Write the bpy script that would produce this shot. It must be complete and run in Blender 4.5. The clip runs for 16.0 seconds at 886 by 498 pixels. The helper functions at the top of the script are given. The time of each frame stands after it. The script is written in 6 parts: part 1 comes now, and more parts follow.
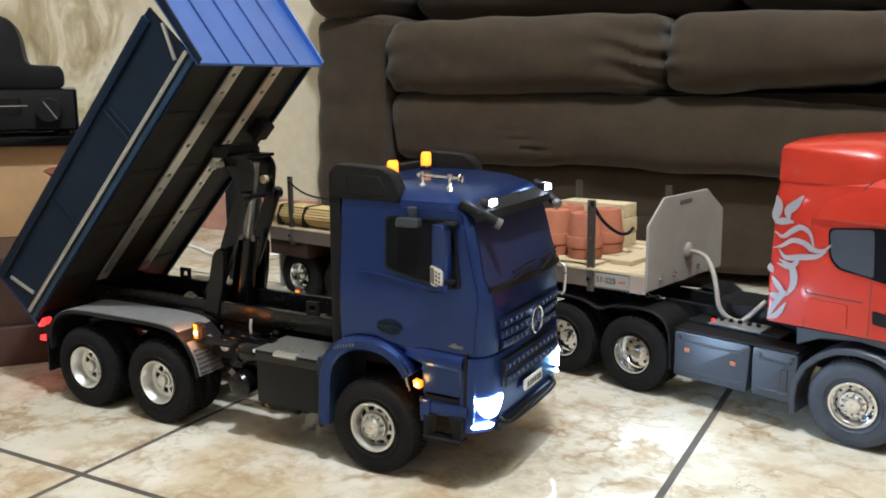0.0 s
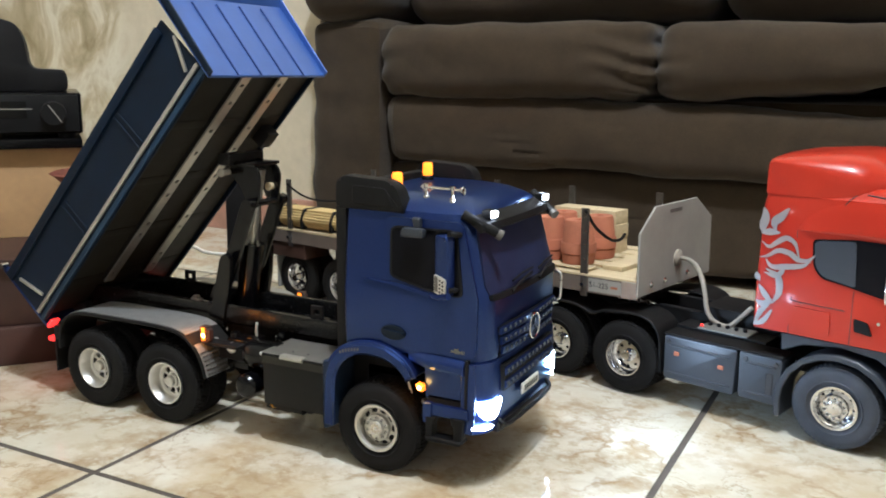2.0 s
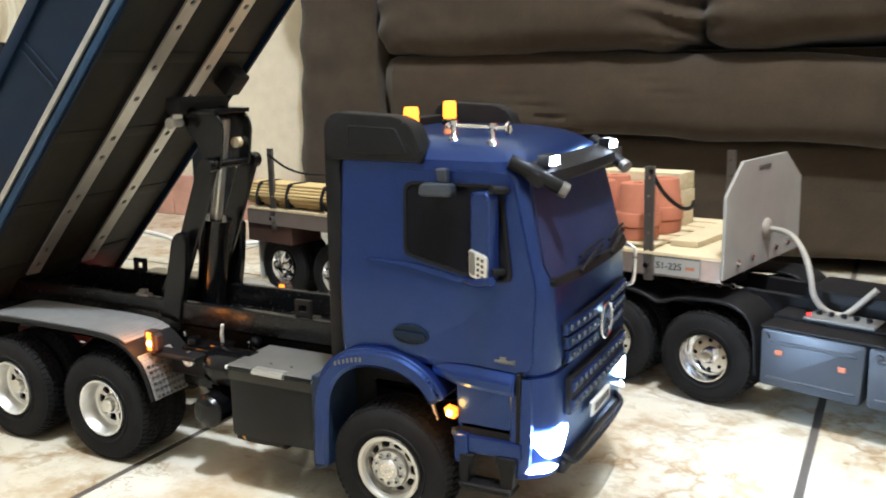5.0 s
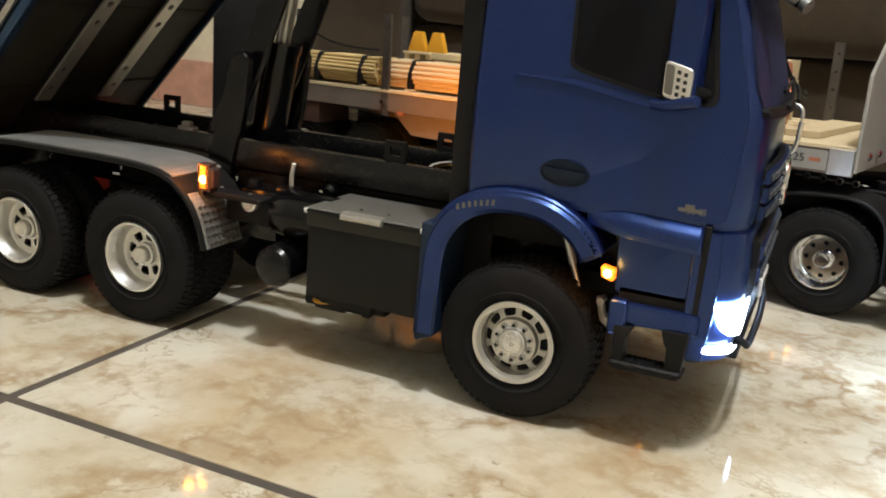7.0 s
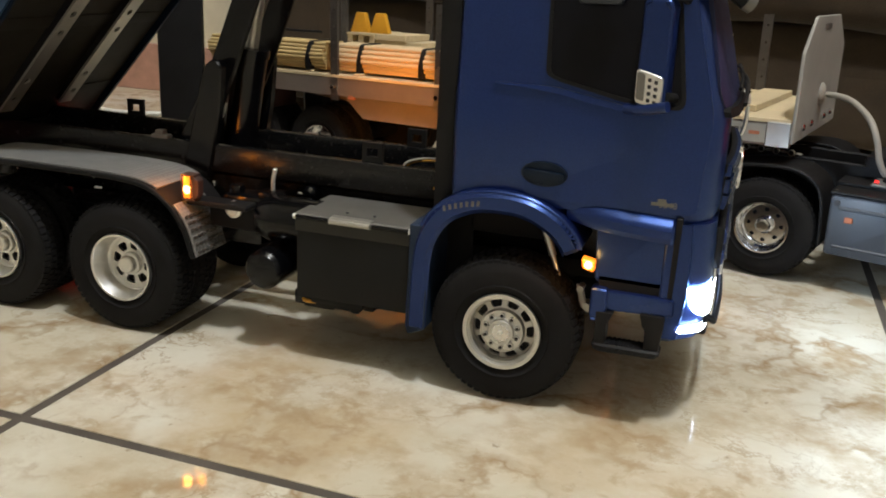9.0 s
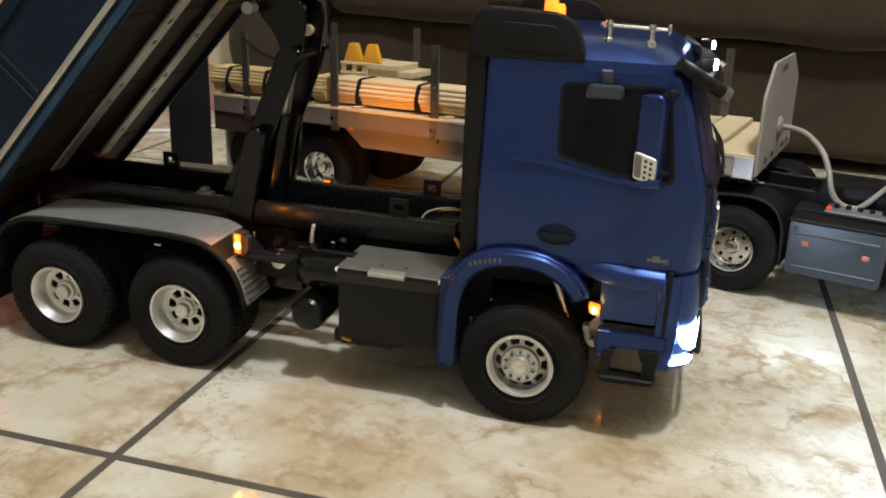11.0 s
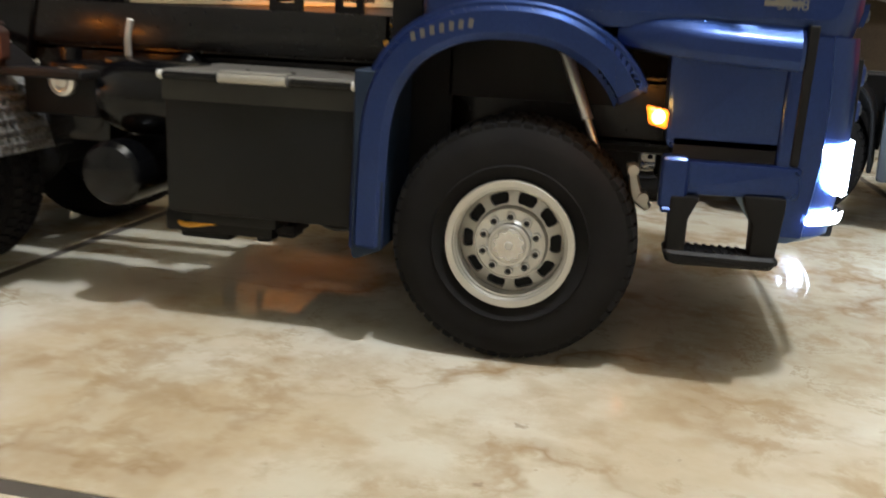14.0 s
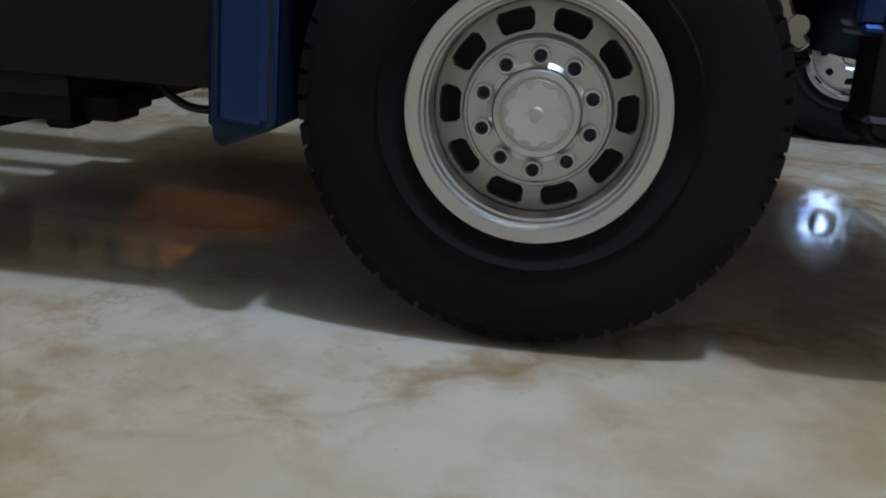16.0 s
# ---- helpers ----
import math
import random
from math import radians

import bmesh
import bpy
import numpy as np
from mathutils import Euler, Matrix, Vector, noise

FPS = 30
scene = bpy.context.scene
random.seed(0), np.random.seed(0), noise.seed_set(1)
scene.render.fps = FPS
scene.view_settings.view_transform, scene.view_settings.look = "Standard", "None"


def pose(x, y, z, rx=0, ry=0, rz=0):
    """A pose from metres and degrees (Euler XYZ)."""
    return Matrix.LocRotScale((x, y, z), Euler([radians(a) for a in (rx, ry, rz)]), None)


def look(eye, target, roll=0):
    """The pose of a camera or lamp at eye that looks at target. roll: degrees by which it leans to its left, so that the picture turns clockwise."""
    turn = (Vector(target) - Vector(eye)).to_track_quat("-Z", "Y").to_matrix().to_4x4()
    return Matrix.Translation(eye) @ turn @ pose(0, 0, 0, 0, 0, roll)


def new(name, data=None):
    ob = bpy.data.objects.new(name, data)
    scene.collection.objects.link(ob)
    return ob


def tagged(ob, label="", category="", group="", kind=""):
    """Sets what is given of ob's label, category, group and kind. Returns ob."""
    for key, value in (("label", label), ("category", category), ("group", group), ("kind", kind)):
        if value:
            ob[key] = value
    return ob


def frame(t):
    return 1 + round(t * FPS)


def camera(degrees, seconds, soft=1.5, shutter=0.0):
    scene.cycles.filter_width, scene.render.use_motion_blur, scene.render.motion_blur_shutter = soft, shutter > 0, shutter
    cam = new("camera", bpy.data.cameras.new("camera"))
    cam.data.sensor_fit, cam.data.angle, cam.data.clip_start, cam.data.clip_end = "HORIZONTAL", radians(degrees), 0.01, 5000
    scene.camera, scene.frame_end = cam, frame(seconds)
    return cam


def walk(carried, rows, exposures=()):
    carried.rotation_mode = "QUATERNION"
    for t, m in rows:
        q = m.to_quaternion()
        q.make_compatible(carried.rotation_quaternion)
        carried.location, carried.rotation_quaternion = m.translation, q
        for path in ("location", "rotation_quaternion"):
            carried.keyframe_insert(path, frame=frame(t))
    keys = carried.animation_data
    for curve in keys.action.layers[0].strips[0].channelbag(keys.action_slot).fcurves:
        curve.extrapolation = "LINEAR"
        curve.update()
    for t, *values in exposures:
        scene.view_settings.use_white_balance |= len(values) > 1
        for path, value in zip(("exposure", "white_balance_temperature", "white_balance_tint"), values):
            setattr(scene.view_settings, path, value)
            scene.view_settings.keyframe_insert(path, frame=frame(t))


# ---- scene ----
cam = camera(52.9, 16.0, soft=1.8, shutter=0.4)
PATH = [
    (0, (0.373, -0.673, 0.323), (-0.54, 1.066, -0.054), 0.0),
    (0.5, (0.368, -0.682, 0.329), (-0.528, 1.065, -0.051), 0.3),
    (1, (0.373, -0.687, 0.331), (-0.53, 1.057, -0.048), 0.5),
    (1.5, (0.375, -0.698, 0.339), (-0.534, 1.044, -0.038), 0.6),
    (2, (0.373, -0.703, 0.341), (-0.51, 1.048, -0.05), 0.6),
    (2.5, (0.368, -0.702, 0.34), (-0.431, 1.079, -0.098), 1.0),
    (3, (0.359, -0.687, 0.33), (-0.374, 1.123, -0.099), 0.9),
    (3.2, (0.357, -0.679, 0.333), (-0.352, 1.142, -0.092), 0.9),
    (5.3, (0.235, -0.497, 0.272), (-0.676, 1.234, -0.145), 0.2),
    (5.5, (0.222, -0.483, 0.265), (-0.699, 1.239, -0.168), 1.1),
    (6, (0.189, -0.464, 0.227), (-0.705, 1.27, -0.217), 2.3),
    (6.5, (0.163, -0.461, 0.212), (-0.717, 1.263, -0.292), 3.1),
    (7, (0.125, -0.483, 0.196), (-0.623, 1.299, -0.32), 4.7),
    (7.5, (0.114, -0.487, 0.205), (-0.547, 1.31, -0.373), 5.1),
    (8, (0.114, -0.505, 0.217), (-0.529, 1.29, -0.389), 4.4),
    (8.5, (0.105, -0.518, 0.219), (-0.512, 1.286, -0.386), 3.4),
    (9, (0.101, -0.514, 0.223), (-0.476, 1.304, -0.378), 2.9),
    (9.2, (0.099, -0.524, 0.222), (-0.46, 1.305, -0.363), 2.5),
    (11.3, (0.067, -0.591, 0.292), (-0.399, 1.24, -0.362), 2.5),
    (11.5, (0.057, -0.594, 0.288), (-0.398, 1.242, -0.36), 2.6),
    (12, (0.028, -0.578, 0.262), (-0.39, 1.283, -0.341), 2.7),
    (12.5, (0.008, -0.546, 0.214), (-0.397, 1.341, -0.31), 2.7),
    (13, (0.001, -0.497, 0.172), (-0.387, 1.41, -0.29), 2.2),
    (13.5, (0.0199, -0.4206, 0.1373), (-0.380, 1.478, -0.350), 1.93),
    (14, (0.0336, -0.3654, 0.1103), (-0.344, 1.534, -0.389), 2.86),
    (14.5, (0.0291, -0.3151, 0.0809), (-0.291, 1.602, -0.392), 3.61),
    (15, (0.0193, -0.2757, 0.0645), (-0.271, 1.6295, -0.463), 2.65),
    (15.5, (0.0104, -0.2470, 0.0526), (-0.238, 1.671, -0.446), 3.92),
    (16, (0.0037, -0.2290, 0.0592), (-0.226, 1.672, -0.506), 3.81),
]
EXPOSURES = [
    (0.0, 0.43, 5350, 10), (2.0, 0.38, 5350, 10), (3.0, -0.08, 5400, 10), (5.3, 0.98, 5300, 10), (6.0, 0.74, 5450, 10), (7.0, 0.20, 5850, 10),
    (9.0, -0.06, 5800, 10), (11.5, 0.08, 5700, 10), (12.5, 0.22, 5700, 10), (13.0, 0.30, 5700, 10), (13.5, 0.35, 5700, 10), (14.0, 0.14, 5700, 10), (14.5, -0.16, 5500, 10), (15.0, -0.72, 5000, 10), (15.5, -0.82, 4850, 10), (16.0, -0.76, 4750, 10),
]
walk(cam, [(t, look(eye, target, roll)) for t, eye, target, roll in PATH], EXPOSURES)

# ---- light ----
world = bpy.data.worlds.new("world")
scene.world = world
world.use_nodes = True
world.node_tree.nodes["Background"].inputs[0].default_value = (1.0, 0.82, 0.6, 1)
world.node_tree.nodes["Background"].inputs[1].default_value = 0.02


def lamp(name, kind, m, watts, colour, **more):
    data = bpy.data.lights.new(name, kind)
    data.energy, data.color = watts, colour
    if kind == "AREA":
        data.shape, data.size = "DISK", more["size"]
    else:
        data.shadow_soft_size = more["size"]
    if kind == "SPOT":
        data.spot_size, data.spot_blend = radians(more["cone"]), more["blend"]
    ob = new(name, data)
    ob.matrix_world = m
    return ob


LAMP_AT = (0.40, -0.49, 2.20)
lamp("ceiling_lamp_light", "POINT", Matrix.Translation(LAMP_AT), 108, (1.0, 0.985, 0.94), size=0.075)


# ---- materials ----
class Mat:
    """A node material with a few short ways to wire it."""

    def __init__(self, name, colour, rough=0.5, metal=0.0, **more):
        self.m = bpy.data.materials.new(name)
        self.m.use_nodes = True
        self.t = self.m.node_tree
        self.b = self.t.nodes["Principled BSDF"]
        self.set("Base Color", (*colour, 1))
        self.set("Roughness", rough)
        self.set("Metallic", metal)
        for key, value in more.items():
            self.set(key.replace("_", " "), value)

    def set(self, key, value):
        self.b.inputs[key].default_value = value

    def node(self, kind, **values):
        n = self.t.nodes.new(kind)
        for key, value in values.items():
            n.inputs[key].default_value = value
        return n

    def link(self, a, out, b, key):
        self.t.links.new(a.outputs[out], b.inputs[key])

    def coords(self, scale=(1, 1, 1)):
        c, mp = self.node("ShaderNodeTexCoord"), self.node("ShaderNodeMapping", Scale=scale)
        self.link(c, "Object", mp, "Vector")
        return mp

    def noise(self, scale, detail=4, rough=0.6, stretch=(1, 1, 1), distortion=0.0):
        n = self.node("ShaderNodeTexNoise", Scale=scale, Detail=detail, Roughness=rough, Distortion=distortion)
        self.link(self.coords(stretch), "Vector", n, "Vector")
        return n

    def ramp(self, src, stops, out=0):
        r = self.node("ShaderNodeValToRGB")
        e = r.color_ramp.elements
        while len(e) < len(stops):
            e.new(0.5)
        for el, (p, c) in zip(e, stops):
            el.position, el.color = p, (*c, 1) if len(c) == 3 else c
        self.t.links.new(src.outputs[out], r.inputs[0])
        return r

    def mix(self, fac, a, b, kind="MIX"):
        n = self.node("ShaderNodeMixRGB")
        n.blend_type = kind
        for i, v in enumerate((fac, a, b)):
            if isinstance(v, (int, float)):
                n.inputs[i].default_value = v
            elif isinstance(v, tuple):
                n.inputs[i].default_value = (*v, 1)
            else:
                self.t.links.new(v.outputs[0], n.inputs[i])
        return n

    def colour(self, n):
        self.t.links.new(n.outputs[0], self.b.inputs["Base Color"])
        return self

    def rough(self, src, low, high):
        r = self.node("ShaderNodeMapRange")
        r.inputs["To Min"].default_value, r.inputs["To Max"].default_value = low, high
        self.t.links.new(src.outputs[0], r.inputs["Value"])
        self.t.links.new(r.outputs[0], self.b.inputs["Roughness"])
        return self

    def bump(self, src, strength, dist=0.001):
        n = self.node("ShaderNodeBump", Strength=strength, Distance=dist)
        self.t.links.new(src.outputs[0], n.inputs["Height"])
        self.t.links.new(n.outputs[0], self.b.inputs["Normal"])
        return self

    def glow(self, colour, strength):
        self.set("Emission Color", (*colour, 1))
        self.set("Emission Strength", strength)
        return self


def worn(name, colour, rough, metal=0.0, vary=0.25, grain=300, bump=0.15, dist=0.0003, **more):
    """A plain surface with blotches, grain and a little relief."""
    m = Mat(name, colour, rough, metal, **more)
    big, fine = m.noise(28, 3), m.noise(grain, 5)
    low = tuple(c * (1 - vary) for c in colour)
    high = tuple(min(1, c * (1 + vary)) for c in colour)
    m.colour(m.mix(0.25, m.ramp(big, [(0.3, low), (0.7, high)]), m.ramp(fine, [(0.3, low), (0.7, high)])))
    m.rough(fine, max(0.02, rough - 0.08), min(1, rough + 0.1))
    return m.bump(fine, bump, dist)


def marble_floor():
    m = Mat("marble_tile", (0.7, 0.66, 0.58), 0.12, Specular_IOR_Level=0.4)
    geo, info = m.node("ShaderNodeNewGeometry"), m.node("ShaderNodeObjectInfo")
    shift = m.node("ShaderNodeVectorMath")
    shift.operation = "MULTIPLY_ADD"
    m.link(info, "Random", shift, 0)
    shift.inputs[1].default_value = (7.0, 5.0, 9.0)
    m.link(geo, "Position", shift, 2)

    def tex(scale, detail=4, rough=0.6, distortion=0.0):
        n = m.node("ShaderNodeTexNoise", Scale=scale, Detail=detail, Roughness=rough, Distortion=distortion)
        m.t.links.new(shift.outputs[0], n.inputs["Vector"])
        return n
    cloud = tex(8, 7, 0.62)
    base = m.ramp(cloud, [(0.28, (0.53, 0.47, 0.34)), (0.45, (0.60, 0.555, 0.43)), (0.62, (0.69, 0.665, 0.56)), (0.8, (0.60, 0.57, 0.465))])
    line = tex(5.2, 6, 0.55)
    ridge = m.ramp(line, [(0.462, (0, 0, 0)), (0.492, (0.45, 0.45, 0.45)), (0.500, (0.95, 0.95, 0.95)), (0.514, (0, 0, 0))])
    broad = m.ramp(tex(7.5, 6, 0.62), [(0.38, (0, 0, 0)), (0.50, (0.75, 0.75, 0.75)), (0.62, (0, 0, 0))])
    gate = m.ramp(tex(9, 4), [(0.42, (0.25, 0.25, 0.25)), (0.58, (0.95, 0.95, 0.95))])
    c0 = m.mix(m.mix(1.0, broad, m.ramp(tex(5, 2), [(0.48, (0, 0, 0)), (0.66, (0.8, 0.8, 0.8))]), "MULTIPLY"), base, (0.47, 0.345, 0.18))
    c1 = m.mix(m.mix(1.0, ridge, gate, "MULTIPLY"), c0, (0.31, 0.20, 0.095))
    smudge = m.ramp(tex(26, 8, 0.66), [(0.49, (0, 0, 0)), (0.57, (0.34, 0.34, 0.34)), (0.70, (0.70, 0.70, 0.70))])
    where = m.ramp(tex(13, 3), [(0.42, (0, 0, 0)), (0.55, (1, 1, 1))])
    c2 = m.mix(m.mix(1.0, smudge, where, "MULTIPLY"), c1, (0.40, 0.29, 0.16))
    fine = m.ramp(tex(12, 5, 0.55), [(0.470, (0, 0, 0)), (0.500, (0.75, 0.75, 0.75)), (0.520, (0, 0, 0))])
    c2 = m.mix(m.mix(1.0, fine, m.ramp(tex(9, 3), [(0.49, (0, 0, 0)), (0.62, (0.9, 0.9, 0.9))]), "MULTIPLY"), c2, (0.36, 0.26, 0.15))
    crack = m.ramp(tex(19, 9, 0.66, 0.5), [(0.482, (0, 0, 0)), (0.500, (0.8, 0.8, 0.8)), (0.512, (0, 0, 0))])
    c2 = m.mix(m.mix(1.0, crack, m.ramp(tex(6, 3), [(0.46, (0, 0, 0)), (0.58, (0.85, 0.85, 0.85))]), "MULTIPLY"), c2, (0.30, 0.20, 0.10))
    flake = m.ramp(tex(34, 10, 0.74, 0.4), [(0.57, (0, 0, 0)), (0.63, (0.45, 0.45, 0.45)), (0.72, (0.65, 0.65, 0.65))])
    c2 = m.mix(m.mix(1.0, flake, m.ramp(tex(8, 4), [(0.50, (0, 0, 0)), (0.62, (0.9, 0.9, 0.9))]), "MULTIPLY"), c2, (0.37, 0.265, 0.14))
    beside = m.ramp(line, [(0.435, (0, 0, 0)), (0.485, (1, 1, 1)), (0.515, (1, 1, 1)), (0.550, (0, 0, 0))])
    blotch = m.ramp(tex(44, 9, 0.70, 0.3), [(0.50, (0, 0, 0)), (0.56, (0.38, 0.38, 0.38)), (0.66, (0.62, 0.62, 0.62))])
    c2 = m.mix(m.mix(1.0, beside, blotch, "MULTIPLY"), c2, (0.36, 0.25, 0.125))
    speck = m.ramp(tex(120, 3, 0.6), [(0.69, (0, 0, 0)), (0.75, (0.6, 0.6, 0.6))])
    m.colour(m.mix(speck, c2, (0.26, 0.19, 0.12)))
    m.rough(tex(60, 4), 0.03, 0.10)
    return m.bump(tex(30, 4), 0.04, 0.001)


def pearl_blue():
    m = Mat("pearl_blue_paint", (0.013, 0.035, 0.145), 0.30, 0.6, Coat_Weight=0.45, Coat_Roughness=0.16, Specular_IOR_Level=0.6, Specular_Tint=(0.15, 0.65, 1.0, 1))
    flake = m.noise(900, 2)
    m.colour(m.mix(0.12, m.mix(0.3, (0.0135, 0.0265, 0.128), (0.0205, 0.0295, 0.150)), m.ramp(flake, [(0.35, (0.006, 0.016, 0.09)), (0.65, (0.03, 0.058, 0.27))])))
    return m.bump(m.noise(260, 3), 0.03, 0.0004)


def red_paint():
    m = Mat("red_paint", (0.44, 0.022, 0.006), 0.32, 0.0, Coat_Weight=0.4, Coat_Roughness=0.08, Specular_IOR_Level=0.35)
    m.colour(m.ramp(m.noise(14, 3), [(0.3, (0.41, 0.018, 0.0045)), (0.7, (0.47, 0.026, 0.0075))]))
    return m.bump(m.noise(60, 2), 0.01, 0.0004)


def suede():
    m = Mat("brown_suede", (0.06, 0.042, 0.03), 0.95)
    big, mid, fine = m.noise(5, 4, 0.6, (1, 1, 1.8)), m.noise(26, 5, 0.65), m.noise(700, 3)
    c = m.ramp(big, [(0.3, (0.0158, 0.0095, 0.0040)), (0.55, (0.0292, 0.0179, 0.0076)), (0.75, (0.0490, 0.0308, 0.0134))])
    c = m.mix(0.35, c, m.ramp(mid, [(0.35, (0.0126, 0.0076, 0.0033)), (0.7, (0.0522, 0.0331, 0.0141))]))
    m.colour(m.mix(0.15, c, m.ramp(fine, [(0.3, (0.0277, 0.0151, 0.0063)), (0.7, (0.1424, 0.0896, 0.0389))])))
    m.set("Sheen Weight", 0.12), m.set("Sheen Roughness", 0.5)
    return m.bump(m.mix(0.5, mid, fine), 0.35, 0.003)


def wood(name, light, dark, scale=60, along=(0.06, 1, 1)):
    m = Mat(name, light, 0.6)
    g = m.noise(scale * 4, 5, 0.6, along, 0.3)
    info = m.node("ShaderNodeObjectInfo")
    c = m.ramp(g, [(0.3, dark), (0.65, light)])
    v = m.node("ShaderNodeMapRange")
    v.inputs["To Min"].default_value, v.inputs["To Max"].default_value = 0.0, 0.35
    m.link(info, "Random", v, "Value")
    m.colour(m.mix(v, c, tuple(k * 0.72 for k in light)))
    return m.bump(g, 0.2, 0.0004)


def tread_plate():
    """Bright aluminium with raised lozenges."""
    m = Mat("tread_plate", (0.55, 0.55, 0.54), 0.42, 0.5)
    mp = m.coords((1, 1, 1))
    mp.inputs["Rotation"].default_value = (0, 0, radians(45))
    ch = m.node("ShaderNodeTexChecker", Scale=420.0)
    m.link(mp, "Vector", ch, "Vector")
    ch.inputs["Color1"].default_value, ch.inputs["Color2"].default_value = (0.42, 0.42, 0.40, 1), (0.27, 0.27, 0.26, 1)
    m.colour(m.mix(0.35, ch, m.ramp(m.noise(80, 4), [(0.3, (0.22, 0.215, 0.20)), (0.7, (0.44, 0.43, 0.405))])))
    return m.bump(ch, 0.4, 0.0003)


def patchy_wall():
    """Cream plaster that turns into a blotchy, marbled finish towards the west."""
    m = Mat("patchy_plaster", (0.66, 0.57, 0.40), 0.8)
    n = m.noise(9, 6, 0.6, (1.2, 1, 0.8), 1.2)
    marbled = m.ramp(n, [(0.3, (0.33, 0.26, 0.14)), (0.48, (0.55, 0.47, 0.30)), (0.62, (0.78, 0.73, 0.58)), (0.75, (0.60, 0.52, 0.36))])
    sep = m.node("ShaderNodeSeparateXYZ")
    edge = m.mix(0.08, m.coords(), m.noise(14, 4))
    m.t.links.new(edge.outputs[0], sep.inputs[0])
    side = m.node("ShaderNodeMapRange")
    side.inputs["From Min"].default_value, side.inputs["From Max"].default_value = -1.02, -1.08
    m.link(sep, "X", side, "Value")
    m.colour(m.mix(side, m.ramp(m.noise(40, 5), [(0.3, (0.62, 0.55, 0.40)), (0.7, (0.70, 0.62, 0.46))]), marbled))
    return m.bump(m.noise(120, 5), 0.2, 0.001)


MARBLE = marble_floor()
GROUT = worn("dark_grout", (0.085, 0.07, 0.055), 0.8, grain=500)
BLUE = pearl_blue()
# bed sides and door handles: the blue darkened by painted shade
BLUE_DIM = worn("shaded_blue_paint", (0.0042, 0.0125, 0.031), 0.42, 0.0, vary=0.2, bump=0.04, Specular_IOR_Level=0.22)
FLAP = worn("slate_blue_rubber", (0.010, 0.022, 0.050), 0.55, vary=0.2, bump=0.1, Specular_IOR_Level=0.3)
# bed front: light from above is put into this blue
BLUE_LIT = worn("lit_blue_paint", (0.050, 0.115, 0.38), 0.4, 0.2, vary=0.12, Coat_Weight=0.4)
UNDER = worn("dusty_olive_black", (0.0165, 0.0155, 0.0112), 0.55, vary=0.35, grain=120, bump=0.1, Specular_IOR_Level=0.25)
BLACK = worn("black_plastic", (0.0095, 0.0092, 0.0095), 0.5, vary=0.3, Specular_IOR_Level=0.18)
GLOSS = worn("gloss_black", (0.003, 0.003, 0.0035), 0.2, vary=0.3, bump=0.05, Specular_IOR_Level=0.36)
RUBBER = worn("tyre_rubber", (0.0125, 0.0118, 0.0118), 0.75, vary=0.35, bump=0.3, Specular_IOR_Level=0.12)
# tractor's front tyres: bluish headlamp light mixed into the rubber's colour
RUBBER_LIT = worn("headlamp_lit_rubber", (0.045, 0.050, 0.064), 0.75, vary=0.35, bump=0.3)
CHROME = worn("chrome", (0.75, 0.75, 0.76), 0.1, 1.0, vary=0.08, bump=0.02)
ALU = worn("satin_aluminium", (0.80, 0.79, 0.76), 0.42, 1.0, vary=0.12, grain=600, bump=0.06)
NUTS = worn("bright_steel", (0.70, 0.70, 0.69), 0.30, 1.0, vary=0.05, bump=0.01)
DISC = worn("turned_aluminium", (0.68, 0.67, 0.64), 0.45, 1.0, vary=0.03, grain=500, bump=0.004)
STEEL = worn("brushed_steel_strip", (0.55, 0.54, 0.50), 0.35, 0.8, vary=0.15)
TREAD = tread_plate()
GLASS = worn("dark_tinted_window", (0.006, 0.006, 0.008), 0.12, vary=0.2, bump=0.0, Specular_IOR_Level=0.14)
RED = red_paint()
BOXGREY = worn("charcoal_plastic", (0.0105, 0.0108, 0.0105), 0.45, vary=0.15, Specular_IOR_Level=0.2)
FRAME = worn("brown_grey_paint", (0.15, 0.12, 0.10), 0.6, vary=0.15)
TAUPE = worn("pale_taupe_plaster", (0.58, 0.55, 0.49), 0.9, vary=0.08, grain=120, bump=0.2, dist=0.001)
SKIRT = worn("slate_grey_plastic", (0.034, 0.040, 0.052), 0.4, vary=0.15)
POSTS = worn("dull_grey_steel", (0.16, 0.15, 0.14), 0.4, 0.8, vary=0.2)
BAND = worn("dark_grey_metal", (0.022, 0.022, 0.021), 0.45, 0.0, vary=0.2)
SKIRTING = worn("dull_grey_plastic", (0.040, 0.040, 0.036), 0.5, vary=0.15, Specular_IOR_Level=0.2)
LID = worn("scuffed_grey_metal", (0.18, 0.17, 0.155), 0.45, 0.5, vary=0.2, grain=200, bump=0.1)
PANEL = worn("mid_grey_plastic", (0.16, 0.16, 0.15), 0.5, vary=0.12)
RAIL = worn("black_rail_paint", (0.0065, 0.0063, 0.0065), 0.24, vary=0.3, bump=0.02, Specular_IOR_Level=0.4)
GREY = worn("light_grey_paint", (0.33, 0.32, 0.29), 0.55, vary=0.1)
WALL = worn("cream_plaster", (0.68, 0.61, 0.47), 0.85, vary=0.07, grain=120, bump=0.2, dist=0.001)
PINK = worn("pink_marble", (0.46, 0.25, 0.18), 0.35, vary=0.2)
PATCHY = patchy_wall()
# wall colour with the shelf's warm shade painted in
WALL_SHADE = worn("shaded_wall_tan", (0.50, 0.31, 0.14), 0.7, vary=0.12, grain=150)
SUEDE = suede()
PINE = wood("pine", (0.74, 0.58, 0.35), (0.60, 0.44, 0.24))
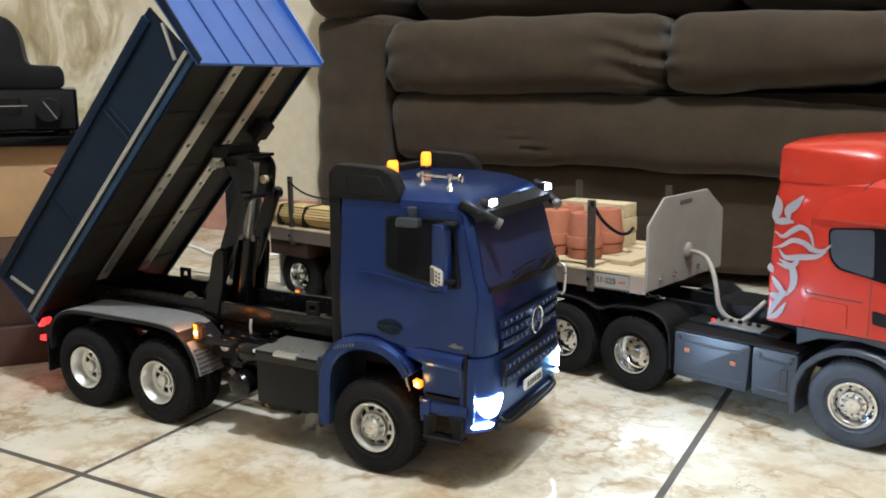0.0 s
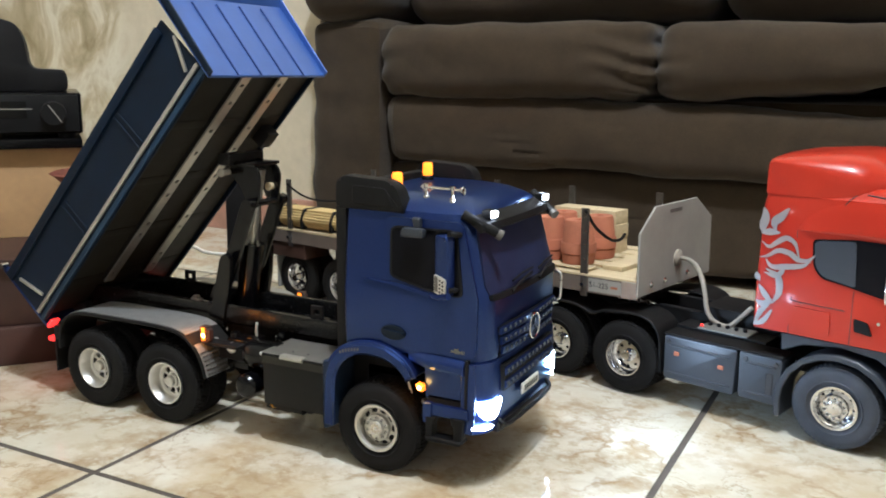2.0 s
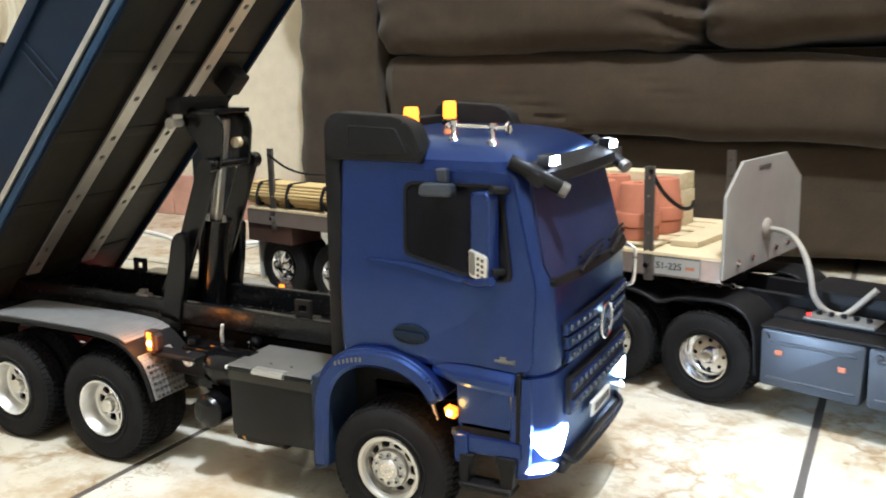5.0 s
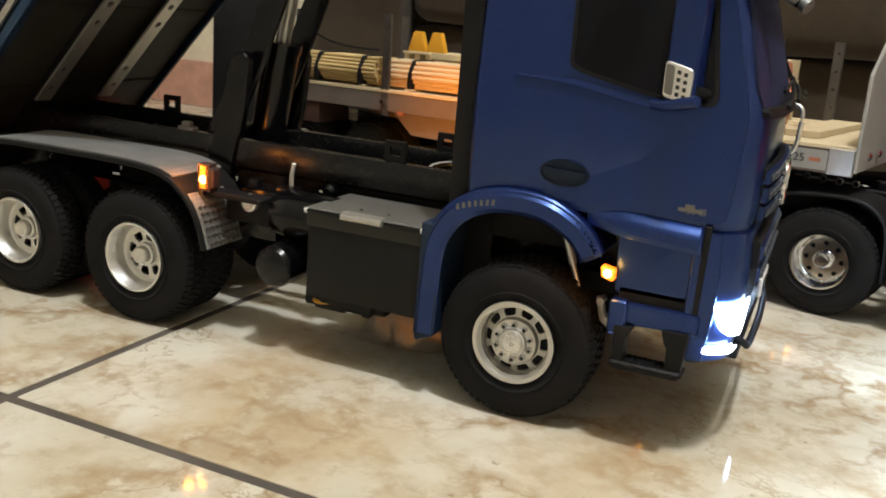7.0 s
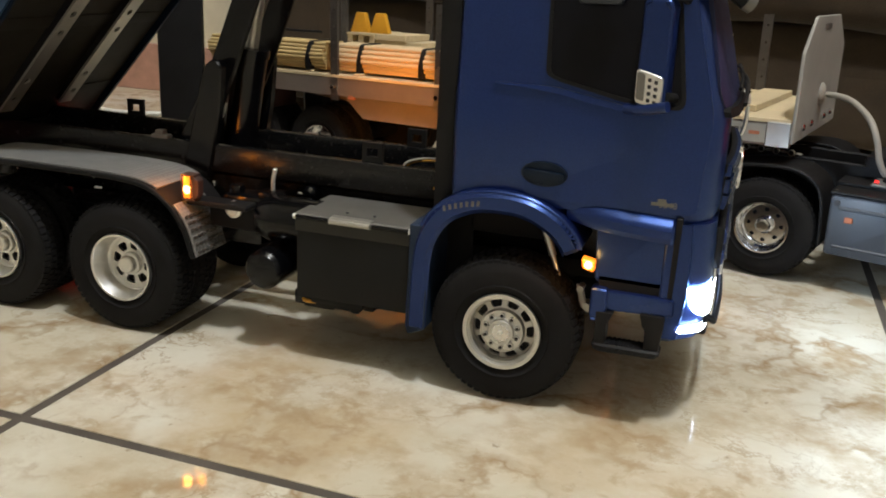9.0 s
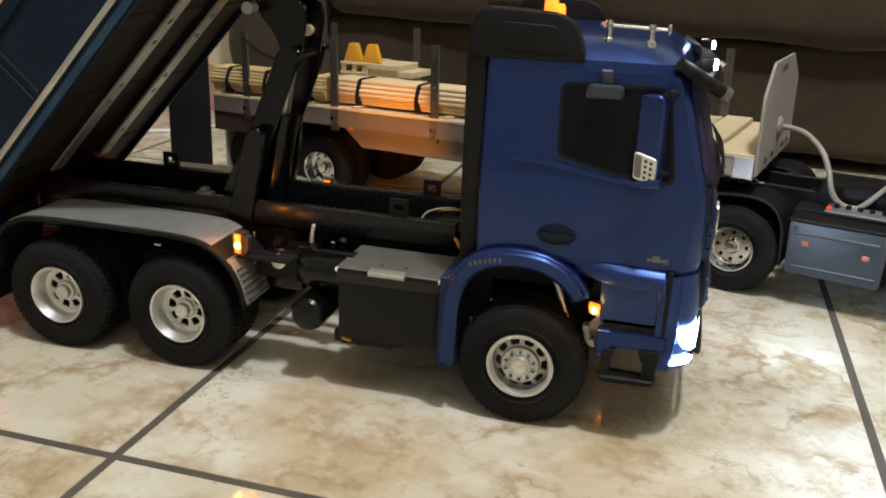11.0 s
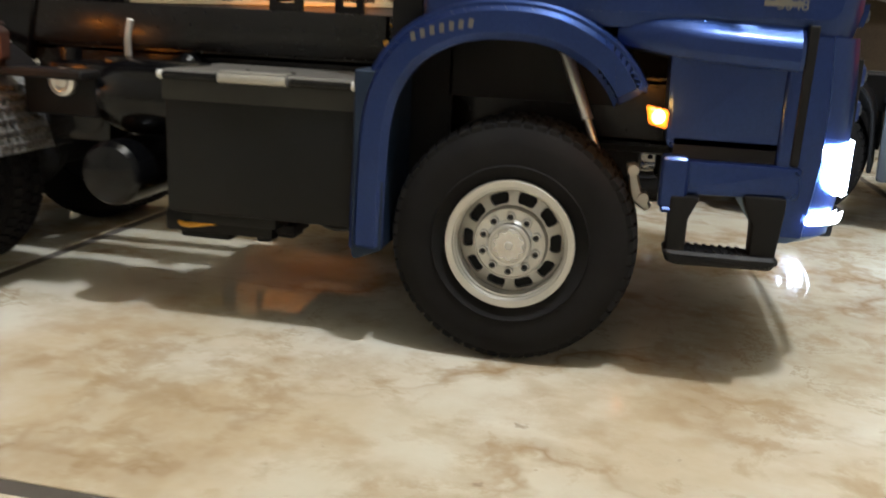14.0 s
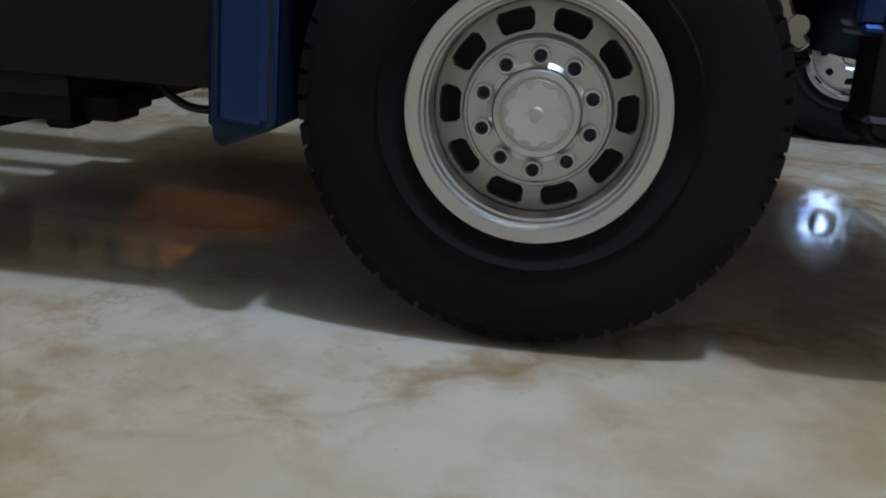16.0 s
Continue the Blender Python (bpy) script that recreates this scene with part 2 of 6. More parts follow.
TIMBER = wood("yellow_timber", (0.62, 0.46, 0.20), (0.50, 0.35, 0.14))
PALE = wood("pale_balsa", (0.72, 0.60, 0.38), (0.55, 0.43, 0.25))
CLAY = worn("terracotta", (0.42, 0.148, 0.078), 0.85, vary=0.15, bump=0.25)
CLAY_DARK = worn("dark_red_clay", (0.17, 0.05, 0.03), 0.6, vary=0.2)
WHITE = worn("white_paint", (0.75, 0.74, 0.70), 0.5, vary=0.06)
YELLOW = worn("yellow_plastic", (0.72, 0.36, 0.02), 0.4, vary=0.1)
DARKWOOD = worn("dark_brown_plastic", (0.05, 0.022, 0.015), 0.6, vary=0.2)
HEARTH = worn("dark_brown_stone", (0.045, 0.020, 0.013), 0.55, vary=0.25)
HOSE = worn("beige_hose", (0.34, 0.31, 0.26), 0.5, vary=0.1)
INK = Mat("dark_ink", (0.03, 0.03, 0.035), 0.6)
SILVER = worn("silver_decal", (0.62, 0.62, 0.63), 0.35, 0.3, vary=0.08)
AMBER = Mat("lit_amber_lens", (0.9, 0.35, 0.02), 0.2).glow((1.0, 0.22, 0.008), 1.5)
TEAL = worn("steel_blue_strip", (0.022, 0.055, 0.115), 0.35, 0.4, vary=0.15)
SCREEN = worn("blue_tinted_windscreen", (0.022, 0.028, 0.072), 0.34, vary=0.2, bump=0.0, Specular_IOR_Level=0.16)
BEACON = Mat("lit_beacon_lens", (0.9, 0.4, 0.03), 0.2).glow((1.0, 0.20, 0.006), 2.2)
HEAD = Mat("lit_headlamp", (0.9, 0.95, 1.0), 0.1).glow((0.80, 0.90, 1.0), 26)
LEDW = Mat("lit_white_lamp", (1, 1, 1), 0.1).glow((0.95, 0.97, 1.0), 14)
BULB = Mat("hot_amber_bulb", (1.0, 0.8, 0.4), 0.2).glow((1.0, 0.62, 0.16), 6)
TAIL = Mat("lit_red_lens", (0.8, 0.02, 0.02), 0.2).glow((1.0, 0.03, 0.02), 1.5)
SHADE = Mat("lamp_shade", (0.9, 0.85, 0.75), 0.5).glow((1.0, 0.85, 0.62), 6)


# ---- building blocks ----
def part(name, bm, material, parent=None, label=""):
    """One mesh object from a bmesh, under a thing or a part."""
    me = bpy.data.meshes.new(name)
    bmesh.ops.recalc_face_normals(bm, faces=bm.faces)
    bm.to_mesh(me)
    bm.free()
    me.materials.append(material.m)
    for p in me.polygons:
        p.use_smooth = True
    me.set_sharp_from_angle(angle=radians(24))
    ob = new(name, me)
    if parent is not None:
        ob.parent = parent
    if label:
        tagged(ob, label)
    return ob


def thing(name, label, category, group="", m=None, kind=""):
    ob = tagged(new(name), label, category, group, kind)
    if m is not None:
        ob.matrix_world = m
    return ob


def joined(*bms):
    out = bmesh.new()
    for b in bms:
        me = bpy.data.meshes.new("tmp")
        b.to_mesh(me)
        b.free()
        out.from_mesh(me)
        bpy.data.meshes.remove(me)
    return out


def box(x0, x1, y0, y1, z0, z1, bevel=0.0, seg=2):
    bm = bmesh.new()
    bmesh.ops.create_cube(bm, size=1, matrix=Matrix.Translation(((x0 + x1) / 2, (y0 + y1) / 2, (z0 + z1) / 2)) @ Matrix.Diagonal((abs(x1 - x0), abs(y1 - y0), abs(z1 - z0), 1)))
    if bevel:
        bmesh.ops.bevel(bm, geom=bm.edges[:], offset=bevel, segments=seg, affect="EDGES", profile=0.6)
    return bm


def moved(bm, m):
    bmesh.ops.transform(bm, matrix=m, verts=bm.verts)
    return bm


AXES = {"x": Matrix.Rotation(radians(90), 4, "Y"), "y": Matrix.Rotation(radians(-90), 4, "X"), "z": Matrix.Identity(4)}


def rod(a, b, r, seg=14, r2=None):
    """A round bar from a to b."""
    a, b = Vector(a), Vector(b)
    seg = max(seg, 16)
    bm = bmesh.new()
    m = Matrix.Translation((a + b) / 2) @ (b - a).to_track_quat("Z", "Y").to_matrix().to_4x4()
    bmesh.ops.create_cone(bm, cap_ends=True, segments=seg, radius1=r, radius2=r if r2 is None else r2, depth=(b - a).length, matrix=m)
    return bm


def slab(pts, axis, a, b, bevel=0.0, seg=2):
    """A flat outline, pushed from a to b along an axis. Points: (x, z) for y, (y, z) for x, (x, y) for z."""
    def at(p, d):
        return {"y": (p[0], d, p[1]), "x": (d, p[0], p[1]), "z": (p[0], p[1], d)}[axis]
    bm = bmesh.new()
    lo, hi = [bm.verts.new(at(p, a)) for p in pts], [bm.verts.new(at(p, b)) for p in pts]
    n = len(pts)
    bm.faces.new(lo), bm.faces.new(hi[::-1])
    for i in range(n):
        bm.faces.new((lo[i], lo[(i + 1) % n], hi[(i + 1) % n], hi[i]))
    bmesh.ops.recalc_face_normals(bm, faces=bm.faces)
    if bevel:
        bmesh.ops.bevel(bm, geom=bm.edges[:], offset=bevel, segments=seg, affect="EDGES", profile=0.6)
    return bm


def lathe(profile, m=None, seg=40, closed=False):
    """(radius, height) points turned round z, then moved by m."""
    bm = bmesh.new()
    rings = []
    for r, z in profile:
        rings.append([bm.verts.new((r * math.cos(2 * math.pi * i / seg), r * math.sin(2 * math.pi * i / seg), z)) for i in range(seg)] if r > 1e-6 else [bm.verts.new((0, 0, z))])
    pairs = list(zip(rings, rings[1:])) + ([(rings[-1], rings[0])] if closed else [])
    for p, q in pairs:
        for i in range(seg):
            a, b = (p[i % len(p)], p[(i + 1) % len(p)]), (q[(i + 1) % len(q)], q[i % len(q)])
            vs = []
            for v in (*a, *b):
                if v not in vs:
                    vs.append(v)
            if len(vs) > 2:
                bm.faces.new(vs)
    return moved(bm, m) if m is not None else bm


def band(path, thick, axis, a, b, bevel=0.0):
    """A bent strip: a line of points thickened to one side and pushed along an axis."""
    pts = [Vector(p) for p in path]
    inner = []
    for i, p in enumerate(pts):
        d = (pts[min(i + 1, len(pts) - 1)] - pts[max(i - 1, 0)]).normalized()
        inner.append(p + Vector((d.y, -d.x)) * thick)
    return slab([tuple(p) for p in pts] + [tuple(p) for p in inner[::-1]], axis, a, b, bevel, 1)


def curve_through(pts, n=6):
    """A smooth line through points (Catmull-Rom)."""
    P = [Vector(p) for p in pts]
    P = [2 * P[0] - P[1]] + P + [2 * P[-1] - P[-2]]
    out = []
    for i in range(1, len(P) - 2):
        for k in range(n):
            t = k / n
            out.append(0.5 * ((2 * P[i]) + (P[i + 1] - P[i - 1]) * t + (2 * P[i - 1] - 5 * P[i] + 4 * P[i + 1] - P[i + 2]) * t * t + (3 * P[i] - P[i - 1] - 3 * P[i + 1] + P[i + 2]) * t ** 3))
    return out + [P[-2]]


def tube(pts, r, seg=10, n=6):
    """A round tube along a smooth line."""
    line, seg = curve_through(pts, n), max(seg, 16)
    bm = bmesh.new()
    rings = []
    up = Vector((0, 0, 1))
    for i, p in enumerate(line):
        d = (line[min(i + 1, len(line) - 1)] - line[max(i - 1, 0)]).normalized()
        side = d.cross(up)
        side = side.normalized() if side.length > 1e-4 else Vector((1, 0, 0))
        nor = side.cross(d)
        rings.append([bm.verts.new(p + r * (math.cos(2 * math.pi * k / seg) * side + math.sin(2 * math.pi * k / seg) * nor)) for k in range(seg)])
    for a, b in zip(rings, rings[1:]):
        for k in range(seg):
            bm.faces.new((a[k], a[(k + 1) % seg], b[(k + 1) % seg], b[k]))
    bm.faces.new(rings[0]), bm.faces.new(rings[-1][::-1])
    return bm


def loft(rings, cap=True):
    bm = bmesh.new()
    vs = [[bm.verts.new(p) for p in r] for r in rings]
    n = len(vs[0])
    for a, b in zip(vs, vs[1:]):
        for i in range(n):
            bm.faces.new((a[i], a[(i + 1) % n], b[(i + 1) % n], b[i]))
    if cap:
        bm.faces.new(vs[0][::-1]), bm.faces.new(vs[-1])
    return bm


def plan_ring(x0, x1, hw, rr, rf, z, bow=0.0, seg=6):
    """A rounded oblong in plan: rear and front corner radii, the front bowed."""
    pts = []
    for cx, cy, r, a0 in ((x1 - rf, hw - rf, rf, 0), (x0 + rr, hw - rr, rr, 90), (x0 + rr, -hw + rr, rr, 180), (x1 - rf, -hw + rf, rf, 270)):
        for k in range(seg + 1):
            a = radians(a0 + 90 * k / seg)
            x, y = cx + r * math.cos(a), cy + r * math.sin(a)
            if x > (x0 + x1) / 2:
                x -= bow * (y / hw) ** 2
            pts.append((x, y, z))
    return pts


def holed_bar(L, w, t, holes, r=0.0025):
    """A flat bar along x with round holes, as one mesh: a row of rings."""
    bm = bmesh.new()
    cuts = sorted(holes)
    edges = [0.0]
    for a, b in zip(cuts, cuts[1:]):
        edges.append((a + b) / 2)
    edges.append(L)
    k = 12
    for i, c in enumerate(cuts):
        x0, x1 = edges[i], edges[i + 1]
        inner, outer = [], []
        for j in range(k):
            a = 2 * math.pi * (j + 0.5) / k
            ca, sa = math.cos(a), math.sin(a)
            inner.append((c + r * ca, r * sa))
            sx = ((x1 - c) if ca > 0 else (c - x0)) / max(abs(ca), 1e-6)
            f = min(sx, (w / 2) / max(abs(sa), 1e-6))
            outer.append((c + f * ca, f * sa))
        corner = [(x1, w / 2), (x0, w / 2), (x0, -w / 2), (x1, -w / 2)]
        for z in (0, t):
            vi = [bm.verts.new((*p, z)) for p in inner]
            vo = [bm.verts.new((*p, z)) for p in outer]
            vc = [bm.verts.new((*p, z)) for p in corner]
            for j in range(k):
                bm.faces.new((vi[j], vo[j], vo[(j + 1) % k], vi[(j + 1) % k]))
            for q, v in enumerate(vc):
                a = [j for j in range(k) if abs((j + 0.5) / k - (q + 0.5) / 4) <= 0.5 / 4 + 1e-6]
                bm.faces.new([v] + [vo[j] for j in a])
        for j in range(k):
            p, q = inner[j], inner[(j + 1) % k]
            bm.faces.new([bm.verts.new((*p, 0)), bm.verts.new((*q, 0)), bm.verts.new((*q, t)), bm.verts.new((*p, t))])
    side = box(0, L, -w / 2, w / 2, 0, t)
    for f in [f for f in side.faces if abs(f.normal.z) > 0.5]:
        side.faces.remove(f)
    return joined(bm, side)


def words(name, text, size, material, m, parent=None, depth=0.0003):
    """Flat lettering in the built-in font, as a mesh."""
    cu = bpy.data.curves.new(name, "FONT")
    cu.body, cu.size, cu.extrude, cu.align_x, cu.align_y = text, size, depth, "CENTER", "CENTER"
    tmp = new(name, cu)
    me = bpy.data.meshes.new_from_object(tmp.evaluated_get(bpy.context.evaluated_depsgraph_get()))
    bpy.data.objects.remove(tmp)
    me.materials.clear()
    me.materials.append(material.m)
    ob = new(name, me)
    if parent is not None:
        ob.parent = parent
    ob.matrix_basis = m
    return ob


# ---- room ----
def rounded_slots(r0, r1, n, h0, h1, half, z=0.0, thick=0.0012, drop=0.0):
    """A flat or coned ring with n rounded slots through it."""
    bm = bmesh.new()
    k = (h1 - h0) * 0.22
    rad = [r0, h0, h0 + k, h1 - k, h1, r1]
    step = 360 / n
    ang = [-step / 2, -half, -half * 0.76, 0, half * 0.76, half, step / 2]
    grid = {}

    def v(i, r, a):
        key = (round(r, 6), round((i * step + a) % 360, 3))
        if key not in grid:
            t = radians(i * step + a)
            grid[key] = bm.verts.new((r * math.cos(t), r * math.sin(t), z - drop * (r - r0) / (r1 - r0)))
        return grid[key]
    for i in range(n):
        for p in range(5):
            for q in range(6):
                mid, side = 1 <= p <= 3, 1 <= q <= 4
                c = [(rad[p], ang[q]), (rad[p + 1], ang[q]), (rad[p + 1], ang[q + 1]), (rad[p], ang[q + 1])]
                if mid and side:
                    if q in (1, 4) and p in (1, 3):
                        cut = {(1, 1): 2, (3, 1): 3, (1, 4): 1, (3, 4): 0}[(p, q)]
                        c.pop(cut)
                    else:
                        continue
                bm.faces.new([v(i, *s) for s in c])
    bmesh.ops.recalc_face_normals(bm, faces=bm.faces)
    bmesh.ops.solidify(bm, geom=bm.faces[:], thickness=thick)
    return bm


TILE, JOINT = 0.4268, 0.0062
GRID = pose(-0.2140, -0.2005, 0, 0, 0, -0.7)
X0, X1, Y0, Y1, TOP = -1.95, 3.0, -3.2, 1.62, 2.5

floor = tagged(part("floor", box(X0, X1, Y0, Y1, -0.05, -0.0006), GROUT), "cream marble tile floor with dark grout joints", "floor", kind="structure")


wall_back = tagged(part("wall_north", box(X0 - 0.1, X1 + 0.1, Y1, Y1 + 0.1, 0, TOP), WALL), "plain cream plastered room wall", "wall", kind="structure")
tagged(part("wall_south", box(X0 - 0.1, X1 + 0.1, Y0 - 0.1, Y0, 0, TOP), TAUPE), "plain pale taupe plastered room wall", "wall", kind="structure")
tagged(part("wall_west", box(X0 - 0.1, X0, Y0, Y1, 0, TOP), TAUPE), "plain pale taupe plastered room wall", "wall", kind="structure")
tagged(part("wall_east", box(X1, X1 + 0.1, Y0, Y1, 0, TOP), TAUPE), "plain pale taupe plastered room wall", "wall", kind="structure")
tagged(part("ceiling", box(X0 - 0.1, X1 + 0.1, Y0 - 0.1, Y1 + 0.1, TOP, TOP + 0.1), WALL), "plain cream plastered ceiling", "ceiling", kind="structure")
# a stretch of wall that stands forward, beside the sofa
NIB = 0.80
nib = tagged(part("wall_nib", box(X0, -0.66, NIB, Y1, 0, TOP), PATCHY), "cream plastered wall beside the sofa", "wall", kind="structure")
base = tagged(part("baseboard", box(X0, -0.663, NIB - 0.002, NIB, 0, 0.075), GROUT), "pink marble skirting tiles along the wall", "skirting", kind="structure")
for i in range(6):
    part("tile", box(-0.985 - 0.2 * i + 0.001, -0.785 - 0.2 * i - 0.001, NIB - 0.012, NIB - 0.001, 0.0, 0.078, 0.0012, 1), PINK, base)
part("tile", box(-0.784, -0.662, NIB - 0.012, NIB - 0.001, 0.0, 0.078, 0.0012, 1), PINK, base)

ceiling_lamp = thing("ceiling_lamp", "round lit ceiling lamp with a pale glass shade", "lamp", m=Matrix.Translation((LAMP_AT[0], LAMP_AT[1], TOP)))
part("base_plate", lathe([(0, 0), (0.09, 0), (0.09, -0.02), (0, -0.02)]), WHITE, ceiling_lamp)
part("shade", lathe([(0.05, -0.02), (0.14, -0.03), (0.15, -0.07), (0.13, -0.11), (0.06, -0.14), (0, -0.145)]), SHADE, ceiling_lamp)


# ---- wheels ----
R_TYRE = 0.0406
CACHE = {}


def tyre(width, inner=0.0208):
    w, r = width / 2, R_TYRE
    return lathe([(inner, -w + 0.002), (inner + 0.004, -w), (r - 0.0100, -w - 0.0006), (r - 0.0042, -w + 0.0005), (r - 0.0019, -w + 0.0022), (r - 0.0010, -w + 0.0050), (r - 0.0010, w - 0.0050), (r - 0.0019, w - 0.0022), (r - 0.0042, w - 0.0005), (r - 0.0085, w + 0.0006), (inner + 0.0052, w + 0.0001), (inner + 0.0048, w + 0.0008), (inner + 0.0040, w + 0.0001), (inner, w - 0.002)], seg=72, closed=True)


def tread(width, knobs):
    """Four staggered rows of lugs with chamfered shoulders."""
    w, r, rows = width / 2, R_TYRE, 4
    bits = []
    for i in range(knobs):
        for j in range(rows):
            a = 2 * math.pi * (i + 0.5 * (j % 2)) / knobs
            y0 = -w + 0.0008 + (2 * w - 0.0016) * j / rows
            wd = math.pi * r / knobs * (0.72 if j in (0, 3) else 0.6)
            b = box(r - 0.0060, r, -wd, wd, y0 + 0.0006, y0 + (2 * w - 0.0016) / rows - 0.0006)
            for v in b.verts:
                if v.co.x > r - 0.001 and abs(v.co.z) > w - 0.003:
                    v.co.x -= 0.0014
            bits.append(moved(b, Matrix.Rotation(a, 4, "Z")))
    return joined(*bits)


def piece(name, key, make, material, parent, m=None, label=""):
    """A part whose mesh is built once and then shared."""
    if key not in CACHE:
        ob = part(name, make(), material, parent, label)
        CACHE[key] = ob.data
    else:
        ob = new(name, CACHE[key])
        ob.parent = parent
        if label:
            tagged(ob, label)
    if m is not None:
        ob.matrix_basis = m
    return ob


def steer_wheel(parent, m, width=0.030, knobs=58, rubber=RUBBER, metal=ALU, tag="", holes=(0.0128, 0.0165, 12.0)):
    """A wheel whose face looks along its z: slotted disc, ten nuts and a domed cap."""
    w = width / 2
    wheel = piece("wheel", "drum" + tag, lambda: lathe([(0, -w + 0.003), (0.0200, -w + 0.003), (0.0200, w - 0.0075), (0, w - 0.0075)], seg=40), BLACK, parent, m)
    piece("tyre", "tyre_s" + tag, lambda: tyre(width), rubber, wheel)
    tagged(piece("tread", "tread_s" + tag, lambda: tread(width, knobs), rubber, wheel), kind="stuff")
    piece("rim", "rim_s" + tag, lambda: joined(
        lathe([(0.0207, w - 0.008), (0.0212, w - 0.001), (0.0211, w + 0.0004), (0.0207, w + 0.0006), (0.0189, w + 0.0004), (0.0186, w - 0.0006), (0.0182, w - 0.0008), (0.0180, w - 0.0019), (0.0176, w - 0.0023), (0.0175, w - 0.0070)], seg=72),
        rounded_slots(0.0118, 0.0177, 10, *holes, w - 0.0048, 0.0026, 0.0026),
        lathe([(0.0123, w - 0.0042), (0.0120, w - 0.0020), (0.0116, w - 0.0011), (0.0113, w - 0.0011), (0.0111, w - 0.0017), (0.0067, w - 0.0019), (0.0067, w - 0.004)], seg=64)), metal, wheel)
    piece("cap_ring", "ring_s" + tag, lambda: lathe([(0.0081, w - 0.0020), (0.0080, w - 0.0015), (0.0072, w - 0.0009), (0.0070, w - 0.0022)], seg=48), NUTS, wheel, label="polished ring round the hub cap")
    piece("hub_cap", "cap_s" + tag, lambda: lathe([(0.0069, w - 0.0025), (0.0069, w + 0.0006), (0.0067, w + 0.0010), (0.0059, w + 0.0012), (0.0057, w + 0.0009), (0.0055, w + 0.0009), (0.0053, w + 0.0012), (0.0, w + 0.0012)], seg=48), metal, wheel, label="polished hub cap")
    piece("cap_boss", "boss_s" + tag, lambda: loft([[((0.0050 - 0.0008 * abs(math.cos(5 * a)) ** 3) * math.cos(a), (0.0050 - 0.0008 * abs(math.cos(5 * a)) ** 3) * math.sin(a), w + h) for a in [2 * math.pi * i / 120 for i in range(120)]] for h in (0.0010, 0.0014)]), CHROME, wheel, label="scalloped mirror-bright boss")
    piece("cap_pin", "pin_s" + tag, lambda: lathe([(0.0013, w + 0.0012), (0.0013, w + 0.0017), (0.0010, w + 0.0019), (0, w + 0.0019)], seg=20), metal, wheel)
    for i in range(10):
        t = 2 * math.pi * (i + 0.5) / 10
        at = Matrix.Translation((0.0090 * math.cos(t), 0.0090 * math.sin(t), 0))
        piece("nut", "nut_s" + tag, lambda: lathe([(0.0016, w - 0.003), (0.0016, w - 0.0006), (0.0014, w + 0.0001), (0.0011, w + 0.0001), (0.0009, w - 0.0006), (0.0009, w - 0.003), (0, w - 0.003)], seg=16), NUTS, wheel, at)
        # ink disc that darkens the nut's hole in place of shade
        piece("nut_hole", "hole_s" + tag, lambda: lathe([(0.0009, w - 0.0011), (0.0004, w - 0.0012), (0, w - 0.0012)], seg=12), INK, wheel, at)
    return wheel


def drive_wheel(parent, m, width=0.046, knobs=58, rubber=RUBBER, metal=ALU, tag="", holes=(8, 0.0085, 0.0137, 14.5)):
    """A deep-dished twin wheel whose face looks along its z."""
    w = width / 2
    d = w - 0.012
    wheel = piece("wheel", "drum_d" + tag, lambda: lathe([(0, -w + 0.003), (0.0200, -w + 0.003), (0.0200, d - 0.004), (0, d - 0.004)], seg=40), BLACK, parent, m)
    for k in (-1, 1):
        piece("tyre", "tyre_d" + tag, lambda: tyre(width * 0.47), rubber, wheel, Matrix.Translation((0, 0, k * w * 0.53)))
        tagged(piece("tread", "tread_d" + tag, lambda: tread(width * 0.47, knobs), rubber, wheel, Matrix.Translation((0, 0, k * w * 0.53))), kind="stuff")
    piece("rim", "rim_d" + tag, lambda: joined(
        lathe([(0.0207, w - 0.008), (0.0212, w - 0.001), (0.0209, w + 0.0006), (0.0197, w + 0.0006), (0.0191, w - 0.0006), (0.0187, w - 0.003), (0.0182, w - 0.004), (0.0174, d + 0.001), (0.0162, d)], seg=64),
        rounded_slots(0.0069, 0.0176, *holes, d, 0.0022),
        lathe([(0.0071, d - 0.001), (0.0069, d + 0.003), (0.0061, d + 0.0034), (0.0061, d + 0.003), (0.0037, d + 0.004)], seg=40)), metal, wheel)
    piece("hub_cap", "cap_d" + tag, lambda: lathe([(0.0054, d), (0.0052, d + 0.0068), (0.0045, d + 0.0078), (0, d + 0.008)], seg=36), metal, wheel, label="bright hub cap")
    return wheel


FACE_NEAR = Matrix.Rotation(radians(90), 4, "X")      # z looks towards -y
FACE_FAR = Matrix.Rotation(radians(-90), 4, "X")

# ---- blue tipper truck ----
truck = thing("tipper_truck", "blue model tipper truck with its dump bed raised and lamps lit", "model truck", m=Matrix.Translation((0, 0, -0.0014)))
for y, f in ((-0.0725, FACE_NEAR), (0.0725, FACE_FAR)):
    steer_wheel(truck, Matrix.Translation((0, y, 0.0422)) @ f @ Matrix.Rotation(radians(1 if y < 0 else 0), 4, "Z"), metal=DISC)
for x in (-0.238, -0.334):
    for y, f in ((-0.0660, FACE_NEAR), (0.0660, FACE_FAR)):
        drive_wheel(truck, Matrix.Translation((x, y, 0.0422)) @ f @ Matrix.Rotation(radians(40 * x), 4, "Z"))
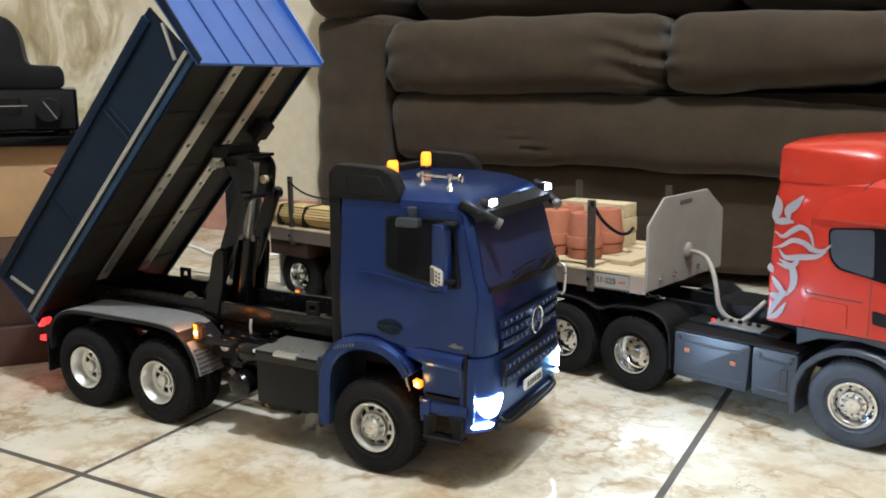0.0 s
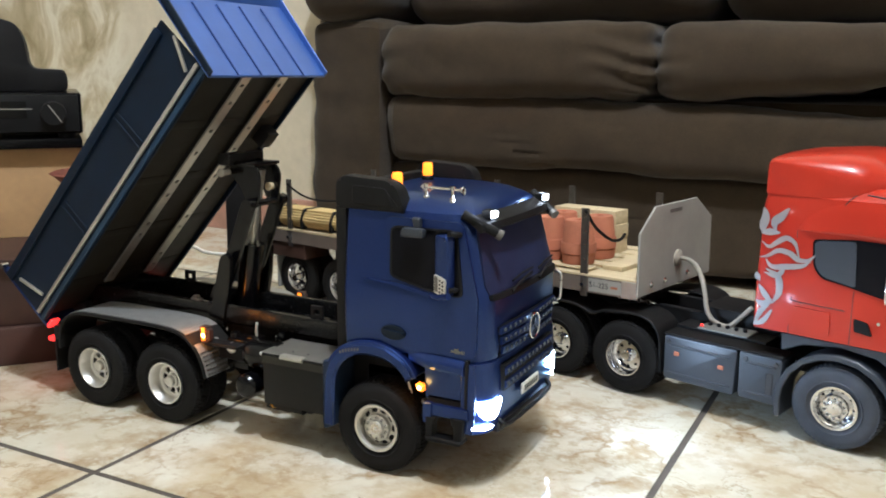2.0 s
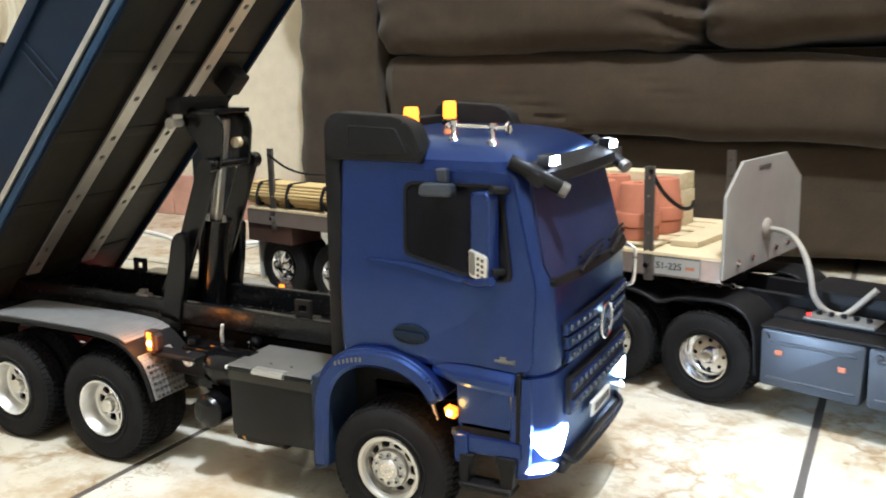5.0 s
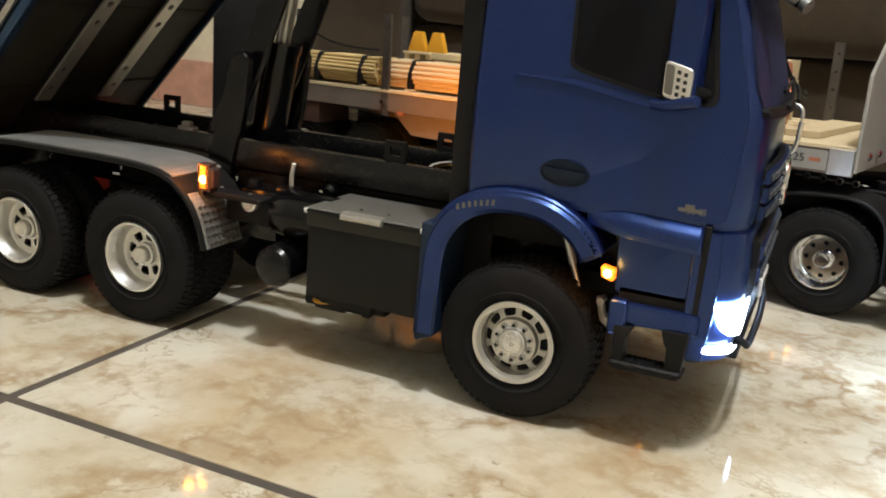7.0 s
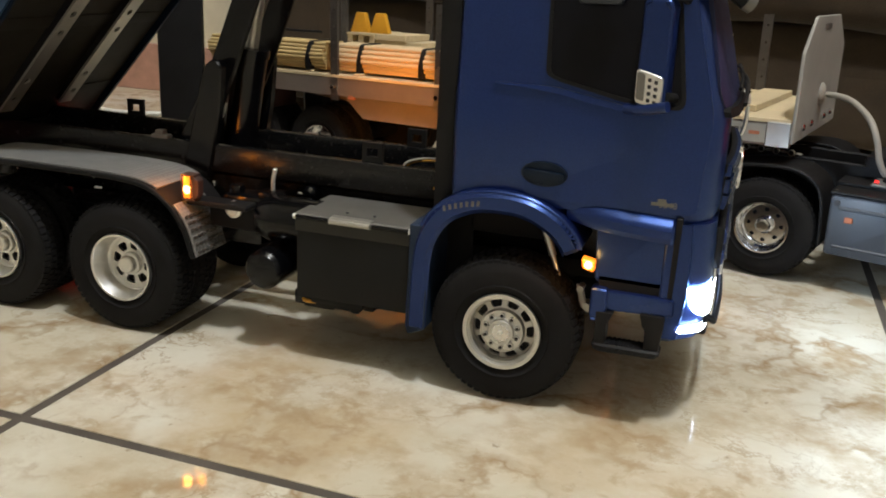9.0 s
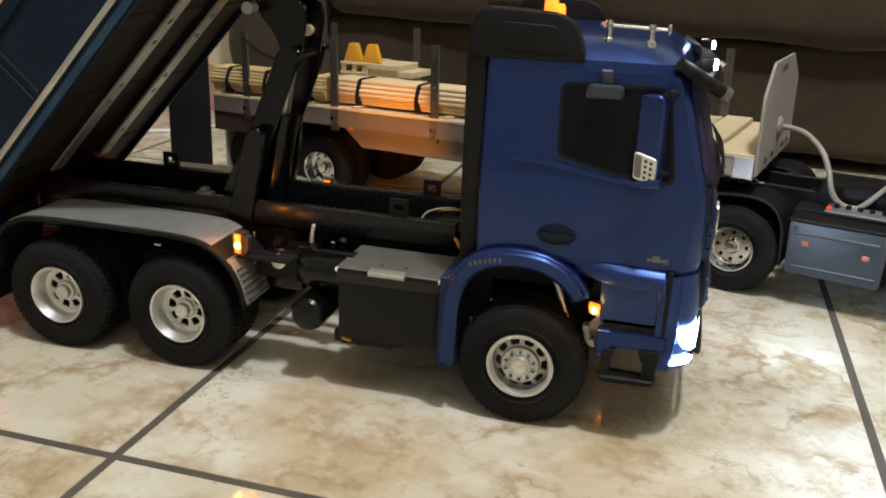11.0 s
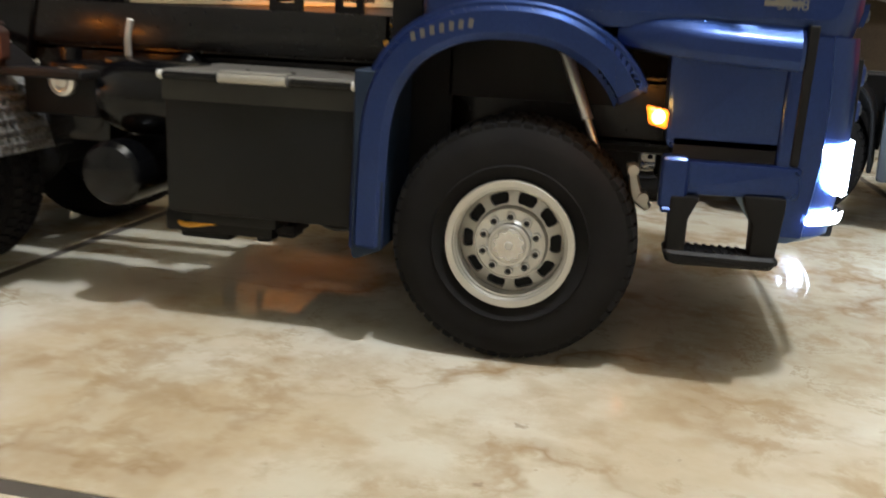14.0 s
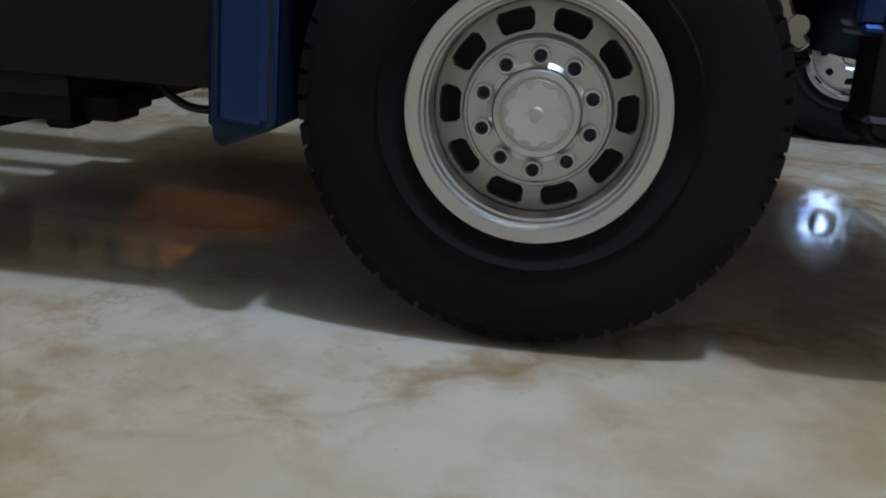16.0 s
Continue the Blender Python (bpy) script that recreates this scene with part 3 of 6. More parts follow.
# cab shell: stacked rounded plans
CAB_RINGS = [(-0.0335, 0.1010, 0.0825, 0.004, 0.018, 0.1120, 0.004), (-0.0335, 0.1030, 0.0835, 0.004, 0.020, 0.1200, 0.004), (-0.0335, 0.1035, 0.0845, 0.004, 0.020, 0.1400, 0.005), (-0.0335, 0.1030, 0.0845, 0.004, 0.020, 0.1620, 0.005),
             (-0.0335, 0.1015, 0.0838, 0.004, 0.019, 0.1660, 0.005), (-0.0335, 0.0960, 0.0820, 0.004, 0.018, 0.1860, 0.005), (-0.0335, 0.0900, 0.0800, 0.004, 0.017, 0.2080, 0.005), (-0.0335, 0.0840, 0.0785, 0.004, 0.016, 0.2250, 0.005), (-0.0335, 0.0815, 0.0770, 0.004, 0.016, 0.2310, 0.005),
             (-0.0320, 0.0770, 0.0720, 0.006, 0.020, 0.2355, 0.006), (-0.0300, 0.0700, 0.0640, 0.010, 0.024, 0.2400, 0.008), (-0.0280, 0.0580, 0.0520, 0.012, 0.026, 0.2430, 0.008)]
cab = part("cab", loft([plan_ring(x0, x1, hw, rr, rf, z, bow) for x0, x1, hw, rr, rf, z, bow in CAB_RINGS]), BLUE, truck, "pearl blue cab shell")


def lean(z):
    """Half width of the cab wall at a height."""
    zs, ws = [0.112, 0.14, 0.162, 0.186, 0.208, 0.225], [0.0825, 0.0845, 0.0845, 0.0820, 0.0800, 0.0785]
    return float(np.interp(z, zs, ws))


def on_wall(pts, s, out=0.0012, thick=0.003):
    """A panel that follows the leaning cab wall; s: -1 near side, 1 far side."""
    bm = bmesh.new()
    a = [bm.verts.new((x, s * (lean(z) + out), z)) for x, z in pts]
    b = [bm.verts.new((x, s * (lean(z) + out - thick), z)) for x, z in pts]
    bm.faces.new(a), bm.faces.new(b[::-1])
    for i in range(len(a)):
        j = (i + 1) % len(a)
        bm.faces.new((a[i], a[j], b[j], b[i]))
    return bm


def ring_wall(outer, inner, s, out, thick):
    bm = bmesh.new()
    rows = [[bm.verts.new((x, s * (lean(z) + o), z)) for x, z in pts] for pts, o in ((outer, out - thick), (outer, out), (inner, out), (inner, out - thick))]
    n = len(outer)
    for a, b in zip(rows, rows[1:] + rows[:1]):
        for i in range(n):
            bm.faces.new((a[i], a[(i + 1) % n], b[(i + 1) % n], b[i]))
    return bm


def soft(pts, r=0.004, k=4):
    """Round the corners of an outline."""
    out = []
    n = len(pts)
    for i in range(n):
        p, a, b = Vector(pts[i]), Vector(pts[i - 1]), Vector(pts[(i + 1) % n])
        d = min(r, (a - p).length / 2.2, (b - p).length / 2.2)
        u, v = p + (a - p).normalized() * d, p + (b - p).normalized() * d
        for j in range(k + 1):
            t = j / k
            out.append(tuple((1 - t) ** 2 * u + 2 * t * (1 - t) * p + t * t * v))
    return out


def scaled(pts, d):
    c = Vector((sum(p[0] for p in pts) / len(pts), sum(p[1] for p in pts) / len(pts)))
    return [tuple(Vector(p) + (Vector(p) - c).normalized() * d) for p in pts]


def belt(s):
    """A wedge under the window whose face tilts up to the light."""
    top, low = ((-0.0130, 0.1722), (0.0060, 0.1724), (0.0185, 0.1722), (0.0350, 0.1694), (0.0540, 0.1660)), ((-0.0130, 0.1720), (0.0060, 0.1708), (0.0185, 0.1694), (0.0350, 0.1662), (0.0550, 0.1632))
    rows = [[(x, s * (lean(z) + o), z) for x, z in pts] for pts, o in ((top, -0.002), (top, 0.0010), (low, 0.0015), (low, -0.002))]
    return loft([[r[i] for r in rows] for i in range(len(top))])


WINDOW = soft([(0.0125, 0.2170), (0.0145, 0.1785), (0.0200, 0.1765), (0.0530, 0.1695), (0.0780, 0.1670), (0.0700, 0.2175)], 0.006)
DOOR = soft([(0.006, 0.2255), (0.006, 0.1165), (0.0905, 0.1165), (0.0930, 0.1640), (0.0760, 0.2255)], 0.005)
for s in (-1, 1):
    door = part("door", on_wall(DOOR, s, 0.0010, 0.002), BLUE, truck)
    part("window", on_wall(WINDOW, s, 0.0014, 0.002), GLASS, door, "black tinted side window")
    part("window_frame", ring_wall(scaled(WINDOW, 0.0022), WINDOW, s, 0.0022, 0.002), BLACK, door)
    part("belt_moulding", belt(s), BLUE, door, "raised blue moulding under the window")
    part("mirror_foot", tube([(0.0520, s * 0.0850, 0.1655), (0.0600, s * 0.0900, 0.1660), (0.0720, s * 0.0960, 0.1690)], 0.0026, 10), BLUE, door)
    part("door_handle", joined(ring_wall([(0.0155 + 0.0118 * math.cos(a), 0.1290 + 0.0064 * math.sin(a)) for a in [math.pi * k / 16 for k in range(32)]], [(0.0155 + 0.0106 * math.cos(a), 0.1290 + 0.0054 * math.sin(a)) for a in [math.pi * k / 16 for k in range(32)]], s, 0.0014, 0.002), on_wall([(0.0155 + 0.0106 * math.cos(a), 0.1290 + 0.0054 * math.sin(a)) for a in [math.pi * k / 16 for k in range(32)]], s, 0.0011, 0.002), on_wall(soft([(0.0052, 0.1312), (0.0060, 0.1278), (0.0255, 0.1270), (0.0262, 0.1302)], 0.0012), s, 0.0026, 0.003)), BLUE_DIM, door, "dark blue recessed door handle")
    part("badge", joined(*[on_wall([(x, z), (x + w, z), (x + w, z + h), (x, z + h)], s, 0.0016, 0.0012) for x, z, w, h in ((0.0690, 0.1200, 0.0105, 0.0016), (0.0720, 0.1216, 0.004, 0.0018))]), LID, door, "small silver badge")
    words("lettering", "3348", 0.0044, PANEL, Matrix.Translation((0.0770, s * 0.0842, 0.1205)) @ (FACE_NEAR if s < 0 else FACE_FAR @ Matrix.Rotation(math.pi, 4, "Z")), door)

# windscreen, dark and deep, with wipers
def on_front(y, z, out):
    zs, xs = [0.112, 0.12, 0.14, 0.162, 0.166, 0.186, 0.208, 0.225], [0.101, 0.103, 0.1035, 0.103, 0.1015, 0.096, 0.09, 0.084]
    x = float(np.interp(z, zs, xs)) - 0.005 * (y / 0.08) ** 2
    over = max(0.0, abs(y) - 0.064)
    return (x - over * over * 27 + out, y, z)


def front_skin(rows, out, thick):
    """A panel over the bowed cab front; rows: (z, y0, y1)."""
    bm = bmesh.new()
    k = 15
    skins = []
    for o in (out, out - thick):
        skins.append([[bm.verts.new(on_front(y0 + (y1 - y0) * i / k, z, o)) for i in range(k + 1)] for z, y0, y1 in rows])
    for g in skins:
        for a, b in zip(g, g[1:]):
            for i in range(k):
                bm.faces.new((a[i], a[i + 1], b[i + 1], b[i]))
    A, B = skins
    for i in range(k):
        bm.faces.new((A[0][i], A[0][i + 1], B[0][i + 1], B[0][i])), bm.faces.new((A[-1][i], A[-1][i + 1], B[-1][i + 1], B[-1][i]))
    for a, b, c, d in zip(A, A[1:], B, B[1:]):
        bm.faces.new((a[0], b[0], d[0], c[0])), bm.faces.new((a[-1], b[-1], d[-1], c[-1]))
    return bm


part("windscreen", front_skin([(0.1665, -0.071, 0.071), (0.175, -0.0735, 0.0735), (0.195, -0.0715, 0.0715), (0.212, -0.069, 0.069), (0.222, -0.066, 0.066)], 0.0016, 0.003), SCREEN, truck, "dark tinted windscreen")
part("cowl", front_skin([(0.1635, -0.072, 0.072), (0.1660, -0.072, 0.072), (0.1680, -0.071, 0.071)], 0.0038, 0.005), BLACK, truck, "black strip under the windscreen")
for y in (-0.045, 0.012):
    part("wiper", joined(tube([on_front(y, 0.167, 0.006), on_front(y + 0.02, 0.172, 0.0065), on_front(y + 0.045, 0.174, 0.005)], 0.0011, 8), tube([on_front(y + 0.008, 0.1735, 0.004), on_front(y + 0.03, 0.1765, 0.0045), on_front(y + 0.052, 0.1765, 0.004)], 0.0009, 6)), BLACK, truck)

# sun visor with lamps
def visor(y0, y1, n=14):
    rings = []
    for i in range(n + 1):
        y = y0 + (y1 - y0) * i / n
        c = 0.012 * (abs(y) / 0.085) ** 3
        x, z = 0.0910 - c, 0.2240 - 0.2 * c
        rings.append([(x + dx, y, z + dz) for dx, dz in ((0.0015, 0.0055), (0.0065, 0.0020), (0.0080, -0.0030), (0.0060, -0.0050), (0.0005, -0.0010), (-0.0060, 0.0040), (-0.0050, 0.0075))])
    return loft(rings)


vis = part("sun_visor", visor(-0.0740, 0.0740), BLACK, truck, "black sun visor over the windscreen")
for y in (-0.058, 0.058):
    part("visor_lamp", moved(box(-0.0025, 0.0025, -0.0050, 0.0050, -0.0026, 0.0026, 0.001), Matrix.Translation((0.0922, y, 0.2310))), LEDW, vis, "lit white marker lamp")
    part("visor_lamp_housing", moved(box(-0.006, 0.0015, -0.0062, 0.0062, -0.0036, 0.0036, 0.001), Matrix.Translation((0.0909, y, 0.2310))), BLACK, vis)
for s in (-1, 1):
    part("visor_bracket", rod((0.0740, s * 0.0755, 0.2320), (0.0985, s * 0.0635, 0.2170), 0.0040, 14), BLACK, vis)
    part("bracket_cap", rod((0.0985, s * 0.0635, 0.2170), (0.1020, s * 0.0618, 0.2149), 0.0043, 14), LID, vis, "grey end cap")
# roof gear
for s in (-1, 1):
    part("roof_fairing", joined(slab(soft([(-0.043, 0.2290), (-0.043, 0.2510), (-0.036, 0.2570), (0.006, 0.2550), (0.016, 0.2500), (0.0225, 0.2340), (0.0225, 0.2290)], 0.005), "y", s * 0.0805, s * 0.0640, 0.002, 2), slab(soft([(-0.026, 0.2335), (-0.026, 0.2495), (0.006, 0.2485), (0.014, 0.2335)], 0.003), "y", s * 0.0812, s * 0.0790, 0.0005, 1)), BLACK, truck, "black roof fairing")
part("rear_panel", joined(box(-0.0445, -0.0330, -0.0790, 0.0790, 0.100, 0.2480, 0.003), box(-0.0470, -0.0445, -0.070, 0.070, 0.120, 0.236, 0.001)), BLACK, truck, "black back panel of the cab")
for x, y in ((0.0020, -0.0540), (-0.0150, 0.0330)):
    part("beacon_base", lathe([(0.0054, 0.2380), (0.0054, 0.2455), (0.0044, 0.2470), (0, 0.2470)], Matrix.Translation((x, y, 0)), 20), BLACK, truck)
    part("beacon", lathe([(0.0042, 0.2470), (0.0047, 0.2485), (0.0045, 0.2570), (0.0038, 0.2588), (0, 0.2592)], Matrix.Translation((x, y, 0)), 24), BEACON, truck, "lit amber roof beacon")
for y in (-0.060,):
    horn = part("air_horn", joined(rod((0.030, y, 0.2490), (0.066, y, 0.2480), 0.0013, 10), lathe([(0, 0), (0.0030, 0.0004), (0.0040, 0.0014), (0.0036, 0.0022), (0.0020, 0.0014), (0, 0.0014)], Matrix.Translation((0.0650, y, 0.2480)) @ AXES["x"], 24), lathe([(0, -0.0022), (0.0018, -0.0014), (0.0022, 0), (0.0018, 0.0014), (0, 0.0022)], Matrix.Translation((0.0300, y, 0.2490)), 18), lathe([(0.0030, 0.2410), (0.0030, 0.2430), (0.0016, 0.2440), (0.0016, 0.2500), (0.0026, 0.2510), (0.0026, 0.2535), (0, 0.2540)], Matrix.Translation((0.033, y, -0.0015)), 14), lathe([(0.0030, 0.2400), (0.0030, 0.2430), (0.0016, 0.2440), (0.0016, 0.2500), (0.0026, 0.2510), (0.0026, 0.2530), (0, 0.2535)], Matrix.Translation((0.057, y, -0.0020)), 14)), CHROME, truck, "chrome air horn on the roof")

# mirrors
for s in (-1, 1):
    slant = Matrix.Translation((0.0757, s * 0.0955, -0.0022)) @ Matrix.Rotation(radians(s * 19), 4, "Z")
    mirror = part("mirror", moved(slab(soft([(-0.0215, 0.2165), (-0.0215, 0.1720), (-0.0190, 0.1690), (-0.0085, 0.1685), (-0.0062, 0.1720), (-0.0070, 0.2160), (-0.0095, 0.2185), (-0.0190, 0.2185)], 0.002), "y", 0.0, s * -0.0090, 0.0022, 3), slant), BLUE, truck, "tall blue mirror housing")
    part("mirror_guard", moved(slab(soft([(-0.0208, 0.1870), (-0.0205, 0.1715), (-0.0075, 0.1690), (-0.0075, 0.1840)], 0.002), "y", s * 0.0014, s * -0.0006, 0.0004, 1), slant), ALU, mirror, "perforated silver mirror plate")
    # the hollow is a darker grey patch on the plate, shade put into colour
    part("recess", moved(slab(soft([(-0.0200, 0.1856), (-0.0198, 0.1732), (-0.0158, 0.1722), (-0.0160, 0.1848)], 0.0012), "y", s * 0.0012, s * 0.0017, 0.0001, 1), slant), LID, mirror, "grey patch drawing the shade of a hollow in the mirror plate")
    for i in range(2):
        for j in range(4):
            part("hole", moved(slab(soft([(-0.0144 + 0.0032 * i, 0.1722 + 0.0031 * j - 0.0008 * i), (-0.0127 + 0.0032 * i, 0.1720 + 0.0031 * j - 0.0008 * i), (-0.0127 + 0.0032 * i, 0.1737 + 0.0031 * j - 0.0008 * i), (-0.0144 + 0.0032 * i, 0.1739 + 0.0031 * j - 0.0008 * i)], 0.0005), "y", s * 0.0012, s * 0.0017), slant), INK, mirror)
    for z in (0.1730, 0.2180):
        part("mirror_arm", tube([(0.0740, s * 0.0800, z - 0.002), (0.0735, s * 0.0850, z - 0.001), (0.0700, s * 0.0920, z)], 0.0022, 8), BLACK, mirror)
    part("wide_mirror", joined(slab(soft([(0.0270, 0.2195), (0.0258, 0.2120), (0.0468, 0.2125), (0.0462, 0.2195)], 0.0026), "y", s * 0.0850, s * 0.0925, 0.0014, 2), slab([(0.0325, 0.2270), (0.0345, 0.2190), (0.0400, 0.2190), (0.0395, 0.2270)], "y", s * 0.0790, s * 0.0850, 0.0008, 1)), SKIRT, truck, "grey kerb mirror over the window")

# wheel arches, lower cab and bumper
def ledge(s):
    """The shoulder over the lower panel, swelling out of the arch."""
    rings = []
    for x, k, drop in ((0.0280, 0.0, 0.0), (0.0360, 0.45, 0.0), (0.0450, 0.85, 0.0004), (0.0560, 1.0, 0.0010), (0.0700, 1.0, 0.0018), (0.0806, 1.0, 0.0024), (0.0818, 0.85, 0.0025)):
        rings.append([(x, s * (0.0815 + (y - 0.0815) * k if y > 0.08 else y), 0.1095 + (z - 0.1095) * (0.5 + 0.5 * k) - drop) for y, z in ((0.0700, 0.1166), (0.0830, 0.1166), (0.0845, 0.1159), (0.0856, 0.1148), (0.0867, 0.1137), (0.0878, 0.1126), (0.0887, 0.1108), (0.0888, 0.1070), (0.0876, 0.1045), (0.0700, 0.1030))])
    return loft(rings)


ARCH = [(-0.0540, 0.0355), (-0.0535, 0.0600), (-0.0520, 0.0820), (-0.0470, 0.0970), (-0.0370, 0.1090), (-0.0220, 0.1165), (-0.0050, 0.1185), (0.0120, 0.1165), (0.0270, 0.1090), (0.0350, 0.1010), (0.0390, 0.0945)]
arch_line = [(p.x, p.y) for p in curve_through([Vector((*p, 0)) for p in ARCH], 4)]
for s in (-1, 1):
    arch = part("wheel_arch", joined(band(arch_line, 0.0042, "y", s * 0.0885, s * 0.0560, 0.0008), band([(x * 0.985, 0.0425 + (z - 0.0425) * 0.985) for x, z in arch_line], 0.0108, "y", s * 0.0900, s * 0.0845, 0.0022)), BLUE, truck, "blue wheel arch")
    part("mud_flap", slab([(-0.0530, 0.0950), (-0.0530, 0.0340), (-0.0518, 0.0324), (-0.0425, 0.0362), (-0.0425, 0.0950)], "y", s * 0.0890, s * 0.0455, 0.0006, 1), FLAP, arch, "dull slate-blue mud flap")
    part("maker_mark", joined(*[moved(box(-0.0007, 0.0007, -0.0003, 0.0003, -0.0014, 0.0014), Matrix.Translation((-0.034 + 0.0030 * i, s * 0.0900, 0.1062 + 0.00115 * i - 0.00006 * i * i)) @ Matrix.Rotation(radians(-12 + 3 * i), 4, "Y")) for i in range(7)]), LID, arch, "faint silver maker mark")
    part("arch_liner", joined(box(-0.0500, -0.0280, s * 0.0540, s * 0.0520, 0.0560, 0.1080), box(-0.0290, 0.0300, s * 0.0540, s * 0.0520, 0.0860, 0.1140)), BLACK, arch)
    lower = part("lower_panel", joined(slab(soft([(0.0440, 0.1130), (0.0455, 0.0765), (0.0818, 0.0765), (0.0818, 0.1130)], 0.003), "y", s * 0.0835, s * 0.0600, 0.0015, 2), ledge(s)), BLUE, truck, "blue panel below the door")
    part("sill", slab(soft([(0.0490, 0.0738), (0.0490, 0.0628), (0.0860, 0.0640), (0.0860, 0.0738)], 0.002), "y", s * 0.0862, s * 0.0600, 0.0016, 2), BLUE, truck, "blue sill under the door")
    part("sill_gap", box(0.0480, 0.0850, s * 0.0835, s * 0.0600, 0.0730, 0.0800), BLACK, truck)
    marker = part("side_marker", slab(soft([(0.0388, 0.0893), (0.0397, 0.0842), (0.0452, 0.0829), (0.0456, 0.0881)], 0.0012), "y", s * 0.0888, s * 0.0810, 0.0008, 1), AMBER, truck, "lit amber side marker")
    part("bulb", lathe([(0.0022, 0), (0.0016, 0.0006), (0, 0.0008)], Matrix.Translation((0.0425, s * 0.0887, 0.0864)) @ (FACE_NEAR if s < 0 else FACE_FAR), 16), BULB, marker)
    step = part("step", joined(slab(soft([(0.0480, 0.0460), (0.0488, 0.0428), (0.0520, 0.0416), (0.0800, 0.0422), (0.0822, 0.0446), (0.0815, 0.0462)], 0.0012), "y", s * 0.0900, s * 0.0775, 0.001, 1),
                               slab([(0.0485, 0.0630), (0.0488, 0.0440), (0.0545, 0.0440), (0.0545, 0.0560), (0.0575, 0.0630)], "y", s * 0.0890, s * 0.0780, 0.0010, 2),
                               slab([(0.0700, 0.0645), (0.0720, 0.0580), (0.0735, 0.0560), (0.0738, 0.0440), (0.0812, 0.0450), (0.0825, 0.0600), (0.0825, 0.0645)], "y", s * 0.0880, s * 0.0780, 0.0010, 2)), BLACK, truck, "black hanging entry step")
    for i in range(7):
        part("rib", box(0.0555 + 0.0025 * i, 0.0566 + 0.0025 * i, s * 0.0885, s * 0.0785, 0.0452, 0.0466), BLACK, step)
    part("step_mount", joined(box(0.0448, 0.0535, s * 0.0885, s * 0.0780, 0.0585, 0.0748, 0.0022, 3), box(0.0458, 0.0535, s * 0.0888, s * 0.0780, 0.0575, 0.0592, 0.0006, 1)), BLUE, truck)


def bumper_plan(z, x_front, hw, rf, bow=0.004):
    return plan_ring(0.0780, x_front, hw, 0.002, rf, z, bow)


part("bumper", loft([bumper_plan(0.0490, 0.0975, 0.0790, 0.016), bumper_plan(0.0520, 0.1020, 0.0835, 0.018), bumper_plan(0.0760, 0.1045, 0.0850, 0.018), bumper_plan(0.0980, 0.1040, 0.0850, 0.018), bumper_plan(0.1120, 0.1030, 0.0840, 0.018)]), BLUE, truck, "blue front bumper with rounded corners")
for s in (-1, 1):
    part("corner_slot", slab(soft([(0.0822, 0.1150), (0.0822, 0.0740), (0.0846, 0.0740), (0.0852, 0.1150)], 0.0006), "y", s * 0.0858, s * 0.0800, 0.0003, 1), BLACK, truck)


def corner_skin(z_rows, a0, a1, s, out, thick, hw=0.085, xf=0.1045, r=0.018, bow=0.004, k=12):
    """A panel that wraps a bumper corner; a0, a1: places along it, 0 at the side's end of the curve, 1 at the front's, above 1 along the front."""
    def at(u, z, o):
        if u <= 1:
            t = radians(90 * u)
            x, y = xf - r + (r + o) * math.sin(t), hw - r + (r + o) * math.cos(t)
        else:
            x, y = xf + o, hw - r - (u - 1) * 0.02
        return (x - bow * (y / hw) ** 2, s * y, z)
    bm = bmesh.new()
    g = [[[bm.verts.new(at(p + (q - p) * i / k, z, o)) for i in range(k + 1)] for z, p, q in z_rows] for o in (out, out - thick)]
    for skin in g:
        for a, b in zip(skin, skin[1:]):
            for i in range(k):
                bm.faces.new((a[i], a[i + 1], b[i + 1], b[i]))
    bmesh.ops.recalc_face_normals(bm, faces=bm.faces)
    return bm


for s in (-1, 1):
    part("headlamp", corner_skin([tuple(v) for v in curve_through([(0.0648, 0.65, 0.91), (0.0668, 0.52, 1.05), (0.0700, 0.42, 1.21), (0.0740, 0.34, 1.36), (0.0775, 0.30, 1.43), (0.0796, 0.29, 1.41), (0.0810, 0.31, 1.29)], 4)], 0, 1, s, 0.0012, 0.002), HEAD, truck, "bright lit headlamp")
    part("fog_lamp", corner_skin([(0.0564, 0.26, 0.70), (0.0571, 0.21, 0.80), (0.0588, 0.23, 0.87), (0.0597, 0.32, 0.87)], 0, 1, s, 0.0010, 0.002), LEDW, truck, "lit white fog lamp")

grille = part("grille", front_skin([(0.1145, -0.058, 0.058), (0.140, -0.063, 0.063)], 0.0016, 0.003), BLACK, truck, "black grille with blue studded bars")
for j, (z0, z1, hw) in enumerate(((0.1155, 0.1225, 0.057), (0.1245, 0.1315, 0.060), (0.1335, 0.1395, 0.062))):
    part("bar", front_skin([(z0, -hw, hw), ((z0 + z1) / 2, -hw, hw), (z1, -hw, hw)], 0.0034, 0.003), BLUE, grille)
    for i in range(13):
        y = -hw + 0.006 + (2 * hw - 0.012) * i / 12
        if abs(y) > 0.012:
            p = on_front(y, (z0 + z1) / 2, 0.0034)
            piece("stud", "stud", lambda: lathe([(0.0021, 0), (0.0016, 0.0012), (0, 0.0016)], AXES["x"], 10), SKIRT, grille, Matrix.Translation(p))
lower_grille = part("lower_grille", box(0.1000, 0.1050, -0.057, 0.057, 0.0840, 0.1060, 0.001), BLACK, truck, "black lower grille with studded bars")
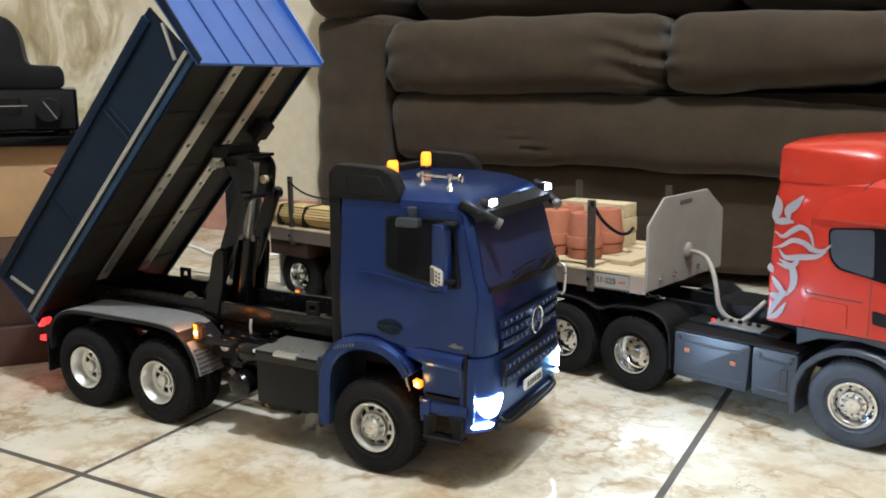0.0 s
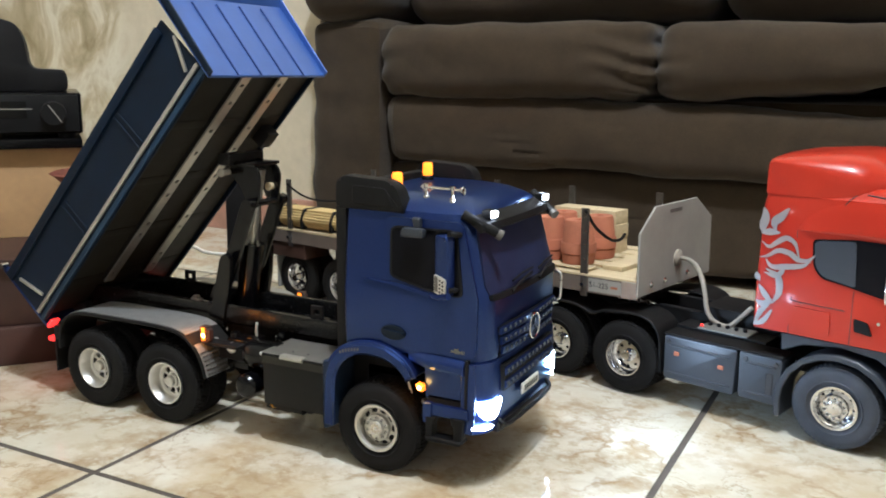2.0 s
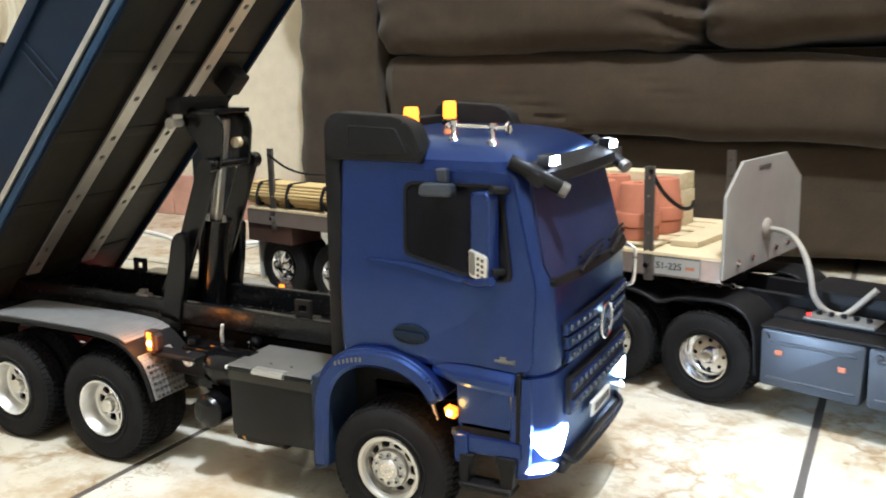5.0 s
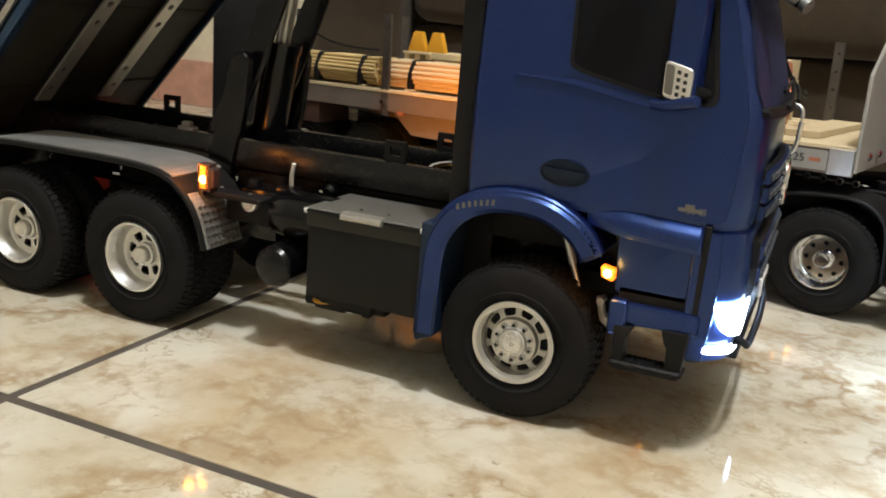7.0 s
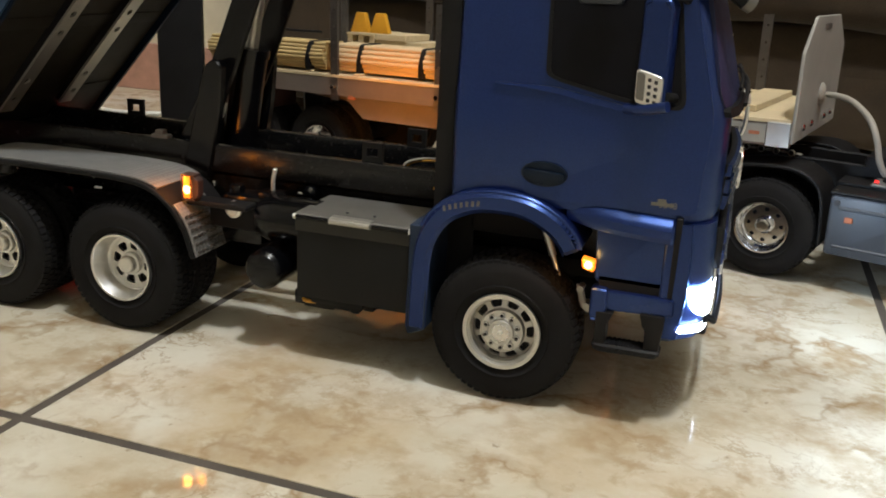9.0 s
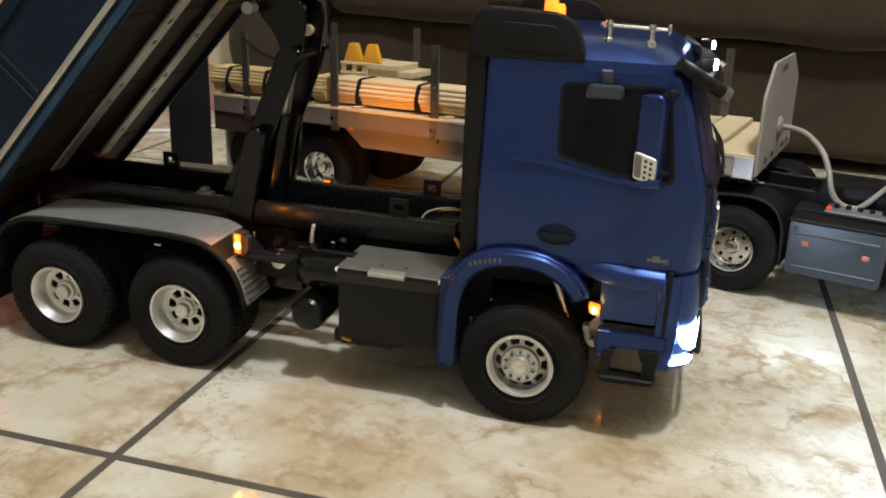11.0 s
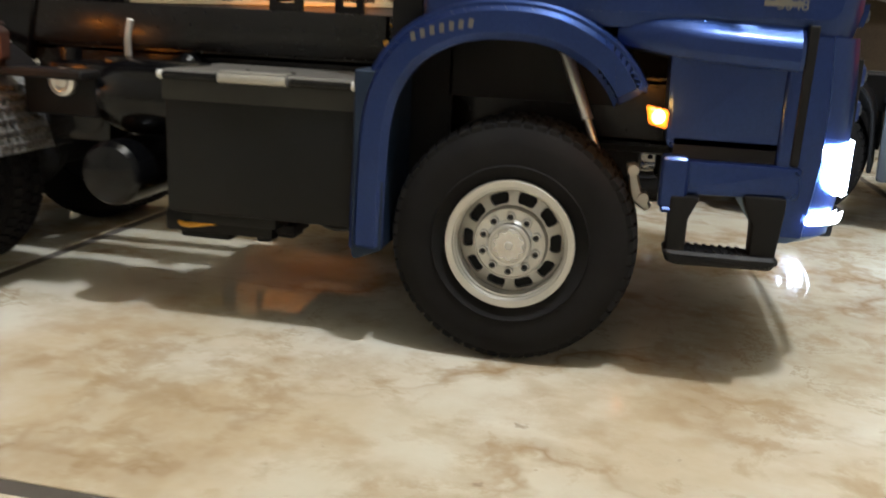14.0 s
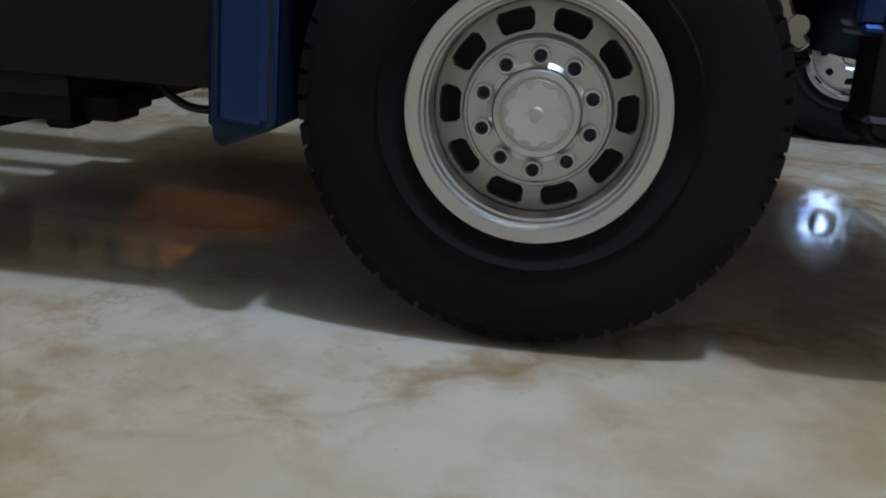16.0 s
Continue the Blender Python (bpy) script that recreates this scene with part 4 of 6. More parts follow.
for j, z in enumerate((0.0895, 0.1005)):
    part("bar", box(0.1040, 0.1062, -0.056, 0.056, z - 0.0036, z + 0.0036, 0.001, 1), BLUE, lower_grille)
    for i in range(12):
        piece("stud", "stud", None, SKIRT, lower_grille, Matrix.Translation((0.1062, -0.051 + 0.0093 * i, z)))
emblem = part("emblem", joined(lathe([(0.0120, 0), (0.0120, 0.0018), (0.0112, 0.0024), (0.0104, 0.0018), (0.0104, 0)], Matrix.Translation((0.1068, 0, 0.1270)) @ AXES["x"], 40, True), *[moved(slab([(-0.0014, 0), (0.0014, 0), (0.0002, 0.0106), (-0.0002, 0.0106)], "x", 0.1070, 0.1088), Matrix.Translation((0, 0, 0.1270)) @ Matrix.Rotation(radians(120 * k), 4, "X")) for k in range(3)]), CHROME, truck, "round chrome grille emblem")
plate = part("number_plate", box(0.1045, 0.1068, -0.0190, 0.0190, 0.0690, 0.0790, 0.0008, 1), WHITE, truck, "white number plate")
part("plate_bars", joined(*[box(0.1067, 0.1071, -0.0145 + 0.0052 * i, -0.0112 + 0.0052 * i, 0.0715, 0.0765) for i in range(6)]), INK, plate)
part("under_guard", joined(box(0.085, 0.1030, -0.060, 0.060, 0.0480, 0.0560, 0.002), tube([(0.098, -0.056, 0.0600), (0.1045, -0.054, 0.0555), (0.1060, -0.044, 0.0525), (0.1070, 0, 0.0520), (0.1060, 0.044, 0.0525), (0.1045, 0.054, 0.0555), (0.098, 0.056, 0.0600)], 0.0018, 10)), BLACK, truck, "black guard bar under the bumper")
for s in (1,):
    part("grab_rail", tube([(0.098, s * 0.070, 0.1620), (0.1075, s * 0.066, 0.1600), (0.1085, s * 0.0655, 0.1480), (0.1070, s * 0.066, 0.1360), (0.1000, s * 0.068, 0.1340)], 0.0013, 8), ALU, truck)

# chassis
for s in (-1, 1):
    part("chassis_rail", joined(box(-0.405, 0.070, s * 0.024, s * 0.030, 0.0700, 0.0950, 0.0012, 1), box(-0.405, 0.070, s * 0.018, s * 0.030, 0.0925, 0.0950), box(-0.405, 0.070, s * 0.018, s * 0.030, 0.0700, 0.0725)), RAIL, truck)
    for i in range(12):
        piece("bolt", "bolt" + str(s), lambda: lathe([(0.0022, 0), (0.0022, 0.0012), (0.0014, 0.0018), (0, 0.0018)], FACE_NEAR if s < 0 else FACE_FAR, 10), CHROME, truck, Matrix.Translation((-0.395 + 0.031 * i, s * 0.030, 0.0860 - 0.006 * (i % 2))))
for x in (-0.395, -0.29, -0.20, -0.10, 0.0):
    part("cross_member", box(x - 0.006, x + 0.006, -0.026, 0.026, 0.074, 0.090, 0.001, 1), BLACK, truck)
for x in (0.0, -0.238, -0.334):
    part("axle", joined(rod((x, -0.055, 0.0422), (x, 0.055, 0.0422), 0.0085, 16), lathe([(0, -0.014), (0.012, -0.012), (0.016, 0), (0.012, 0.012), (0, 0.014)], Matrix.Translation((x, 0, 0.0422)) @ AXES["y"], 20)), BLACK, truck)
for s in (-1, 1):
    part("leaf_spring", joined(*[box(-0.286 - 0.040 + 0.006 * k, -0.286 + 0.040 - 0.006 * k, s * 0.032, s * 0.042, 0.0530 + 0.003 * k, 0.0556 + 0.003 * k) for k in range(4)]), BLACK, truck)
    part("damper", joined(rod((0.0100, s * 0.060, 0.1060), (0.0205, s * 0.067, 0.0820), 0.0022, 14), rod((0.0205, s * 0.067, 0.0820), (0.0260, s * 0.070, 0.0690), 0.0014, 10)), ALU, truck, "silver damper in the wheel arch")
part("gearbox", joined(box(-0.110, 0.040, -0.022, 0.022, 0.056, 0.088, 0.005), box(-0.044, 0.060, -0.024, 0.024, 0.066, 0.108, 0.004)), BLACK, truck)
part("drive_shaft", rod((-0.225, 0, 0.058), (-0.105, 0, 0.068), 0.0045, 12), STEEL, truck)
# side box with its bright lid, tank and clutter
sidebox = part("side_box", joined(box(-0.1225, -0.0535, -0.0835, -0.0400, 0.0412, 0.0880, 0.002), box(-0.1150, -0.0830, -0.0800, -0.0450, 0.0372, 0.0420, 0.001)), BOXGREY, truck, "charcoal side box")
part("lid", box(-0.1235, -0.0530, -0.0845, -0.0380, 0.0882, 0.0910, 0.0008, 1), LID, sidebox, "scuffed grey metal lid")
for x0, x1 in ((-0.1225, -0.1000), (-0.0760, -0.0540)):
    part("lid_edge", rod((x0, -0.0846, 0.0890), (x1, -0.0846, 0.0890), 0.0013, 12), GLOSS, sidebox, "gloss black rolled edge")
for x in (-0.1226, -0.0540):
    part("end_cap", rod((x - 0.0008, -0.0848, 0.0892), (x + 0.0008, -0.0848, 0.0892), 0.0015, 12), WHITE, sidebox)
for x in (-0.0965, -0.0800):
    part("stud", rod((x, -0.0720, 0.0908), (x, -0.0720, 0.0915), 0.0009, 10), INK, sidebox)
part("lid_skirt", box(-0.1228, -0.0532, -0.0840, -0.0832, 0.0808, 0.0880), SKIRTING, sidebox, "paler band under the lid")
part("hinge", joined(rod((-0.1010, -0.0856, 0.0892), (-0.0770, -0.0856, 0.0892), 0.0017, 16), box(-0.1010, -0.0770, -0.0856, -0.0800, 0.0908, 0.0916, 0.0003, 1)), STEEL, sidebox)
part("side_box", box(-0.1225, -0.0535, 0.0400, 0.0835, 0.0390, 0.0880, 0.002), BOXGREY, truck, "charcoal side box")
part("air_tank", lathe([(0, 0.0030), (0.0060, 0.0026), (0.0100, 0.0012), (0.0116, -0.0014), (0.0118, -0.0040), (0.0118, -0.0430), (0, -0.0430)], Matrix.Translation((-0.1452, -0.0820, 0.0525)) @ FACE_NEAR, 30), GLOSS, truck, "gloss black air tank")
part("air_tank", lathe([(0, 0.0210), (0.0070, 0.0200), (0.0115, 0.0170), (0.0135, 0.0120), (0.0138, 0.0060), (0.0138, -0.0200), (0, -0.0200)], Matrix.Translation((-0.1390, -0.0600, 0.0785)) @ Matrix.Rotation(radians(-90), 4, "Y"), 30), GLOSS, truck, "gloss black air tank")
part("valve_block", joined(box(-0.1830, -0.1560, -0.0630, -0.0420, 0.0600, 0.0900, 0.004), rod((-0.1650, -0.0640, 0.0700), (-0.1650, -0.0400, 0.0700), 0.0065, 18), rod((-0.1760, -0.0560, 0.090), (-0.1760, -0.0560, 0.0945), 0.0045, 16), box(-0.1600, -0.1480, -0.0600, -0.0460, 0.0880, 0.0925, 0.0016)), GLOSS, truck, "black valve block with pipes")
part("filler_cap", lathe([(0.0052, 0), (0.0052, 0.003), (0.0036, 0.0036), (0.0020, 0.0030), (0, 0.0034)], Matrix.Translation((-0.1715, -0.0660, 0.0825)) @ FACE_NEAR, 22), ALU, truck, "bright round cap")
part("lever", tube([(-0.155, -0.050, 0.090), (-0.154, -0.052, 0.098), (-0.152, -0.053, 0.106)], 0.0012, 8), WHITE, truck)
for pts, r, mat in (([(-0.050, -0.040, 0.094), (-0.062, -0.030, 0.104), (-0.075, -0.020, 0.100), (-0.09, -0.010, 0.094)], 0.0013, YELLOW), ([(-0.048, -0.030, 0.098), (-0.060, -0.020, 0.106), (-0.080, 0.004, 0.100)], 0.0014, BLACK), ([(-0.130, -0.060, 0.040), (-0.124, -0.070, 0.034), (-0.110, -0.072, 0.036)], 0.0011, YELLOW), ([(-0.086, -0.050, 0.0430), (-0.0815, -0.050, 0.0384), (-0.0770, -0.050, 0.0345), (-0.0725, -0.050, 0.0327), (-0.0660, -0.050, 0.0332), (-0.0540, -0.048, 0.0380)], 0.0009, BAND)):
    part("cable", tube(pts, r, 8), mat, truck)
part("motor_housing", joined(box(-0.0920, -0.0460, -0.0080, 0.0280, 0.0860, 0.1010, 0.004, 3), box(-0.0860, -0.0500, -0.0040, 0.0240, 0.1010, 0.1050, 0.002, 2), rod((-0.1000, -0.0160, 0.0880), (-0.1000, -0.0160, 0.1080), 0.0058, 20), rod((-0.1120, -0.0180, 0.0980), (-0.1040, -0.0180, 0.0980), 0.0040, 16)), GLOSS, truck, "gloss black motor housing behind the cab")
part("relay_box", box(-0.0850, -0.0560, 0.0300, 0.0440, 0.0900, 0.1060, 0.0012, 2), CLAY_DARK, truck, "dull red electrical box")
part("ball_knob", lathe([(0, -0.0046), (0.0030, -0.0038), (0.0046, -0.0010), (0.0042, 0.0022), (0.0022, 0.0042), (0, 0.0046)], Matrix.Translation((-0.1381, -0.0345, 0.0895)) @ FACE_NEAR, 20), GLOSS, truck)
for k in range(3):
    part("wire", tube([(-0.0935 + 0.0012 * k, -0.0040 - 0.003 * k, 0.0960), (-0.0920 + 0.0010 * k, -0.0020 - 0.002 * k, 0.1020 + 0.001 * k), (-0.0860, 0.0020 - 0.002 * k, 0.1075 + 0.0008 * k), (-0.0760, 0.0080 + 0.001 * k, 0.1085 + 0.0005 * k), (-0.0640, 0.0150, 0.1070), (-0.0500, 0.0180, 0.1020)], 0.0007, 6), (YELLOW, BLACK, HOSE)[k], truck)
for x, y in ((-0.3100, 0.030), (-0.1000, -0.028), (-0.0930, 0.030)):
    part("bed_rest", joined(box(x - 0.0065, x + 0.0065, y - 0.0015, y + 0.0015, 0.0940, 0.1150), box(x - 0.0065, x - 0.0035, y - 0.0015, y + 0.0015, 0.1150, 0.1200), box(x + 0.0035, x + 0.0065, y - 0.0015, y + 0.0015, 0.1150, 0.1200), box(x - 0.0065, x + 0.0065, y - 0.0015, y + 0.0015, 0.1200, 0.1235)), BLACK, truck, "black drilled tab on the chassis")
for s in (-1, 1):
    part("steering_arm", joined(slab(soft([(0.0345, 0.0690), (0.0375, 0.0690), (0.0400, 0.0610), (0.0440, 0.0550), (0.0420, 0.0535), (0.0370, 0.0570)], 0.001), "y", s * 0.070, s * 0.067, 0.0006, 1), rod((0.037, s * 0.0715, 0.067), (0.037, s * 0.064, 0.067), 0.0018, 10), rod((0.041, s * 0.0715, 0.058), (0.041, s * 0.064, 0.058), 0.0018, 10)), STEEL, truck, "bright steering arm behind the wheel")
part("underbody_tray", joined(box(-0.131, -0.0885, -0.070, 0.020, 0.0308, 0.0400, 0.002), box(-0.128, -0.1080, -0.064, -0.020, 0.0272, 0.0315, 0.0015), box(-0.0890, -0.0815, -0.066, -0.050, 0.0322, 0.0362, 0.0006, 1),
                               box(-0.0890, -0.0825, -0.064, -0.054, 0.0306, 0.0326, 0.0005, 1), box(-0.0960, -0.0905, -0.067, -0.058, 0.0290, 0.0312, 0.0007, 1)), BLACK, truck, "jagged black tray under the chassis")

# rear fenders
FEND = [(-0.3830, 0.0560), (-0.3820, 0.0720), (-0.3760, 0.0860), (-0.3620, 0.0960), (-0.3400, 0.0995), (-0.2860, 0.1000), (-0.2380, 0.0995), (-0.2150, 0.0960), (-0.2000, 0.0860), (-0.1910, 0.0730), (-0.1855, 0.0560)]
fl = [(p.x, p.y) for p in curve_through([Vector((*p, 0)) for p in FEND], 4)]
for s in (-1, 1):
    fender = part("rear_fender", band(fl, 0.0030, "y", s * 0.0900, s * 0.0420, 0.0006), BLACK, truck, "black rear fender")
    top = [p for p in fl if -0.372 < p[0] < -0.2085]
    part("fender_plate", band([(x, z + 0.0008) for x, z in top], 0.0008, "y", s * 0.0870, s * 0.0430), TREAD, fender, "bright tread plate on the fender")
    low = [p for p in fl if p[0] > -0.2030]
    part("fender_plate", band([(x + 0.0008, z + 0.0004) for x, z in low], 0.0008, "y", s * 0.0880, s * 0.0560), TREAD, fender)
    dots = []
    for (x0, z0), (x1, z1) in zip(low[2:], low[3:]):
        for k in range(7):
            dots.append(moved(box(-0.0007, 0.0007, -0.0011, 0.0011, -0.0009, 0.0009), Matrix.Translation(((x0 + x1) / 2 + 0.0017, s * (0.0600 + 0.0042 * k), (z0 + z1) / 2 + 0.0008)) @ Matrix.Rotation(math.atan2(x1 - x0, z0 - z1), 4, "Y")))
    tagged(part("checker_pattern", joined(*dots), POSTS, fender, "dark checker marks on the fender's front"), kind="stuff")
    lampf = part("fender_lamp", box(-0.1978, -0.1922, s * 0.0800, s * 0.0735, 0.0888, 0.1020, 0.001), AMBER, truck, "lit amber lamp on the fender")
    part("bulb", lathe([(0.0027, 0), (0.0022, 0.0008), (0, 0.0011)], Matrix.Translation((-0.1950, s * 0.0798, 0.0942)) @ (FACE_NEAR if s < 0 else FACE_FAR), 16), BULB, lampf)
    cage = [box(-0.1985, -0.1900, s * 0.0806, s * 0.0730, z, z + 0.0011, 0.0003, 1) for z in (0.0876, 0.1022)]
    cage += [rod((x, s * 0.0804, 0.0880), (x, s * 0.0804, 0.1030), 0.0004, 8) for x in (-0.1980, -0.1922)]
    part("lamp_cage", joined(*cage, slab(soft([(-0.1922, 0.0880), (-0.1880, 0.0900), (-0.1876, 0.1000), (-0.1922, 0.1030)], 0.001), "y", s * 0.0800, s * 0.0735, 0.0006, 1)), DARKWOOD, lampf, "dark amber lamp housing")
    part("lamp_bracket", joined(box(-0.1980, -0.1580, s * 0.0770, s * 0.0640, 0.0842, 0.0876, 0.0008, 1), box(-0.1890, -0.1580, s * 0.0668, s * 0.0630, 0.0700, 0.0860, 0.0008, 1)), BLACK, truck)
    tail = part("tail_lamp_holder", box(-0.3930, -0.3830, s * 0.0860, s * 0.0500, 0.0560, 0.0780, 0.001), BLACK, truck)
    part("tail_lamp", box(-0.4020, -0.3932, s * 0.0862, s * 0.0660, 0.0605, 0.0655, 0.001), TAIL, tail, "lit red tail lamp")
    part("mud_flap", box(-0.3900, -0.3880, s * 0.0880, s * 0.0500, 0.0300, 0.0640), BLACK, truck)

# raised bed, built level and then tipped
BED = pose(-0.416, 0, 0.0890, 0, -47.9, 0)
BW = 0.0850


def bed_part(name, bm, mat, parent, label=""):
    return part(name, moved(bm, BED), mat, parent, label)


bed = bed_part("dump_bed", box(0.002, 0.349, -BW + 0.0025, BW - 0.0025, -0.0030, 0.0), BLUE_DIM, truck, "blue dump bed with shade put into its colour, tipped up high")
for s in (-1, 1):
    bed_part("side_wall", box(0.0, 0.348, s * BW, s * (BW - 0.0025), -0.0128, 0.0560), BLUE_DIM, bed)
    bed_part("top_rail", box(0.0, 0.340, s * BW, s * (BW + 0.0030), 0.0460, 0.0560, 0.001), BLUE_DIM, bed)
under = bed_part("underside", box(0.004, 0.347, -BW + 0.0040, BW - 0.0040, -0.0088, -0.0040, 0.0008), UNDER, bed, "dull olive-black underside of the bed")
for i in range(4):
    bed_part("cross_rib", box(0.05 + 0.075 * i, 0.060 + 0.075 * i, -BW + 0.006, BW - 0.006, -0.0096, -0.0086, 0.0004), UNDER, under)
for s in (-1, 1):
    bed_part("edge_strip", joined(box(0.002, 0.348, s * (BW + 0.0002), s * (BW + 0.0026), -0.0030, 0.0012, 0.0006)), STEEL, bed, "silver strip along the bed")
    bed_part("edge_rail", box(0.0, 0.349, s * (BW + 0.0002), s * (BW + 0.0020), -0.0115, -0.0062, 0.0006), TEAL, bed, "steel-blue strip along the bed")
    rail = bed_part("bed_rail", moved(holed_bar(0.300, 0.0125, 0.0016, [0.012, 0.03, 0.075, 0.092, 0.135, 0.155, 0.195, 0.225, 0.262, 0.284], 0.0026), Matrix.Translation((0.050, 0.0285 * s, -0.0148))), STEEL, bed, "silver drilled rail")
    bed_part("rail_beam", box(0.050, 0.346, s * 0.0235, s * 0.0350, -0.0131, -0.0086), BLACK, bed)
    for x0, z0, x1, z1 in ((0.3490, 0.0350, 0.3335, 0.0050), (0.010, 0.0395, 0.0225, 0.0060)):
        d = Vector((x1 - x0, 0, z1 - z0))
        bed_part("brace_strip", moved(box(0, d.length, -0.0010, 0.0010, -0.0018, 0.0018, 0.0005), Matrix.Translation((x0, s * (BW + 0.0010), z0)) @ d.to_track_quat("X", "Z").to_matrix().to_4x4()), STEEL, bed)
    for x in (0.1190, 0.1260, 0.2390, 0.2460):
        bed_part("side_rib", box(x, x + 0.0016, s * BW, s * (BW + 0.0012), 0.004, 0.048, 0.0004, 1), BLUE_DIM, bed)
    bed_part("tailgate_pin", rod((0.004, s * (BW - 0.002), 0.0640), (0.004, s * (BW + 0.006), 0.0640), 0.0030, 12), CHROME, bed)
front = bed_part("front_wall", slab([(0.3480, -0.0190), (0.3510, -0.0190), (0.3660, 0.0700), (0.3620, 0.0700)], "y", -BW - 0.004, BW + 0.004, 0.0006, 1), BLUE_LIT, bed, "blue front wall of the bed with light put into its colour")
for i in range(4):
    y = -0.050 + 0.0335 * i
    bed_part("rib", slab([(0.3506, -0.0180), (0.3524, -0.0180), (0.3664, 0.0640), (0.3646, 0.0640)], "y", y - 0.0009, y + 0.0009, 0.0003, 1), BLUE, front)
for s in (-1, 1):
    # near flange gets the shaded tone of the blue, far flange the lit one
    bed_part("front_flange", slab([(0.3490, -0.0190), (0.3560, -0.0190), (0.3760, 0.0860), (0.3680, 0.0860), (0.3610, 0.0560)], "y", s * (BW + 0.0040), s * (BW + 0.0022), 0.0005, 1), BLUE_DIM if s < 0 else BLUE_LIT, front)
bed_part("cab_guard", slab([(0.3640, 0.0690), (0.3665, 0.0695), (0.3800, 0.0850), (0.3790, 0.0890), (0.3765, 0.0880), (0.3640, 0.0730)], "y", -BW - 0.003, BW + 0.003, 0.0006, 1), BLUE_LIT, front)
tailgate = bed_part("tailgate", joined(box(-0.004, 0.0, -BW, BW, -0.0170, 0.0640, 0.001), *[box(-0.0065, -0.004, -0.07 + 0.035 * i - 0.003, -0.07 + 0.035 * i + 0.003, -0.016, 0.060, 0.0006) for i in range(5)]), BLUE, bed)
for s in (-1, 1):
    bed_part("reflector", box(-0.0010, 0.0100, s * 0.0865, s * 0.0760, -0.0215, -0.0178, 0.0012), TAIL, tailgate, "red lamp at the bed's foot")

# hoist
ARM = soft([(-0.1890, 0.2180), (-0.1720, 0.2180), (-0.1960, 0.1560), (-0.2240, 0.0900), (-0.2480, 0.0900), (-0.2140, 0.1560)], 0.005)
hoist = part("hoist", slab(ARM, "y", -0.0250, -0.0205, 0.0008, 1), GLOSS, truck, "gloss black tipping hoist")
part("arm", slab(ARM, "y", 0.0215, 0.0255, 0.0008, 1), GLOSS, hoist)
part("cylinder", joined(rod((-0.210, 0, 0.090), (-0.198, 0, 0.166), 0.0110, 28), rod((-0.1982, 0, 0.165), (-0.1972, 0, 0.1705), 0.0120, 28)), GLOSS, hoist)
part("piston", rod((-0.198, 0, 0.168), (-0.184, 0, 0.246), 0.0046, 18), STEEL, hoist)
part("cylinder_foot", lathe([(0.0125, 0.0), (0.0140, 0.003), (0.0125, 0.006)], pose(-0.2105, 0, 0.094, 0, 9, 0), 26), ALU, hoist)
LINK = soft([(-0.2100, 0.2510), (-0.2060, 0.2380), (-0.1960, 0.2280), (-0.1880, 0.2090), (-0.1760, 0.2090), (-0.1715, 0.2400), (-0.1760, 0.2500), (-0.1900, 0.2530), (-0.2100, 0.2560)], 0.005)
for s in (-1, 1):
    part("link_plate", slab(LINK, "y", s * 0.0172, s * 0.0148, 0.0006, 1), GLOSS, hoist)
    part("pin", joined(rod((-0.2079, s * 0.0200, 0.2437), (-0.2079, s * 0.0312, 0.2437), 0.0030, 18), lathe([(0.0042, 0), (0.0042, 0.0010), (0.0036, 0.0016), (0, 0.0017)], Matrix.Translation((-0.2079, s * 0.0305, 0.2437)) @ (FACE_NEAR if s < 0 else FACE_FAR), 22)), GREY, hoist, "pale end of the pivot pin")
    part("knuckle", rod((-0.1800, s * 0.0205, 0.2135), (-0.1800, s * 0.0290, 0.2135), 0.0060, 18), GLOSS, hoist)
    part("hoist_base", slab(soft([(-0.2290, 0.088), (-0.2090, 0.088), (-0.2005, 0.130), (-0.1975, 0.1620), (-0.2035, 0.1655), (-0.2105, 0.1600), (-0.2180, 0.130)], 0.004), "y", s * 0.0360, s * 0.0290, 0.001, 1), GLOSS, hoist)
part("pivot_eye", rod((-0.1830, 0.0092, 0.2276), (-0.1830, 0.0140, 0.2276), 0.0040, 18), PALE, hoist, "pale pivot bush")
part("cross_pin", rod((-0.1800, -0.026, 0.2135), (-0.1800, 0.026, 0.2135), 0.0034, 14), GLOSS, hoist)
part("link_top", box(-0.2080, -0.1760, -0.020, 0.020, 0.2500, 0.2535, 0.001), GLOSS, hoist)
part("hoist_mount", joined(box(-0.2150, -0.2010, -0.027, 0.027, 0.2500, 0.2620, 0.002)), BLACK, hoist)
bed_part("limit_block", box(0.2520, 0.2720, 0.056, 0.074, -0.0240, -0.0088, 0.002), BLACK, bed)
part("subframe", joined(box(-0.400, -0.058, -0.034, -0.028, 0.0950, 0.1120, 0.001), box(-0.400, -0.058, 0.028, 0.034, 0.0950, 0.1120, 0.001), box(-0.400, -0.385, -0.034, 0.034, 0.0880, 0.1050, 0.001)), RAIL, truck)
part("pale_clip", joined(box(-0.2510, -0.2390, -0.0350, -0.0290, 0.1120, 0.1145, 0.001), box(-0.2480, -0.2420, -0.0350, -0.0300, 0.1145, 0.1175, 0.001)), LID, truck)
part("fender_tag", box(-0.2515, -0.2465, -0.0906, -0.0898, 0.0906, 0.0918, 0.0002, 1), GREY, truck, "small white tag on the fender edge")
part("hinge_block", joined(box(-0.412, -0.392, -0.045, 0.045, 0.070, 0.092, 0.002)), BLACK, truck)

